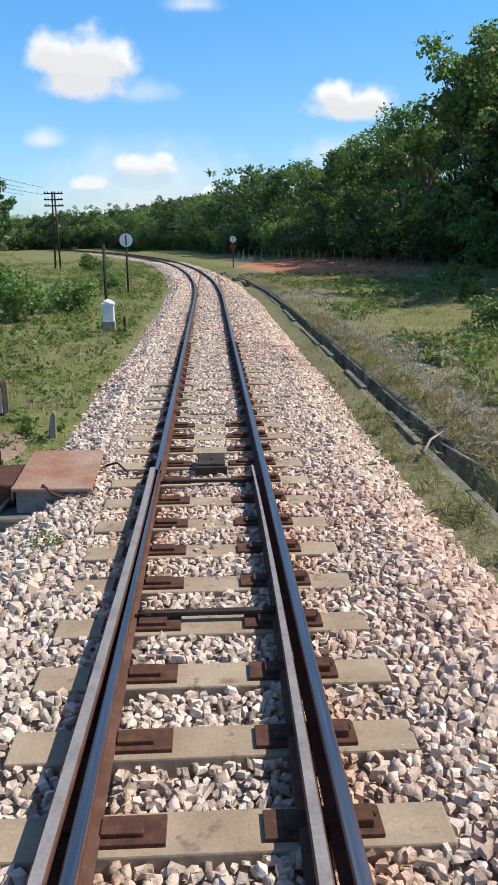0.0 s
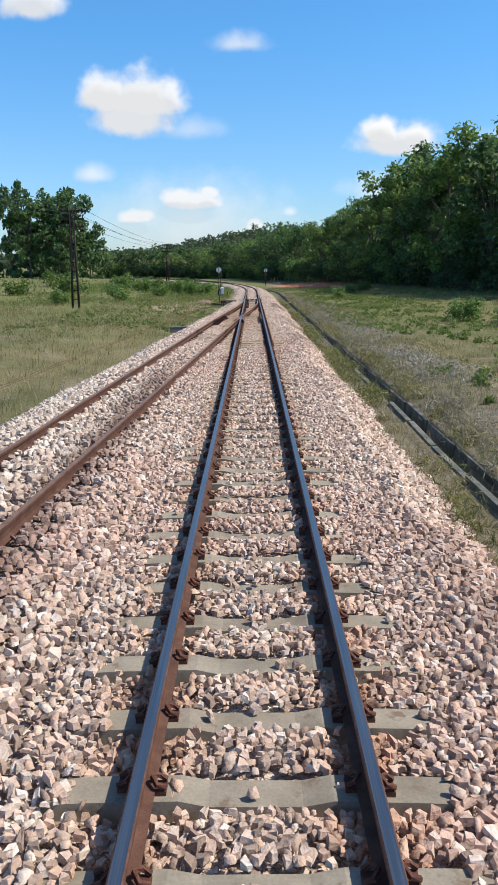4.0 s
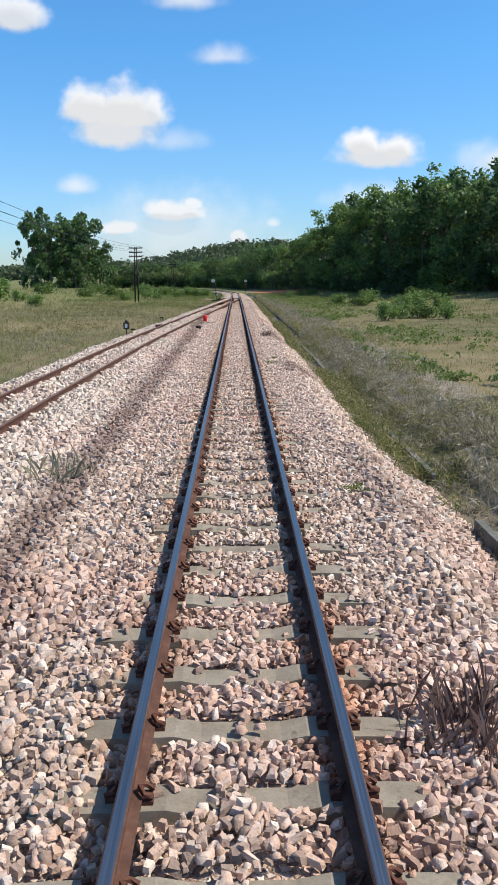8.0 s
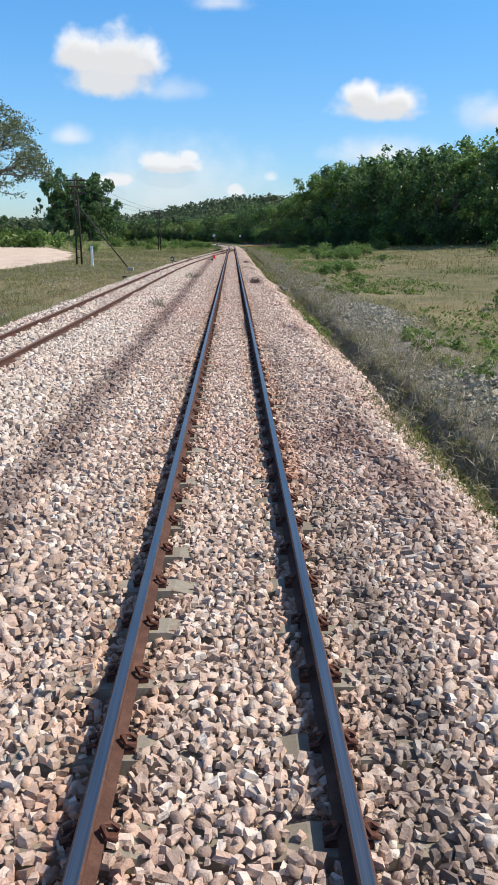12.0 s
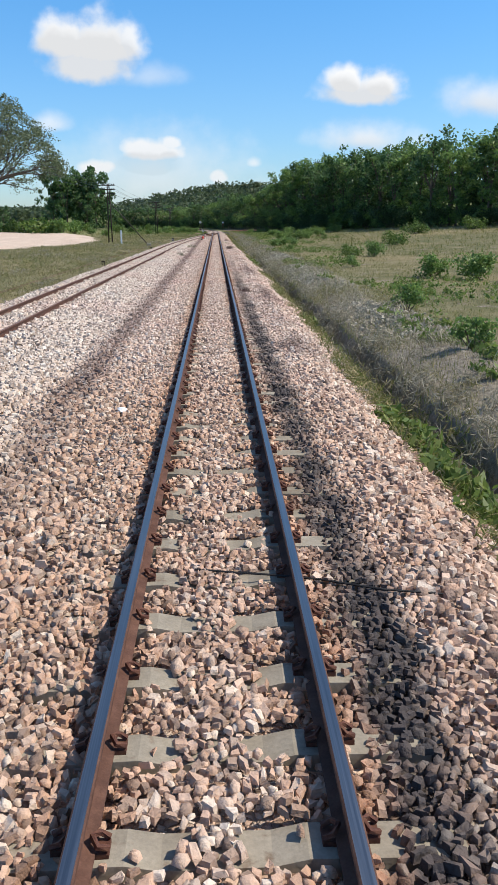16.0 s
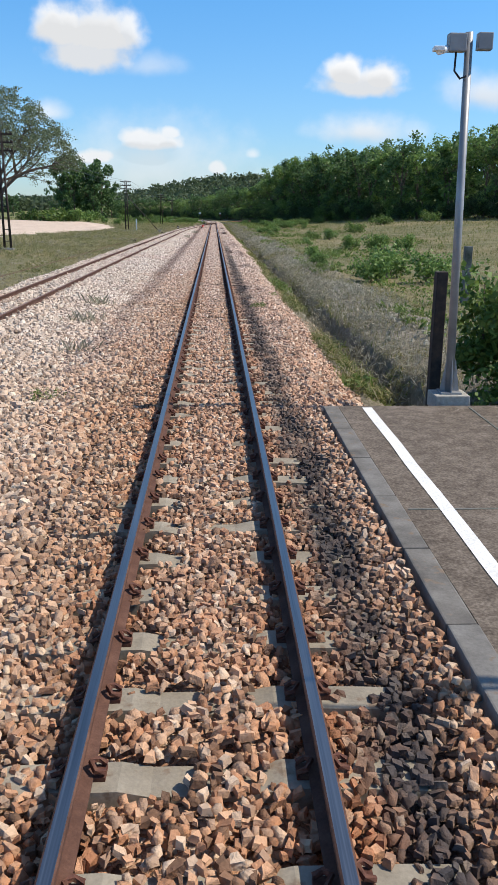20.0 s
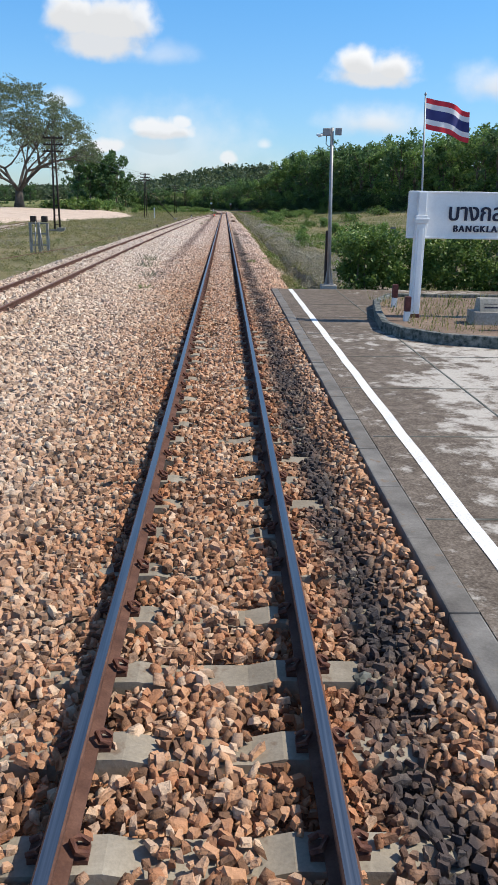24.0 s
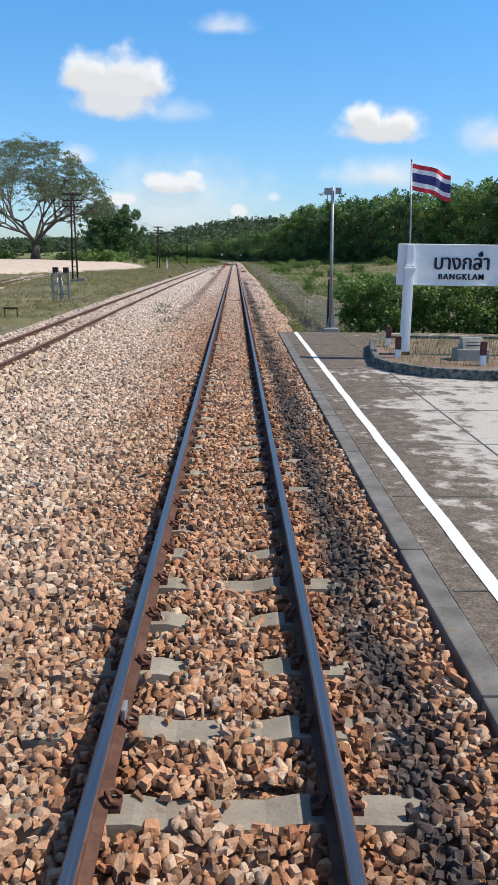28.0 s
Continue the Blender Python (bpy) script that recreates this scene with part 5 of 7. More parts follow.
FOREST = [tree_meshes(11 + k, 14.5, 4.0, 6, 0.24, 56, 36, 0.58, "leaf_forest", "bark", 0.32, 0.31, up=0.5, skirt=0.0) for k in range(3)]
FOREST_L = [tree_meshes(21 + k, 14.0, 3.8, 6, 0.22, 54, 34, 0.56, "leaf_light", "bark", 0.34, 0.30, up=0.5, skirt=0.08) for k in range(2)]
NEAR = [tree_meshes(41 + k, 14.5, 4.0, 7, 0.24, 46, 105, 0.40, "leaf_forest" if k else "leaf_light", "bark", 0.30, 0.29, up=0.5, skirt=0.0) for k in range(2)]
edge = [(66, 120), (52, 144), (46, 168), (37, 192), (31, 207), (25, 222), (22, 248), (19, 272), (14, 292), (8, 310), (-1, 342), (-20, 374), (-46, 396)]
# lengths along the forest edge
seg = np.array(edge, float)
cum = np.concatenate([[0], np.cumsum(np.hypot(*np.diff(seg, axis=0).T))])
gt = np.random.default_rng(5)
count = 0
for row, (gap, back, rise) in enumerate(((4.2, 0.5, 0.0), (4.6, 4.0, 0.0), (7.0, 9.0, 0.9), (13, 20, 2.8))):
    for d in np.arange(0, cum[-1], gap):
        d = d + gt.uniform(-1.2, 1.2)
        x, y = np.interp(d, cum, seg[:, 0]), np.interp(d, cum, seg[:, 1])
        tx_, ty_ = np.interp(d + 1, cum, seg[:, 0]) - np.interp(d - 1, cum, seg[:, 0]), np.interp(d + 1, cum, seg[:, 1]) - np.interp(d - 1, cum, seg[:, 1])
        ln = math.hypot(tx_, ty_) + 1e-6
        nxo, nyo = ty_ / ln, -tx_ / ln
        x, y = x + nxo * (back + gt.uniform(-1.5, 1.5)), y + nyo * (back + gt.uniform(-1.5, 1.5))
        pick = gt.random()
        ms = FOREST[int(gt.integers(3))] if pick < (0.66 if row < 2 else 0.3) else FOREST_L[int(gt.integers(2))]
        if row == 0 and 236 < y < 296:
            ms = NEAR[0 if gt.random() < (0.45 if y < 270 else 0.8) else 1]
        sc = gt.uniform(0.82, 1.08) * np.interp(y, [120, 200, 235, 264, 273, 305, 342, 374, 400], [0.88, 1.0, 1.02, 0.96, 0.83, 0.75, 0.64, 0.53, 0.48])
        if row == 0 and 246 < y < 266 and x > 14:
            sc *= 1.04
        wide = 1.05
        if row == 1:      # young, bushy trees under the tall ones
            sc, wide = sc * 0.58, 1.7
        place_tree(ms, (float(x), float(y), float(ground_z(x, y)) + rise * (1.0 if y < 300 else 0.3) - 0.1), float(gt.uniform(0, 360)), (sc * wide, sc * wide, sc), "tall broadleaf tree in a dense green plantation", group="plantation trees")
        count += 1

# tall dense trees where the forest stands nearest to the bend, shade painted into their leaves
DENSE = tree_meshes(45, 15.6, 4.4, 9, 0.30, 90, 120, 0.34, "leaf_shaded", "bark", 0.25, 0.27, up=0.55, skirt=0.0)
for x, y, turn, sc, wide in ((21.8, 266, 20, 1.0, 0.95), (25.8, 261, 130, 1.05, 1.0), (30.5, 256, 250, 1.06, 1.0)):
    place_tree(DENSE, (x, y, float(ground_z(x, y)) - 0.1), turn, (sc * wide, sc * wide, sc), "tall dense tree at the forest edge, leaves darkened like shade", group="dense trees at the forest edge")

# a wooded hill far ahead: one body of many crowns
g = np.random.default_rng(33)
cs, rs = [], []
for _ in range(1500):
    x, y = g.uniform(-620, 420), g.uniform(1000, 1560)
    cs.append((x, y, float(ground_z(x, y)) + g.uniform(3, 12)))
    rs.append(g.uniform(9, 17))
V, F = leaf_cloud(cs, rs, 42, 5.6, g, 0.7)
thing("hill_woods", "dense green woods covering a distant low hill", "woods", kind="stuff", data=raw_mesh("hill_woods", V, F, ["leaf_far"]))

# woods on the left in the distance
WOOD = [tree_meshes(51 + k, 23, 8.0, 7, 0.45, 70, 50, 1.15, "leaf_forest", "bark", 0.35, 0.27, skirt=0.0) for k in range(2)]
for q, (x, y, sc) in enumerate([(-60, 410, 0.72), (-70, 404, 0.62), (-92, 398, 0.36), (-106, 404, 0.34), (-122, 398, 0.32), (-138, 405, 0.34), (-155, 398, 0.32), (-49, 399, 0.50), (-175, 402, 0.34)]):
    place_tree(WOOD[q % 2], (x, y, float(ground_z(x, y)) - 0.1), 47.0 * q, sc, "large dark green tree in a distant wood", group="trees of the left wood")
# clump of tall trees at the far end of the field, on the left
for q, (x, y, sc, wide) in enumerate([(-64, 366, 0.98, 0.6), (-58, 362, 0.78, 0.9), (-52, 368, 0.94, 0.9), (-47, 364, 0.84, 0.8), (-55, 376, 0.88, 1.0), (-43.5, 368, 0.55, 0.9), (-61, 372, 0.6, 1.0), (-50, 360, 0.6, 0.9)]):
    place_tree(WOOD[(q + 1) % 2], (x, y, float(ground_z(x, y)) - 0.1), 31.0 * q + 10, (sc * wide, sc * wide, sc), "tall dark green tree at the edge of a field", group="trees of the left field")

# spreading rain tree by the sand lot
def branching(seed, height, spread, base_r):
    """A low-forking tree: limbs that part again and again into fine twigs."""
    g = np.random.default_rng(seed)
    s, tips = Shape(), []
    s.tube([(0, 0, -0.3), (0.1, 0, 0.07 * height), (0.2, 0.1, 0.14 * height)], [base_r * 1.5, base_r, base_r * 0.9], 9)

    def grow(p, d, length, r, depth):
        mid = p + d * length * 0.5 + Vector((g.normal(0, 0.05), g.normal(0, 0.05), g.normal(0, 0.03))) * length
        q = p + d * length
        s.tube([p, mid, q], [r, r * 0.82, r * 0.62], 6 if depth < 2 else 4, caps=False)
        tips.append((q, depth)) if depth > 2 else None
        if depth == 5:
            return
        for _ in range(3 if depth < 4 else 2):
            nd = (d + Vector((g.normal(0, 0.50), g.normal(0, 0.50), g.normal(0.07, 0.26)))).normalized()
            grow(q, nd, length * g.uniform(0.6, 0.85), r * 0.58, depth + 1)

    for i in range(7):
        a = 2 * math.pi * i / 7 + g.uniform(-0.3, 0.3)
        lift_ = g.uniform(0.4, 1.2)
        grow(Vector((0.2, 0.1, 0.13 * height)), Vector((math.cos(a), math.sin(a), lift_)).normalized(), spread * 0.36, base_r * 0.45, 1)
    return s, tips


s, tips = branching(61, 31, 22, 1.05)
g = np.random.default_rng(62)
cs = [tuple(p) for p, depth in tips if depth > 3 or g.random() < 0.7]
for _ in range(900):      # the outer shell of the crown
    a, q = g.uniform(0, 2 * math.pi), math.sqrt(g.random())
    cs.append((20.5 * q * math.cos(a), 20.5 * q * math.sin(a), 28.0 - 15.5 * q**2.3 + g.normal(0, 0.9)))
V, F = leaf_cloud(cs, g.uniform(0.8, 1.9, len(cs)), 30, 0.38, g, 0.5)
rain = thing("rain_tree", "huge spreading tree with a thin, airy, domed crown", "tree", (-51.0, 209, 0.1))
part("trunk", s.mesh("trunk", "bark_dark"), rain)
part("crown", raw_mesh("crown", V, F, ["leaf_rain"]), rain, "sparse grey-green leaves with sky gaps")


def bush_mesh(seed, r, h, leaves, size, mat, clumps=14, stem=0.02):
    g = np.random.default_rng(seed)
    cs = [(g.normal(0, r * 0.45), g.normal(0, r * 0.45), h * g.uniform(0.2, 0.85)) for _ in range(clumps)]
    V, F = leaf_cloud(cs, g.uniform(0.25, 0.5, clumps) * r * (14 / clumps) ** 0.33, leaves // clumps, size, g, 0.9, 0.0)
    s = Shape()
    for c in cs[:8]:
        s.tube([(c[0] * 0.15, c[1] * 0.15, 0), (c[0] * 0.6, c[1] * 0.6, c[2] * 0.6), c], [stem, stem * 0.7, stem * 0.3], 5)
    return s.mesh("woody_base", "bark"), raw_mesh("foliage", V, F, [mat])


FINE = [bush_mesh(71, 0.9, 1.1, 1250, 0.125, "leaf_light"), bush_mesh(72, 1.1, 1.0, 1250, 0.135, "leaf_dark"), bush_mesh(73, 0.6, 1.0, 900, 0.11, "leaf_light")]
UNDER = [bush_mesh(75, 3.2, 3.8, 3000, 0.27, "leaf_light", 40, 0.05), bush_mesh(76, 3.4, 3.6, 3000, 0.27, "leaf_shaded", 40, 0.05)]
BUSH = [bush_mesh(71, 0.9, 1.1, 630, 0.18, "leaf_light"), bush_mesh(72, 1.1, 1.0, 630, 0.20, "leaf_dark"), bush_mesh(73, 0.6, 1.0, 600, 0.14, "leaf_light")]


def place_bush(k, x, y, sc, label="leafy green bush in the grass", group="bushes in the fields"):
    b = thing("bush", label, "bush", (x, y, float(ground_z(x, y)) - 0.03), 57.0 * x + 13 * y, group)
    b.scale = (sc, sc, sc)
    mesh = UNDER[k] if group.startswith("undergrowth") else FINE[k] if sc < 2 or 222 < y < 292 else BUSH[k]
    part("woody_base", mesh[0], b)
    part("foliage", mesh[1], b)


RIGHT_NEAR = [(0, 6.3, 123.8, 0.75), (2, 6.9, 113, 0.7), (1, 10.2, 98, 0.9), (0, 11.6, 96, 1.0), (2, 8.3, 86, 0.8), (0, 10.0, 74, 1.0), (0, 11.6, 72.5, 1.1), (0, 13.4, 71, 1.1), (2, 12.8, 76, 1.0), (0, 6.6, 47.5, 1.1), (0, 7.6, 49.5, 1.2), (0, 8.6, 46.5, 1.1), (2, 5.5, 60, 0.9), (2, 4.9, 52, 0.7), (1, 18, 118, 1.4)]
RIGHT_FAR = [(0, 7.4, 126.5, 0.9), (0, 8.6, 128.5, 0.8), (0, 14.5, 176, 1.2), (0, 16.0, 178, 1.3), (0, 17.6, 176, 1.2), (1, 19.7, 193, 1.5), (1, 12.2, 186, 1.2), (0, 10.8, 190, 1.1), (0, 13.5, 189, 1.3), (0, 9.6, 158, 1.1), (0, 11.0, 160, 1.0), (1, 12.4, 161, 1.2), (0, 13.6, 158.5, 1.0), (2, 15, 150, 0.8), (1, 28, 150, 1.7), (1, 36, 150, 1.8), (1, 24, 200, 1.6), (0, 8.2, 226, 0.9), (0, 10.5, 236, 0.9), (2, 7.4, 219, 0.8), (1, 13, 245, 1.2)]
LEFT_NEAR = [(0, -4.6, 232, 1.1), (0, -5.9, 229, 1.2), (0, -7.4, 234, 1.3), (1, -9.5, 240, 1.5), (0, -8.6, 226, 1.1), (0, -11.5, 236, 1.4), (1, -12.5, 250, 1.6), (0, -5.2, 246, 0.9), (0, -13.5, 228, 1.2), (1, -9, 268, 1.4), (0, -10.5, 214, 0.9)]
LEFT_FAR = [(0, -15, 243, 1.5), (1, -17, 256, 1.8), (1, -20, 238, 1.7), (1, -20, 275, 2.0), (0, -14, 208, 1.0), (1, -22, 225, 1.5), (1, -27, 262, 2.2), (1, -34, 250, 2.2), (0, -24, 196, 1.2), (0, -20, 188, 1.1), (1, -33, 200, 3.2), (1, -37, 203, 3.0), (0, -30, 198, 2.6), (0, -28.5, 204, 2.4), (1, -42, 206, 2.8), (1, -58, 207, 2.6), (1, -66, 204, 2.4)]
for bushes in (RIGHT_NEAR, RIGHT_FAR, LEFT_NEAR, LEFT_FAR):
    for k, x, y, sc in bushes:
        place_bush(k, x, y, sc)

# undergrowth along the forest edge, mostly in leaves darkened like the shade under trees
for d in np.concatenate([np.arange(2, 175, 5.0), np.arange(175, cum[-1], 3.2)]):
    x, y = float(np.interp(d, cum, seg[:, 0])), float(np.interp(d, cum, seg[:, 1]))
    place_bush(1 if gt.random() < 0.7 else 0, x + gt.uniform(-1.5, 0.5), y + gt.uniform(-1.5, 1.0), gt.uniform(0.75, 1.2), "dense undergrowth bush at the forest edge", "undergrowth at the forest edge")

for d in np.arange(90, cum[-1], 6.5):
    x, y = float(np.interp(d, cum, seg[:, 0])), float(np.interp(d, cum, seg[:, 1]))
    place_bush(1 if gt.random() < 0.7 else 0, x + gt.uniform(2, 5), y + gt.uniform(2.0, 6.0), gt.uniform(1.2, 1.7), "tall dense undergrowth inside the plantation", "undergrowth at the forest edge")

# hedge behind the platform end
hedge = thing("hedge", "dense dark green clipped hedge behind the platform", "hedge", (3.35, 24.55, -0.1))
g = np.random.default_rng(81)
cs = [(g.uniform(0.2, 8.6), g.uniform(0.2, 1.7), g.uniform(0.0, 1.5)) for _ in range(300)]
V, F = leaf_cloud(cs, g.uniform(0.22, 0.40, 300), 140, 0.10, g, 0.9, 0.1)
part("foliage", raw_mesh("foliage", V, F, ["leaf_dark"]), hedge)
s = Shape()
for q in range(26):
    x, y = g.uniform(0.2, 8.5), g.uniform(0.4, 1.5)
    s.tube([(x, y, 0), (x + g.normal(0, 0.1), y + g.normal(0, 0.1), 0.7), (x + g.normal(0, 0.2), y, 1.4)], [0.025, 0.018, 0.008], 5)
tagged(part("woody_base", s.mesh("woody_base", "bark"), hedge), kind="stuff")
fence_post = thing("fence_post", "dark weathered timber post beside the hedge", "post", (3.10, 25.5, -0.45), data=Shape().box(-0.075, 0.075, -0.075, 0.075, 0, 1.95, 0.012).mesh("fence_post", "iron"))
fence_post2 = thing("fence_post", "grey concrete post standing in the field", "post", (7.9, 39.6, -0.5), data=Shape().box(-0.11, 0.11, -0.11, 0.11, 0, 1.8, 0.012).mesh("fence_post", "moss_concrete"))


def grass_mesh(n, y0, y1, xlo, xhi, h, seed, mat="grass", near_pow=1.6, avoid_lot=True, rel=True, thin=1.0):
    """Tufts of three bent blades each; denser towards the line."""
    g = np.random.default_rng(seed)
    q = g.random(n) ** near_pow
    x, y = xlo + (xhi - xlo) * q, g.uniform(y0, y1, n)
    if rel:
        x = x + line_x(y)
    z = ground_z(x, y)
    keep = (bed_z(x, y) < z + 0.01) & (wave(x, y, 2.3, 9.0) + 0.7 * g.normal(0, 1, n) > -0.55)
    r_ = x - line_x(y)
    keep &= ~((r_ > 2.8) & (r_ < 3.24) & (y > 147)) & ~((y < 24.4) & (r_ > 1.3))
    if avoid_lot:
        keep &= ~((x < lot_edge(y)) & (y > 50) & (y < 206))
    x, y, z = x[keep], y[keep], z[keep]
    n = len(x)
    V = []
    for b in range(5):
        hh = h * g.uniform(0.4, 1.35, n)
        a = g.uniform(0, 2 * math.pi, n)
        ox, oy = g.normal(0, 0.07, n), g.normal(0, 0.07, n)
        w = (0.005 + 0.006 * g.random(n) + h * 0.016) * thin
        lx, ly = np.cos(a) * hh * 0.55, np.sin(a) * hh * 0.55
        b0 = np.stack([x + ox - np.sin(a) * w, y + oy + np.cos(a) * w, z - 0.02], -1)
        b1 = np.stack([x + ox + np.sin(a) * w, y + oy - np.cos(a) * w, z - 0.02], -1)
        b2 = np.stack([x + ox + lx, y + oy + ly, z + hh], -1)
        V.append(np.stack([b0, b1, b2], 1).reshape(-1, 3))
    V = np.concatenate(V)
    return raw_mesh("grass", V, np.arange(len(V)).reshape(-1, 3), [mat])


def lot_edge(y):
    return np.interp(y, [50, 84, 131, 150, 175, 206], [-34, -25, -16.5, -15.5, -20, -30])


thing("grass", "long tufted grass, green and straw-coloured", "grass", kind="stuff", data=grass_mesh(36000, 25, 262, 3.4, 20, 0.15, 91, thin=0.5))
thing("grass", "long tufted grass, green and straw-coloured", "grass", kind="stuff", data=grass_mesh(26000, 25, 300, -1.8, -22, 0.13, 92, near_pow=1.25, thin=0.5))
thing("straw_grass", "tall straw-coloured grass along the siding", "grass", kind="stuff", data=grass_mesh(21000, 60, 224, -3.0, -20, 0.27, 100, "straw", 1.0, thin=0.6))
thing("field_grass", "tall dry field grass", "grass", kind="stuff", data=grass_mesh(13000, 30, 290, 14, 60, 0.38, 93, near_pow=1.0))
thing("field_grass", "tall dry field grass", "grass", kind="stuff", data=grass_mesh(9000, 60, 330, -14, -60, 0.45, 94, near_pow=1.0))

thing("ditch_grass", "rank grey-green dry grass along the ditch", "grass", kind="stuff", data=grass_mesh(20000, 27, 225, 2.0, 5.2, 0.16, 95, "ditch", 1.0, thin=0.35))


def creepers(n, y0, y1, xlo, xhi, seed, size=0.10, bare=0.25, tall=0.16):
    """Low broad-leaved weeds, in patches over the ground."""
    g = np.random.default_rng(seed)
    x, y = xlo + (xhi - xlo) * g.random(n), g.uniform(y0, y1, n)
    x = x + line_x(y)
    keep = (wave(x, y * 0.7, 3.6, 5.0) + 0.35 * wave(x, y, 1.1, 2.0) > bare) & ~((x < lot_edge(y)) & (y > 50) & (y < 206)) & (bed_z(x, y) < ground_z(x, y))
    x, y = x[keep], y[keep]
    cs = np.stack([x, y, ground_z(x, y) + g.uniform(0.02, tall, len(x))], -1)
    V, F = leaf_cloud(cs, g.uniform(0.12, 0.30, len(x)), 8, size, g, 0.55, 0.0)
    return raw_mesh("creepers", V, F, ["creeper"])


thing("creeper_patch", "low leafy creepers spreading over the verge", "weeds", kind="stuff", data=creepers(9000, 26, 250, 6.0, 18, 96, 0.12, 0.42, 0.22))
thing("creeper_patch", "lush green weeds on the bank beside the bend", "weeds", kind="stuff", data=creepers(8500, 206, 285, -2.0, -22, 99, 0.09, -0.3, 0.22))

# tufts and brush on the bank
g = np.random.default_rng(103)
cs, rs = [], []
while len(cs) < 480:
    x, y = (3.35 + g.normal(0, 0.28), g.uniform(27, 148)) if len(cs) < 300 else (4.5 + g.normal(0, 0.75), g.uniform(27, 200))
    if x > (2.75 if y < 147 else 3.5) and wave(x, y, 2.4, 6.0) > -0.35:
        cs.append((x, y, float(ground_z(x, y)) + 0.10))
        rs.append(g.uniform(0.2, 0.46))
V, F = leaf_cloud(cs, rs, 76, 0.22, g, 0.85, -0.6, 0.03)
thing("brush_clump", "grey dead brush heaped on the bank", "brush", kind="stuff", data=raw_mesh("brush_clump", V, F, ["dry_weed"]))
for mat, count, lo, hi, seed, lab in (("grass", 1000, 2.2, 3.4, 104, "green grass tufts beside the ballast"), ("creeper", 620, 4.4, 9.0, 105, "green leafy weeds beyond the bank"), ("straw", 900, 2.3, 6.5, 106, "straw-coloured weeds along the drain")):
    g = np.random.default_rng(seed)
    cs, rs = [], []
    while len(cs) < count:
        x, y = g.uniform(lo, hi), g.uniform(27, 226)
        if wave(x, y * 0.8, 3.1, seed) > 0.0 and not (2.75 < x < 3.3 and y > 146):
            cs.append((x, y, float(ground_z(x, y)) + 0.05))
            rs.append(g.uniform(0.10, 0.30))
    V, F = leaf_cloud(cs, rs, 34, 0.15, g, 0.7, -0.9, 0.22 if mat == "creeper" else 0.05)
    thing("verge_tuft", lab, "grass", kind="stuff", data=raw_mesh("verge_tuft", V, F, [mat]))

for mat, count, seed, side in (("grass", 900, 107, -1), ("creeper", 700, 108, -1), ("straw", 600, 109, -1), ("grass", 700, 110, 1), ("creeper", 800, 111, 1)):
    g = np.random.default_rng(seed)
    cs, rs = [], []
    while len(cs) < count:
        y = g.uniform(186, 262)
        x = float(line_x(y)) + side * ((2.2 if side < 0 else 4.2) + 9 * g.random() ** 1.3)
        if wave(x, y * 0.8, 2.2, seed) > -0.2 and float(bed_z(x, y)) < float(ground_z(x, y)):
            cs.append((x, y, float(ground_z(x, y)) + 0.05))
            rs.append(g.uniform(0.10, 0.32))
    V, F = leaf_cloud(cs, rs, 26, 0.14, g, 0.6, -0.9, 0.22 if mat == "creeper" else 0.05)
    thing("bank_tuft", "grass and low weeds on the bank by the points", "grass", kind="stuff", data=raw_mesh("bank_tuft", V, F, [mat]))

for mat, count, seed, lo, hi, y0, y1, bare, lab in (
        ("grass", 330, 121, 2.45, 3.45, 118, 132, -0.9, "rank green grass growing over the drain"), ("straw", 260, 122, 2.5, 3.5, 118, 132, -0.9, "straw-coloured grass growing over the drain"),
        ("grass", 420, 123, 2.35, 2.95, 27, 117, -0.1, "green grass on the edge of the ditch"), ("creeper", 300, 124, 2.4, 3.0, 27, 117, 0.2, "leafy green weeds on the edge of the ditch"),
        ("grass", 260, 129, 2.3, 3.5, 132, 147, -0.5, "rank green grass growing over the drain"), ("dry_weed", 320, 130, 2.9, 4.4, 110, 147, -0.2, "grey dead weeds on the bank of the drain"), ("straw", 420, 131, 3.0, 4.8, 110, 150, -0.3, "straw-coloured weeds on the bank of the drain"),
        ("straw", 460, 132, 3.24, 3.65, 147, 232, -0.6, "dry grass hanging over the drain"), ("dry_weed", 320, 133, 3.24, 3.9, 147, 232, -0.3, "grey dead weeds hanging over the drain"),
        ("grass", 330, 125, 2.3, 2.8, 145, 200, -0.1, "green grass between the ballast and the drain"),
        ("straw", 1300, 126, -19, -7.6, 24, 150, -0.1, "rough dry tufts beside the siding"), ("grass", 1500, 127, -17, -7.4, 24, 190, -0.2, "rough green tufts beside the siding"), ("dry_weed", 800, 128, -16, -7.2, 24, 150, 0.1, "grey dead tufts beside the siding")):
    g = np.random.default_rng(seed)
    x, y = g.uniform(lo, hi, count * 6), g.uniform(y0, y1, count * 6)
    keep = (wave(x, y * 0.8, 2.7, seed) > bare) & ~((x < lot_edge(y)) & (y > 50)) & (bed_z(x, y) < ground_z(x, y) + 0.03)
    x, y = x[keep][:count], y[keep][:count]
    cs = np.stack([x, y, ground_z(x, y) + 0.06], -1)
    V, F = leaf_cloud(cs, g.uniform(0.12, 0.34, len(x)), 30, 0.17, g, 0.7, -0.9, 0.20 if mat == "creeper" else 0.05)
    thing("verge_tuft", lab, "grass", kind="stuff", data=raw_mesh("verge_tuft", V, F, [mat]))

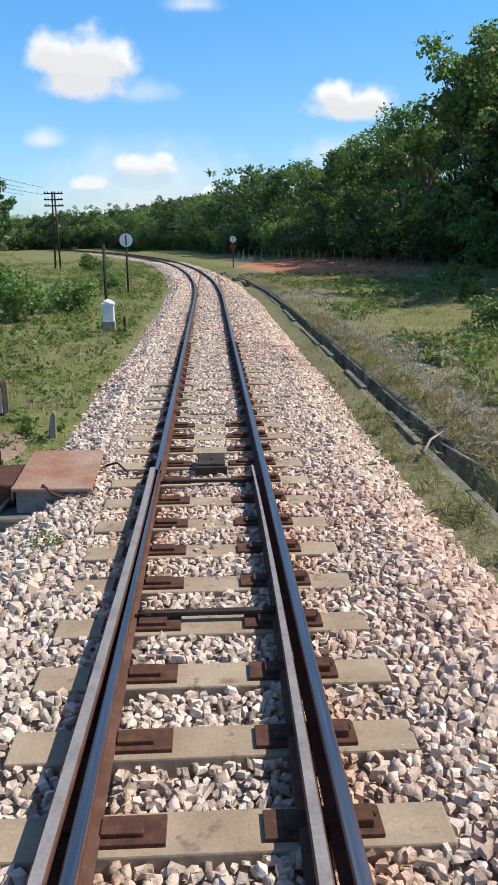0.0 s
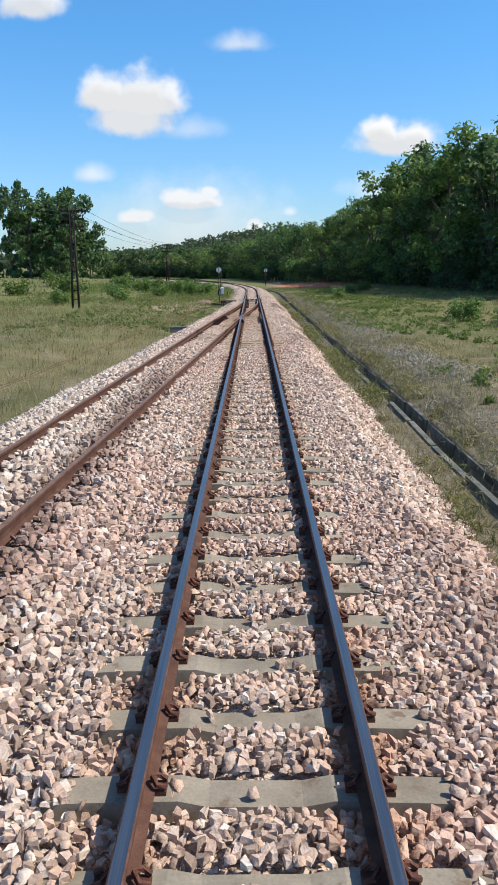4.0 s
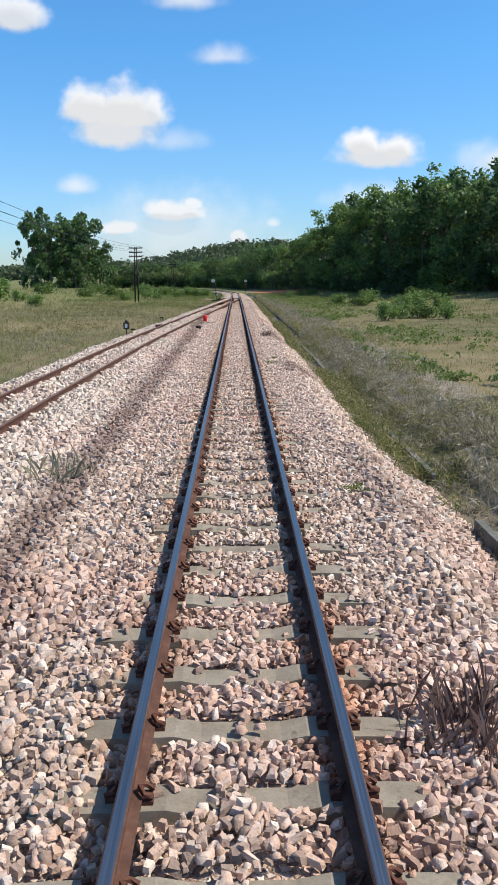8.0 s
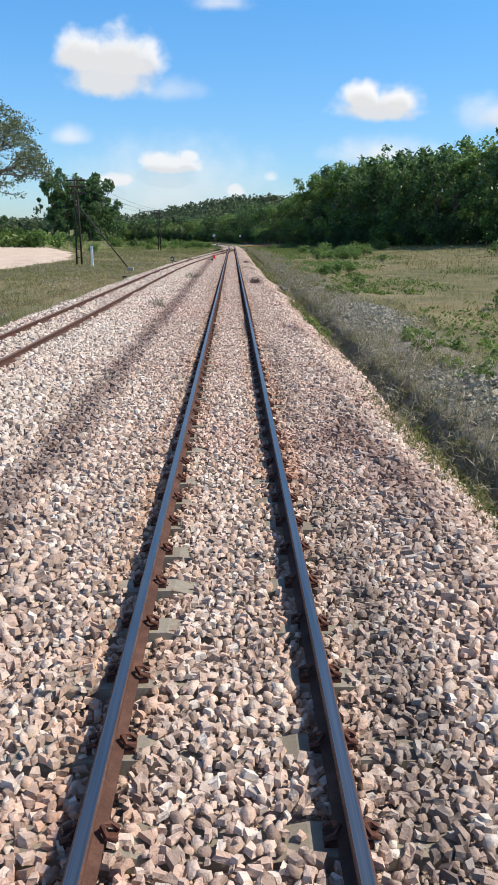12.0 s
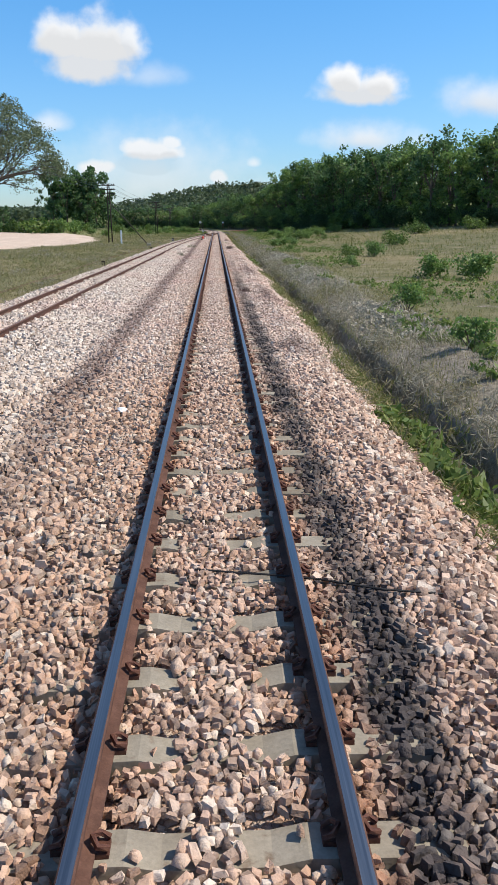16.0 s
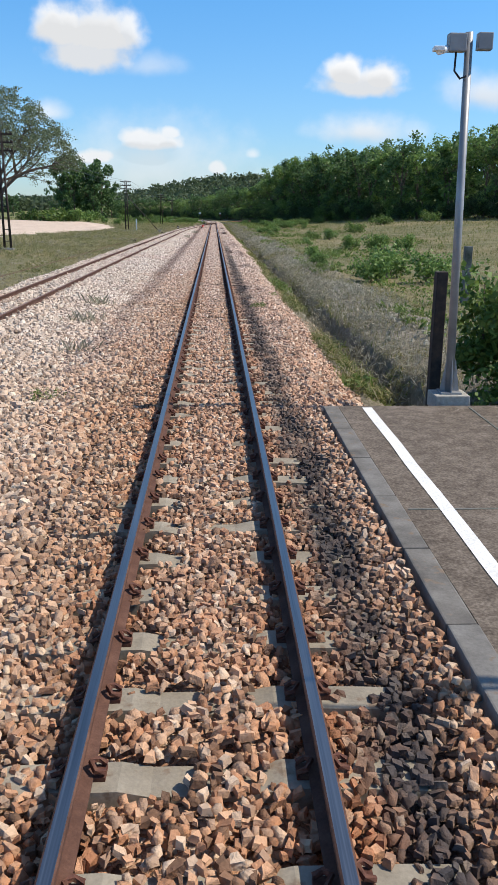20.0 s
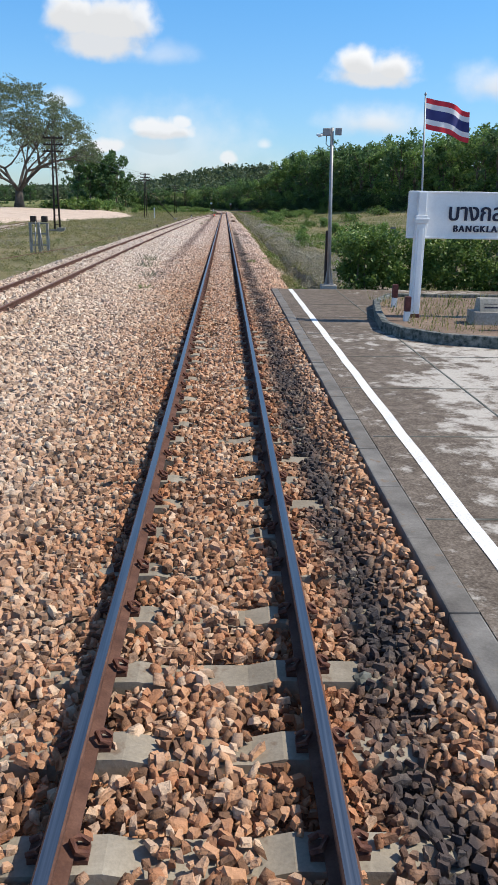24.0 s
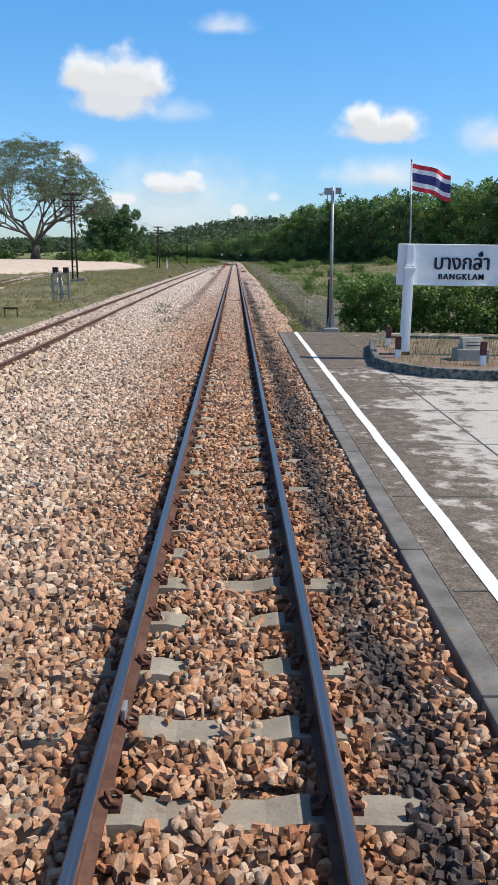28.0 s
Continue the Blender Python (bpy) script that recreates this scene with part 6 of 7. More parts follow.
# tangled dry stalks in and beyond the ditch
g = np.random.default_rng(101)
n = 11000
x, y = 4.0 + g.normal(0, 0.8, n), 26 + 165 * g.random(n) ** 1.3
keep = (wave(x, y, 1.9, 7.0) + 0.6 * g.normal(0, 1, n) > 0.0) & (x > 2.3) & ~((x > 2.75) & (x < 3.3) & (y > 147))
x, y = x[keep], y[keep]
n = len(x)
z, a, ln, up = ground_z(x, y), g.uniform(0, 2 * math.pi, n), g.uniform(0.15, 0.55, n), g.uniform(0.05, 0.32, n)
dx, dy, w = np.cos(a), np.sin(a), g.uniform(0.003, 0.007, n)
V = np.stack([np.stack([x, y, z], -1), np.stack([x + dx * ln * 0.45 - dy * w, y + dy * ln * 0.45 + dx * w, z + up], -1), np.stack([x + dx * ln, y + dy * ln, z + up * 0.75], -1), np.stack([x + dx * ln * 0.45 + dy * w, y + dy * ln * 0.45 - dx * w, z + up], -1)], 1).reshape(-1, 3)
thing("dry_brush", "tangled grey-brown dry stalks along the ditch", "brush", kind="stuff", data=raw_mesh("dry_brush", V, np.arange(len(V)).reshape(-1, 4), ["dry_weed"]))

# grey broken stone thrown up on the bank beyond the drain
g = np.random.default_rng(98)
n = 26000
x, y = 4.6 + g.normal(0, 0.65, n), g.uniform(27, 224, n)
keep = (wave(x, y, 2.6, 3.0) + 0.25 * g.normal(0, 1, n) > np.where(y > 95, 0.42, 0.18)) & (x > 3.5)
x, y = x[keep], y[keep]
n = len(x)
s = g.uniform(0.04, 0.115, n) * np.where(y > 140, 0.6, 1.0)
base = np.array([(-1, -0.9, -0.9), (1, -1, -0.9), (0.9, 1, -0.9), (-1, 1, -0.9), (-0.7, -0.5, 0.6), (0.7, -0.7, 0.6), (0.1, 0.8, 0.6)])
P = (base[None] * 0.5 + g.normal(0, 0.13, (n, 7, 3))) * s[:, None, None]
P += np.stack([x, y, ground_z(x, y) + 0.035], -1)[:, None, :]
F = np.array([(4, 5, 6), (0, 1, 4), (1, 5, 4), (1, 2, 5), (2, 6, 5), (2, 3, 6), (3, 4, 6), (3, 0, 4)])
thing("rubble_bank", "grey broken stones thrown up along the drain", "rubble", kind="stuff", data=raw_mesh("rubble_bank", P.reshape(-1, 3), (np.arange(n)[:, None, None] * 7 + F[None]).reshape(-1, 3), ["rubble"]))

# pale sand lot on the left
ly = np.linspace(52, 206, 60)
lx = np.concatenate([[0.0], np.linspace(0.02, 1, 16)])
V = []
for y in ly:
    x1 = float(lot_edge(y)) + 0.7 * math.sin(y * 0.7) + 0.4 * math.sin(y * 1.9)
    x0 = -120.0
    for q in lx:
        x = x1 + (x0 - x1) * q
        V.append((x, y, float(ground_z(x, y)) + (0.17 if q > 0 else -0.08)))
n = len(lx)
i = (np.arange(59)[:, None] * n + np.arange(n - 1)[None]).ravel()
thing("sand_lot", "bare lot of pale pinkish sand", "bare ground", kind="structure", data=raw_mesh("sand_lot", V, np.stack([i, i + n, i + n + 1, i + 1], -1), ["sand"], smooth=True))
# ---- telegraph poles ----


def telegraph_pole(x, y, h, turn=0, footing=True, arms=3):
    zg = float(ground_z(x, y))
    p = thing("telegraph_pole", "dark iron telegraph pole of two old rails with crossarms", "telegraph pole", (x, y, zg), turn, "telegraph poles")
    for sx in (-1, 1):
        part("upright", Shape().tube([(sx * 0.22, 0, -0.2), (sx * 0.10, 0, h)], [0.085, 0.07], 6).mesh("upright", "iron"), p)
    for q in range(7):
        z = 0.55 + q * (h - 2.2) / 7
        w = 0.22 - 0.12 * z / h
        part("rung", Shape().box(-w, w, -0.02, 0.02, z, z + 0.05, 0.005).mesh("rung", "iron"), p)
    for q in range(arms):
        z = h - 0.22 - 0.5 * q
        arm = part("crossarm", Shape().box(-0.80, 0.80, -0.06, 0.06, z, z + 0.11, 0.008).mesh("crossarm", "iron"), p)
        for ix in (-0.7, -0.45, 0.45, 0.7):
            part("insulator", Shape().lathe([(0.015, 0), (0.045, 0.03), (0.045, 0.09), (0.02, 0.13)], (ix, 0, z + 0.09), 8).mesh("insulator", "iron"), arm)
    if footing:
        part("footing", Shape().box(-0.42, 0.42, -0.22, 0.22, -0.25, 0.14, 0.02).mesh("footing", "concrete"), p, "pale concrete footing")
    return p


POLES = [(-13.65, 69.7, 7.4), (-13.0, 139.0, 7.0), (-11.9, 204.0, 6.5), (-13.0, 274.5, 6.4)]
for x, y, h in POLES:
    telegraph_pole(x, y, h, footing=y < 100)
stay = thing("stay_rod", "dark iron stay rod slanting from the pole into a concrete footing", "stay", (-7.6, 130.4, float(ground_z(-7.6, 130.4))))
part("rod", Shape().tube([(0, 0, 0.0), (-5.2, 8.4, 4.9)], 0.05, 6).mesh("rod", "iron"), stay)
part("footing", Shape().box(-0.24, 0.24, -0.2, 0.2, -0.15, 0.24, 0.03).mesh("footing", "concrete"), stay, "pale concrete footing")
for ix in (-0.7, 0.7):
    for q in range(2):
        pts = []
        for (x0, y0, h0), (x1, y1, h1) in zip(POLES, POLES[1:]):
            for t in np.linspace(0, 1, 9)[:-1]:
                pts.append((x0 + (x1 - x0) * t + ix, y0 + (y1 - y0) * t, h0 + (h1 - h0) * t - 0.35 - 0.5 * q - 2.2 * t * (1 - t)))
        thing("telegraph_wire", "thin dark telegraph wire", "wire", group="telegraph wires", data=Shape().tube(pts, 0.012, 4).mesh("telegraph_wire", "black"))
white_post = thing("boundary_post", "white painted concrete post in the grass", "post", (-11.2, 134.9, -0.45), data=Shape().box(-0.09, 0.09, -0.09, 0.09, 0, 1.75, 0.015).mesh("boundary_post", "white"))

# ---- points lever frame by the siding ----
fr = thing("lever_frame", "weathered grey steel frame with point levers on a slab", "lever frame", (-9.15, 42.9, -0.42))
part("slab", Shape().box(-0.75, 0.85, -0.45, 0.45, -0.15, 0.08, 0.02).mesh("slab", "concrete"), fr, "small concrete slab")
for sx in (-0.42, 0.0, 0.42):
    part("upright", Shape().box(sx - 0.06, sx + 0.06, -0.1, 0.1, 0.08, 1.55, 0.01).mesh("upright", "old_grey"), fr)
for z in (0.45, 1.0, 1.5):
    part("cross_rail", Shape().box(-0.5, 0.5, -0.04, 0.04, z, z + 0.07, 0.008).mesh("cross_rail", "old_grey"), fr)
for sx, lean in ((-0.22, 0.10), (0.2, -0.12)):
    part("lever", Shape().tube([(sx, -0.16, 0.1), (sx + lean, -0.2, 1.35)], 0.03, 6).tube([(sx + lean, -0.2, 1.35), (sx + lean * 1.2, -0.2, 1.62)], 0.02, 6).mesh("lever", "galv"), fr, "pale worn lever")
for sx in (-0.25, 0.3):
    part("cap_box", Shape().box(sx - 0.14, sx + 0.14, -0.12, 0.12, 1.6, 1.88, 0.02).mesh("cap_box", "iron"), fr, "dark box on top")
part("bracket", Shape().box(0.5, 1.25, -0.05, 0.05, 1.18, 1.26, 0.01).box(0.9, 1.3, -0.12, 0.12, 1.24, 1.34, 0.01).mesh("bracket", "old_grey"), fr, "pale side bracket")


def wire_stand(x, y, w=0.5, h=0.32):
    z = float(ground_z(x, y))
    b = thing("wire_stand", "low dark iron stand for signal wires", "wire stand", (x, y, max(z, float(bed_z(x, y)))), 0, "signal wire stands")
    for sx in (-w / 2, w / 2):
        part("leg", Shape().box(sx - 0.02, sx + 0.02, -0.02, 0.02, -0.1, h, 0.004).mesh("leg", "iron"), b)
    part("roller_bar", Shape().box(-w / 2 - 0.05, w / 2 + 0.05, -0.05, 0.05, h, h + 0.07, 0.008).mesh("roller_bar", "iron"), b)


for x, y in ((-9.0, 32.6), (-7.0, 88), (-6.4, 118), (-5.6, 150.5), (-5.2, 163)):
    wire_stand(x, y, 0.5 if y < 60 else 0.14, 0.32 if y < 60 else 0.2)
for off in (0.0, 0.12):
    pts = [(-9.0 - off, 24, -0.12)] + [(x - off, y, -0.06 - 0.02 * (q % 2)) for q, (x, y) in enumerate(((-9.0, 32.6), (-7.8, 43), (-7.4, 54), (-7.2, 70), (-7.0, 88), (-6.4, 118), (-5.6, 150.5), (-5.2, 163), (-3.4, 190), (-2.4, 211)))]
    thing("signal_wire", "thin rusty signal wire along the siding", "wire", group="signal wires", data=Shape().tube(pts, 0.008, 4).mesh("signal_wire", "rust"))

# second siding in the grass
s2 = thing("loop_track", "old rusty track sunk in the grass beside the sand", "railway track", kind="structure")
yy = np.arange(30, 120, 3.0)
lx2 = np.interp(yy, [30, 54, 65, 87, 120], [-15.3, -17.4, -18.8, -21.2, -24.5])
for off in (-HALF, HALF):
    ob = part("rail", rail_mesh("rail", lx2 + off, yy, "dull_head", drop=0.16), s2, "rusty old rail")
cols = np.linspace(-1.2, 1.2, 7)
X, Y = np.meshgrid(cols, yy)
V = np.stack([X + np.interp(Y, yy, lx2), Y, np.interp(Y, yy, ground_z(lx2, yy)) + 0.05 - 0.05 * np.abs(X)], -1).reshape(-1, 3)
i = (np.arange(len(yy) - 1)[:, None] * 7 + np.arange(6)[None]).ravel()
part("stone_bed", raw_mesh("stone_bed", V, np.stack([i, i + 1, i + 8, i + 7], -1), ["bed"], smooth=True), s2, "pale stone bed")

# ---- things along the siding ----
barrel = thing("red_marker", "bright red painted fouling marker post standing on the ballast", "marker post", (-1.79, 153.4, float(bed_z(-1.79, 153.4))))
part("body", Shape().lathe([(0.11, -0.06), (0.11, 0.34), (0.095, 0.39), (0.05, 0.41)], (0, 0, 0), 18).mesh("body", "barrel_red"), barrel)
part("foot", Shape().lathe([(0.14, -0.08), (0.15, 0.0), (0.115, 0.035)], (0, 0, 0), 14).mesh("foot", "sand"), barrel, "splash of sandy concrete at its foot")
lan = thing("points_indicator", "black points indicator lantern with a white face beside the siding", "points indicator", (-5.84, 149.6, float(ground_z(-5.84, 149.6))))
part("post", Shape().tube([(0, 0, -0.1), (0, 0, 0.3)], 0.03, 8).mesh("post", "iron"), lan)
part("lantern", Shape().box(-0.15, 0.15, -0.13, 0.13, 0.3, 0.66, 0.02).lathe([(0.05, 0.66), (0.09, 0.70), (0.03, 0.78)], (0, 0, 0), 10).mesh("lantern", "iron"), lan, "boxy dark lantern")
part("face", Shape().box(-0.07, 0.07, -0.145, -0.128, 0.38, 0.58, 0.006).mesh("face", "white"), lan, "white face plate")
g = np.random.default_rng(151)
pts = [(0.55 * math.cos(q * 0.9) * (1 + 0.2 * g.normal()), 0.4 * math.sin(q * 0.9) * (1 + 0.2 * g.normal()), 0.05 + 0.05 * g.random()) for q in range(24)]
thing("cable_heap", "tangled heap of black cable on the stones", "cable", (-5.2, 150.0, float(ground_z(-5.2, 150.0))), data=Shape().tube(pts, 0.022, 5).mesh("cable_heap", "black"))
jbox = thing("rail_box", "small rusty iron box beside the siding rail", "box", (-4.0, 148.3, -0.17), data=Shape().box(-0.16, 0.16, -0.2, 0.2, -0.02, 0.14, 0.015).box(-0.18, 0.18, -0.22, 0.22, 0.14, 0.17, 0.01).mesh("rail_box", "rust"))

sig = thing("ground_signal", "small dark iron ground disc on a short leg", "ground signal", (-1.85, 146.9, float(bed_z(-1.85, 146.9))))
part("leg", Shape().tube([(0.03, 0, -0.08), (0.03, 0, 0.11)], 0.022, 6).box(-0.05, 0.09, -0.04, 0.04, -0.03, 0.02, 0.006).mesh("leg", "iron"), sig)
part("drum", Shape().tube([(-0.14, 0.02, 0.16), (0.10, -0.02, 0.145)], [0.05, 0.075], 12).box(-0.16, 0.12, -0.02, 0.02, 0.19, 0.225, 0.006).mesh("drum", "iron"), sig, "tapered drum lying on its side")

ptm = thing("points_machine", "rusty trackside points machine under a bent sheet cover", "points machine", (-1.56, 211.85, -0.36))
part("cover", Shape().box(-0.40, 0.37, -0.64, 0.62, 0.235, 0.275, 0.012, m=pose(0, 0, 0, 2.2, 1.5, 2)).box(-0.385, -0.372, -0.62, 0.60, 0.12, 0.25).mesh("cover", "rusty_sheet"), ptm, "bent sheet cover, rusty brown and grey")
part("casing", Shape().box(-0.36, 0.345, -0.57, 0.57, -0.06, 0.235, 0.015).mesh("casing", "old_grey"), ptm, "grey casing")
part("side_box", Shape().box(-0.85, -0.42, -0.40, 0.35, 0.0, 0.22, 0.02).mesh("side_box", "rust_red"), ptm, "rusty brown side box")
part("base_slab", Shape().box(-1.0, 0.42, -0.74, 0.70, -0.20, -0.02, 0.03).mesh("base_slab", "moss_concrete"), ptm, "dark damp base slab")
for dy in (-0.16, 0.05):
    part("drive_rod", Shape().tube([(0.34, dy, 0.12), (1.04, dy, 0.20)], 0.022, 8).box(0.62, 0.72, dy - 0.04, dy + 0.04, 0.09, 0.17, 0.008).mesh("drive_rod", "iron"), ptm, "dark iron drive rod")
part("hose", Shape().tube([(-0.08, -0.62, 0.28), (0.02, -0.66, 0.20), (0.16, -0.64, 0.13), (0.42, -0.50, 0.13), (0.6, -0.35, 0.14)], 0.016, 6).mesh("hose", "rust"), ptm, "thin bent pipe")
part("hose", Shape().tube([(0.44, 0.1, 0.25), (0.56, 0.12, 0.28), (0.66, 0.12, 0.18), (0.72, 0.12, 0.1)], 0.014, 6).mesh("hose", "black"), ptm, "black hose")
for q in (0, 1):
    part("conduit", Shape().tube([(-0.42, -0.2 - 0.06 * q, 0.12), (-0.62, -0.75 - 0.1 * q, -0.08)], 0.02, 6).mesh("conduit", "galv"), ptm, "grey conduit running to the ground")
lampb = thing("points_indicator", "black points indicator lantern on a short post", "points indicator", (-2.55, 213.1, -0.4))
part("post", Shape().tube([(0, 0, -0.1), (0, 0, 0.6)], 0.03, 8).mesh("post", "iron"), lampb)
part("lantern", Shape().box(-0.14, 0.14, -0.12, 0.12, 0.62, 1.0, 0.02).lathe([(0.05, 1.0), (0.09, 1.04), (0.09, 1.08), (0.04, 1.13)], (0, 0, 0), 10).mesh("lantern", "iron"), lampb, "boxy lantern")
for dy in (-0.091,):
    part("face", Shape().box(-0.04, 0.13, -0.135, -0.118, 0.66, 0.96, 0.006).mesh("face", "old_grey"), lampb, "pale weathered face plate")
stub = thing("stub_post", "short leaning grey timber stub in the grass", "post", (-2.2, 214.6, -0.45), data=Shape().prism([(-0.05, 0), (0.05, 0), (0.03, 0.33), (0.0, 0.38), (-0.04, 0.30)], -0.04, 0.04, m=pose(0, 0, 0, 90, 6, 0)).mesh("stub_post", "wood"))
beam = thing("concrete_beam", "weathered concrete cable trough lying beside the siding", "trough", (-3.1, 184.4, -0.40), 12, data=Shape().box(-0.45, 0.45, -0.11, 0.11, -0.05, 0.16, 0.015).box(-0.47, 0.47, -0.13, 0.13, 0.16, 0.20, 0.01).mesh("concrete_beam", "moss_concrete"))
mound = thing("spoil_heap", "low heap of pale sandy spoil and broken stone", "spoil heap", (-3.9, 214.2, -0.48))
U, W = np.meshgrid(np.linspace(-1, 1, 22), np.linspace(-1, 1, 22))
R = np.clip(1 - np.hypot(U, W), 0, 1)
zz = 0.34 * R**1.2 + 0.05 * wave(U * 3, W * 3, 0.5, 2.0) * R - 0.1 * (R <= 0)
i = (np.arange(21)[:, None] * 22 + np.arange(21)[None]).ravel()
part("mound", raw_mesh("mound", np.stack([U * 1.5, W * 1.3, zz], -1).reshape(-1, 3), np.stack([i, i + 1, i + 23, i + 22], -1), ["mud"], smooth=True), mound)

g = np.random.default_rng(141)
n = 1500
x, y = -4.6 + g.normal(0, 1.2, n), 209.5 + g.normal(0, 2.6, n)
keep = (bed_z(x, y) < ground_z(x, y)) & (wave(x, y, 1.3, 2.0) > -0.3)
x, y = x[keep], y[keep]
patch = stone_mesh(x, y, ground_z(x, y), g.uniform(0.03, 0.09, len(x)), g, 0.01)
patch.materials.clear()
patch.materials.append(M["rubble"])
thing("rubble_patch", "pale broken stones strewn over bare soil by the points", "rubble", kind="stuff", data=patch)
chan = thing("iron_channel", "dark rusty iron channel lying on the stones", "channel", (-2.72, 209.8, -0.40), 22, data=Shape().box(-0.09, 0.09, -0.75, 0.75, 0, 0.03, 0.005).box(-0.09, -0.075, -0.75, 0.75, 0.0, 0.11, 0.004).box(0.075, 0.09, -0.75, 0.75, 0.0, 0.11, 0.004).mesh("iron_channel", "iron"))
brk = thing("rod_bracket", "short rusty iron post with a dark angled bracket", "bracket", (-2.02, 206.9, -0.42))
part("post", Shape().box(-0.025, 0.025, -0.025, 0.025, -0.1, 0.42, 0.004).mesh("post", "rust_red"), brk)
part("arm", Shape().box(-0.13, 0.0, -0.03, 0.03, 0.22, 0.30, 0.006, m=pose(0, 0, 0, 0, -28, 0)).mesh("arm", "iron"), brk, "dark angled arm")

hut = thing("milestone", "white painted concrete milestone with a grey foot", "milestone", (-2.85, 226.6, -0.42))
part("column", Shape().prism([(-0.155, -0.14), (0.155, -0.14), (0.155, 0.14), (-0.155, 0.14)], 0.36, 0.80).prism([(-0.18, -0.16), (0.18, -0.16), (0.18, 0.16), (-0.18, 0.16)], 0.80, 0.86).mesh("column", "white"), hut)
part("cap", Shape().lathe([(0.21, 0.86), (0.12, 0.93), (0.02, 0.98)], (0, 0, 0), 4).mesh("cap", "white"), hut, "pyramid cap")
part("foot", Shape().box(-0.18, 0.18, -0.16, 0.16, -0.1, 0.36, 0.01).mesh("foot", "old_grey"), hut, "grey painted foot")


def disc_signal(x, y, h, r, name, label, two=False, face="white"):
    p = thing(name, label, "signal", (x, y, float(ground_z(x, y))))
    part("post", Shape().tube([(0, 0, -0.15), (0, 0, h)], 0.045, 8).mesh("post", "iron"), p)
    if r:
        part("disc", Shape().tube([(0, -0.06, h - r), (0, -0.035, h - r)], r, 20).mesh("disc", face), p, "round white disc")
        part("disc_stripe", Shape().box(-0.03, 0.03, -0.068, -0.06, h - 1.8 * r, h - 0.2 * r).mesh("disc_stripe", "black"), p, "dark stripe")
        if two:
            part("disc", Shape().tube([(0, -0.06, h - 3.2 * r), (0, -0.035, h - 3.2 * r)], r, 20).mesh("disc", "maroon"), p, "dark red disc")
    return p


disc_signal(-3.75, 241.5, 2.75, 0.30, "disc_signal", "white round disc on a dark iron post")
disc_signal(-2.98, 227.3, 2.4, 0.0, "old_signal_post", "bare dark iron post leaning slightly")
disc_signal(2.05, 271.0, 2.55, 0.26, "disc_signal", "white and dark red discs on an iron post", True)

# ---- lined drain on the right ----
drain = thing("drain", "narrow concrete drain, mossy and partly silted", "drain", kind="structure")
DY = np.arange(113, 268, 2.0)
g = np.random.default_rng(17)
SLAB = Shape().box(-0.045, 0.045, -0.97, 0.97, -0.5, 0.03, 0.01).mesh("drain_slab", "moss_concrete")
SLAB_L = Shape().box(-0.05, 0.05, -0.97, 0.97, -0.5, 0.03, 0.01).mesh("drain_slab", "moss_concrete")
for y in DY:
    for x, me in ((2.84, SLAB_L), (3.2, SLAB)):
        if g.random() < 0.06 or (y < 147 and (x > 3 or 121 < y < 132 or y > 143)) or (147 < y < 154 and x < 3):
            continue
        part("drain_slab", me, drain, "", pose(x + float(line_x(y)) + g.normal(0, 0.012), y, (-0.505 if y > 147 else -0.555) + g.normal(0, 0.018), g.normal(0, 0.6), g.normal(0, 2.5), math.degrees(max(y - CURVE_Y, 0) / CURVE_R) + g.normal(0, 0.4)))

# fence of rough stakes by the laterite clearing
fence = thing("stake_fence", "rough fence of grey timber stakes by the forest", "fence")
for q in range(44):
    d = q / 43
    x, y = 3.5 + 26 * d, 300 - 46 * d + 1.2 * math.sin(q)
    part("stake", Shape().tube([(x, y, float(ground_z(x, y)) - 0.1), (x + g.normal(0, 0.05), y, float(ground_z(x, y)) + g.uniform(0.8, 1.35))], [0.05, 0.035], 5).mesh("stake", "bark_pale"), fence)

# ---- small things on the ballast ----


def weed(x, y, r, h, n, mat, label, seed, name="weed", on_bed=True):
    g = np.random.default_rng(seed)
    z = float(bed_z(x, y)) if on_bed else float(ground_z(x, y))
    if mat == "creeper":
        cs = [(g.normal(0, r * 0.4), g.normal(0, r * 0.4), h * g.uniform(0.15, 0.8)) for _ in range(n // 6)]
        V, F = leaf_cloud(cs, g.uniform(0.03, 0.07, len(cs)), 9, 0.028, g, 0.8, 0.0)
        return thing(name, label, "weed", (x, y, z), data=raw_mesh(name, V, F, [mat]), kind="stuff")
    V = []
    for _ in range(n // 3):
        a, lean = g.uniform(0, 2 * math.pi), g.uniform(0.1, 1.0)
        hh, w = h * g.uniform(0.4, 1.2), 0.003 + 0.003 * g.random()
        bx_, by_ = g.normal(0, r * 0.4, 2)
        dx, dy = math.cos(a) * r * lean * 0.6, math.sin(a) * r * lean * 0.6
        V += [(bx_ - w * math.sin(a), by_ + w * math.cos(a), 0), (bx_ + w * math.sin(a), by_ - w * math.cos(a), 0), (bx_ + dx * 0.5 + w * math.sin(a), by_ + dy * 0.5 - w * math.cos(a), hh * 0.7), (bx_ + dx, by_ + dy, hh)]
    return thing(name, label, "weed", (x, y, z), data=raw_mesh(name, V, np.arange(len(V)).reshape(-1, 4), [mat]), kind="stuff")


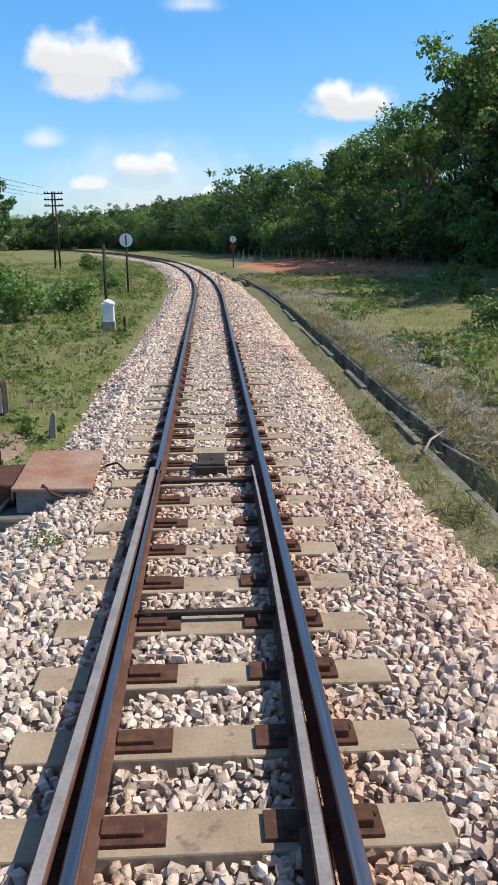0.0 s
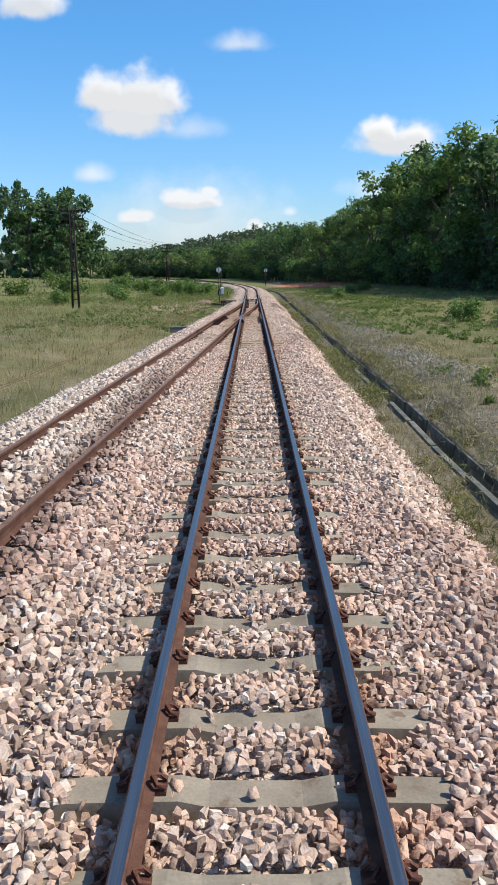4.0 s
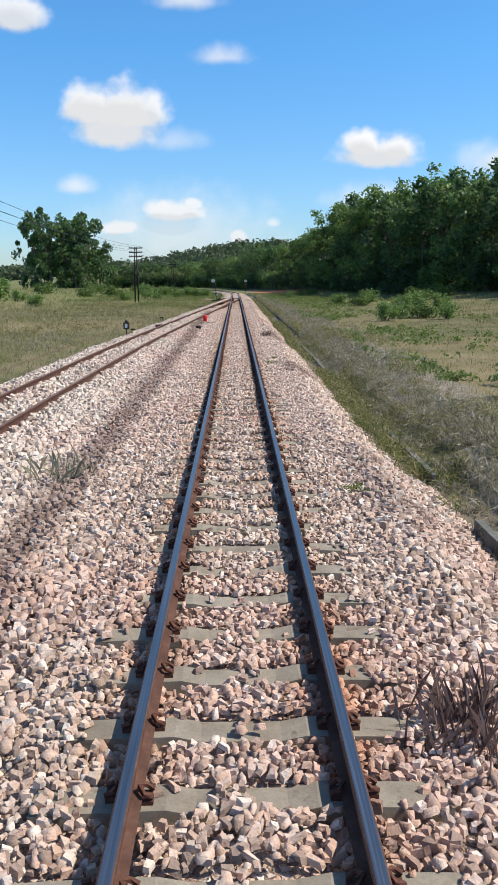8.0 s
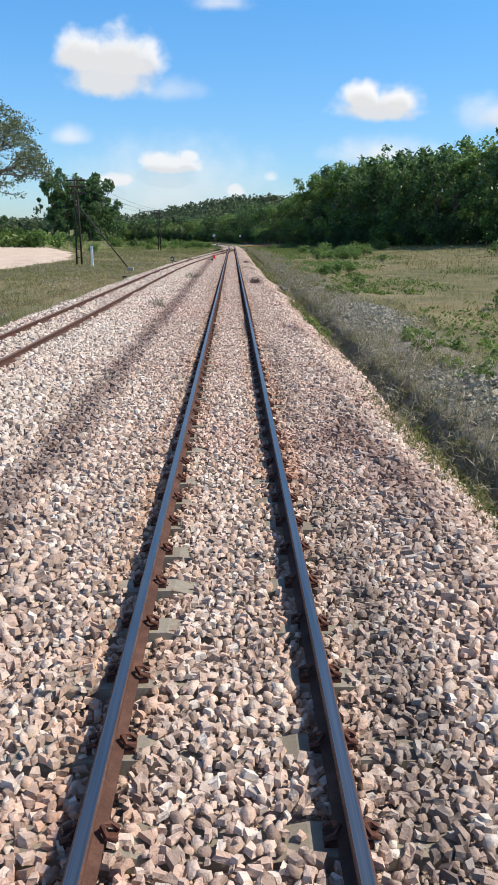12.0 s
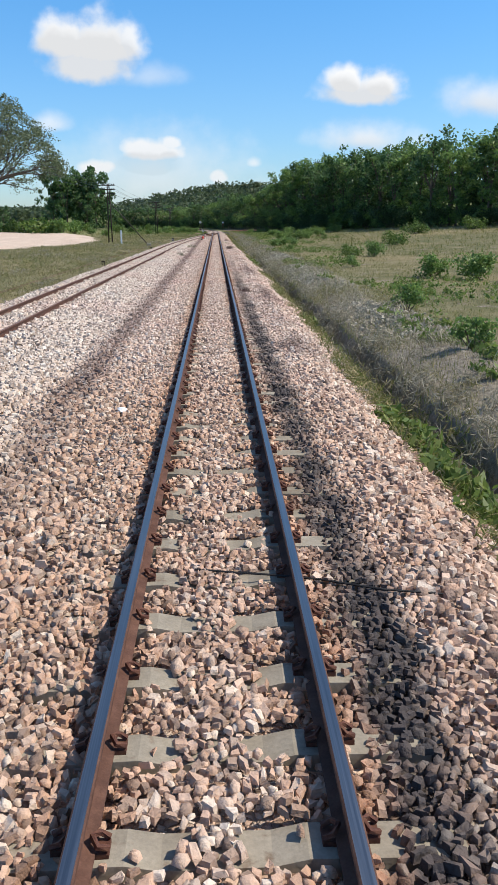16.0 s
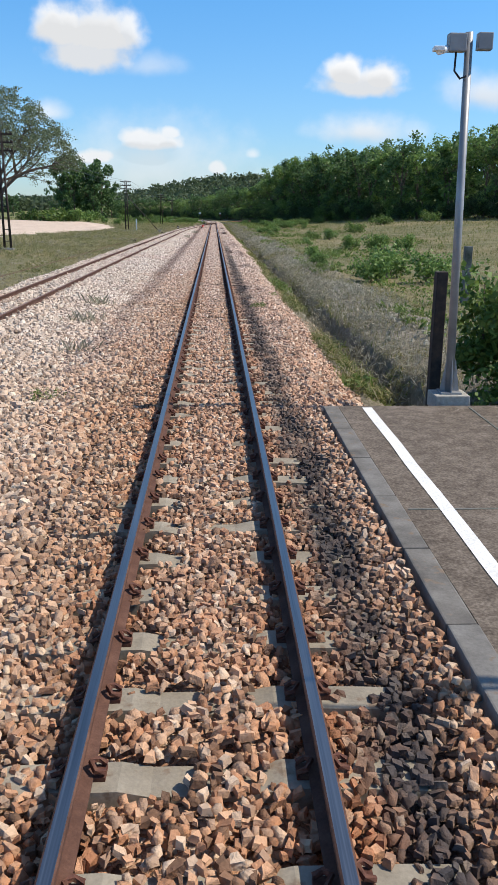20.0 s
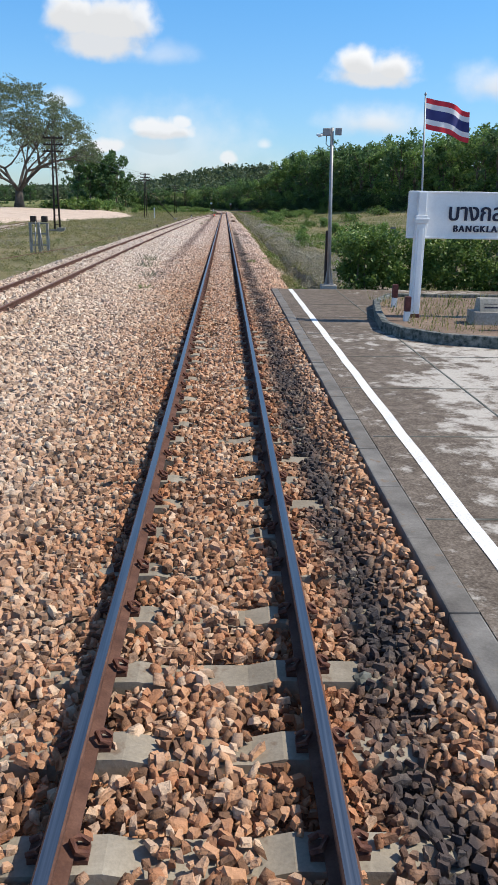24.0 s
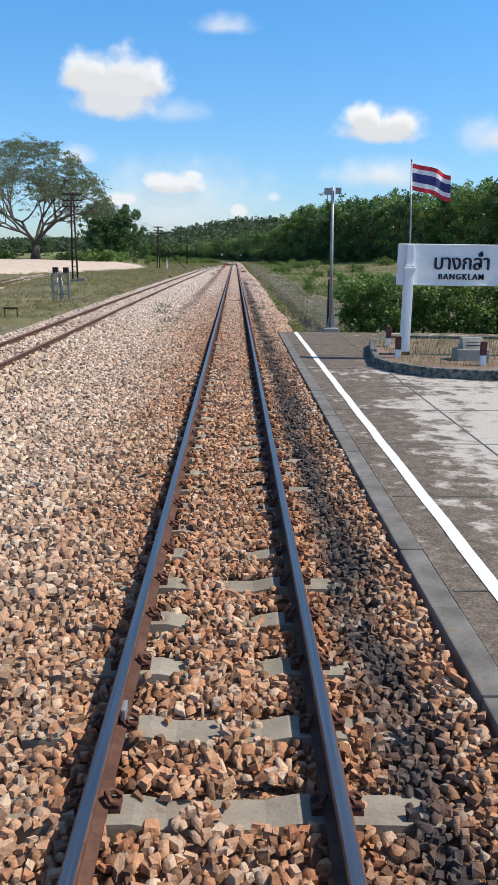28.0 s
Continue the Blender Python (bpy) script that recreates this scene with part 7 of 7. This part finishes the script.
for q, (x, y, r, h, n, mat, lab) in enumerate([
        (1.25, 110.9, 0.34, 0.30, 420, "mauve_weed", "dry purplish weed growing in the ballast"), (1.25, 141.5, 0.3, 0.22, 320, "mauve_weed", "dry purplish weed growing in the ballast"),
        (1.05, 65.3, 0.22, 0.2, 280, "mauve_weed", "dry purplish weed growing in the ballast"), (1.25, 36.0, 0.26, 0.16, 320, "creeper", "small green weed on the ballast shoulder"),
        (1.95, 41.2, 0.2, 0.15, 160, "creeper", "small green weed on the ballast shoulder"), (-2.55, 97.7, 0.4, 0.35, 160, "dry_weed", "grey dry weed between the tracks"),
        (-2.3, 117.0, 0.5, 0.35, 150, "dry_weed", "grey dry weed between the tracks"), 
        (-1.65, 152.2, 0.5, 0.15, 130, "dry_weed", "grey dry weed between the tracks"), (-2.2, 150.4, 0.6, 0.15, 130, "dry_weed", "grey dry weed between the tracks"),
        (-2.5, 29.5, 0.4, 0.25, 170, "dry_weed", "grey dry weed between the tracks"), (-2.9, 33.5, 0.5, 0.3, 170, "dry_weed", "grey dry weed between the tracks"), (-3.1, 37, 0.5, 0.3, 170, "dry_weed", "grey dry weed between the tracks"), (-2.3, 25.6, 0.35, 0.15, 170, "creeper", "small green weed between the tracks"),
        (1.0, 130.1, 0.26, 0.12, 160, "creeper", "small green weed on the ballast shoulder"), (1.33, 115.9, 0.25, 0.12, 160, "creeper", "small green weed on the ballast shoulder"), (1.55, 203.6, 0.2, 0.16, 90, "creeper", "small green weed on the ballast shoulder"), (1.15, 131.7, 0.24, 0.10, 200, "creeper", "small green weed on the ballast shoulder"),
        (-1.5, 203.9, 0.3, 0.2, 130, "creeper", "small green weed beside the points"), (-1.35, 209.9, 0.22, 0.2, 110, "creeper", "small green weed beside the points")]):
    weed(x, y, r, h, n, mat, lab, 200 + q)


def litter(x, y, r, seed, mat="paper", name="litter", label="crumpled white litter on the ballast", cat="litter", flat=0.4):
    g = np.random.default_rng(seed)
    s = Shape()
    bmesh.ops.create_icosphere(s.bm, subdivisions=2, radius=r)
    for v in s.bm.verts:
        v.co = Vector(v.co) * g.uniform(0.6, 1.25)
        v.co.z *= flat
    return thing(name, label, cat, (x, y, float(bed_z(x, y)) + r * 0.3), data=s.mesh(name, mat))


litter(-0.38, 91.35, 0.075, 1)
litter(-0.28, 23.5, 0.05, 2)
litter(-1.25, 47.5, 0.09, 3)
litter(2.35, 86.6, 0.05, 4)
litter(2.0, 30.2, 0.05, 5)
chunk = litter(0.82, 5.45, 0.06, 6, "moss_concrete", "stone", "dark rounded stone lying on a sleeper", "stone", 0.7)
bond = thing("rail_joint_mark", "bright bare metal spot on the rail side", "rail mark", (-0.49, 3.66, -0.05), data=Shape().box(-0.012, 0.016, -0.05, 0.05, -0.045, 0.02, 0.008).mesh("rail_joint_mark", "galv"))
wire = thing("loose_wire", "thin black wire lying across the sleepers", "wire", data=Shape().tube([(-0.15, 42.3, -0.13), (0.1, 42.22, -0.12), (0.35, 42.17, -0.12), (0.7, 42.1, -0.13), (1.1, 41.95, -0.14), (1.5, 41.9, -0.16)], 0.008, 5).mesh("loose_wire", "black"))
for q, (x, y, ln, turn, w) in enumerate(((2.88, 42.2, 1.7, -3, 0.02), (2.85, 40.2, 1.9, 2, 0.022), (2.95, 38.5, 1.2, -6, 0.025))):
    thing("plank", "bleached grey plank lying in the dry weeds", "plank", (x, y, float(ground_z(x, y)) + 0.03), turn, "planks in the ditch", data=Shape().box(-w, w, -ln / 2, ln / 2, 0, 0.03, 0.006, m=pose(0, 0, 0, 2 + q, 5, 0)).mesh("plank", "bark_pale"))
for q, (x, y, turn) in enumerate(((2.98, 213.9, 62), (3.15, 213.2, 100))):
    thing("dry_stick", "thin bleached stick lying across the drain", "stick", (x, y, -0.44), turn, "sticks on the drain", data=Shape().tube([(-0.6, 0, 0), (0, 0.05, 0.03), (0.6, 0, 0.02)], [0.022, 0.02, 0.01], 6).mesh("dry_stick", "bark_pale"))
tee = thing("marker_stub", "small dark iron stub on a flat foot", "marker", (-2.3, 225.6, float(ground_z(-2.3, 225.6))))
part("stem", Shape().box(-0.03, 0.03, -0.03, 0.03, -0.05, 0.5, 0.006).mesh("stem", "iron"), tee)
part("foot", Shape().box(-0.2, 0.2, -0.08, 0.08, -0.05, 0.05, 0.01).mesh("foot", "moss_concrete"), tee)
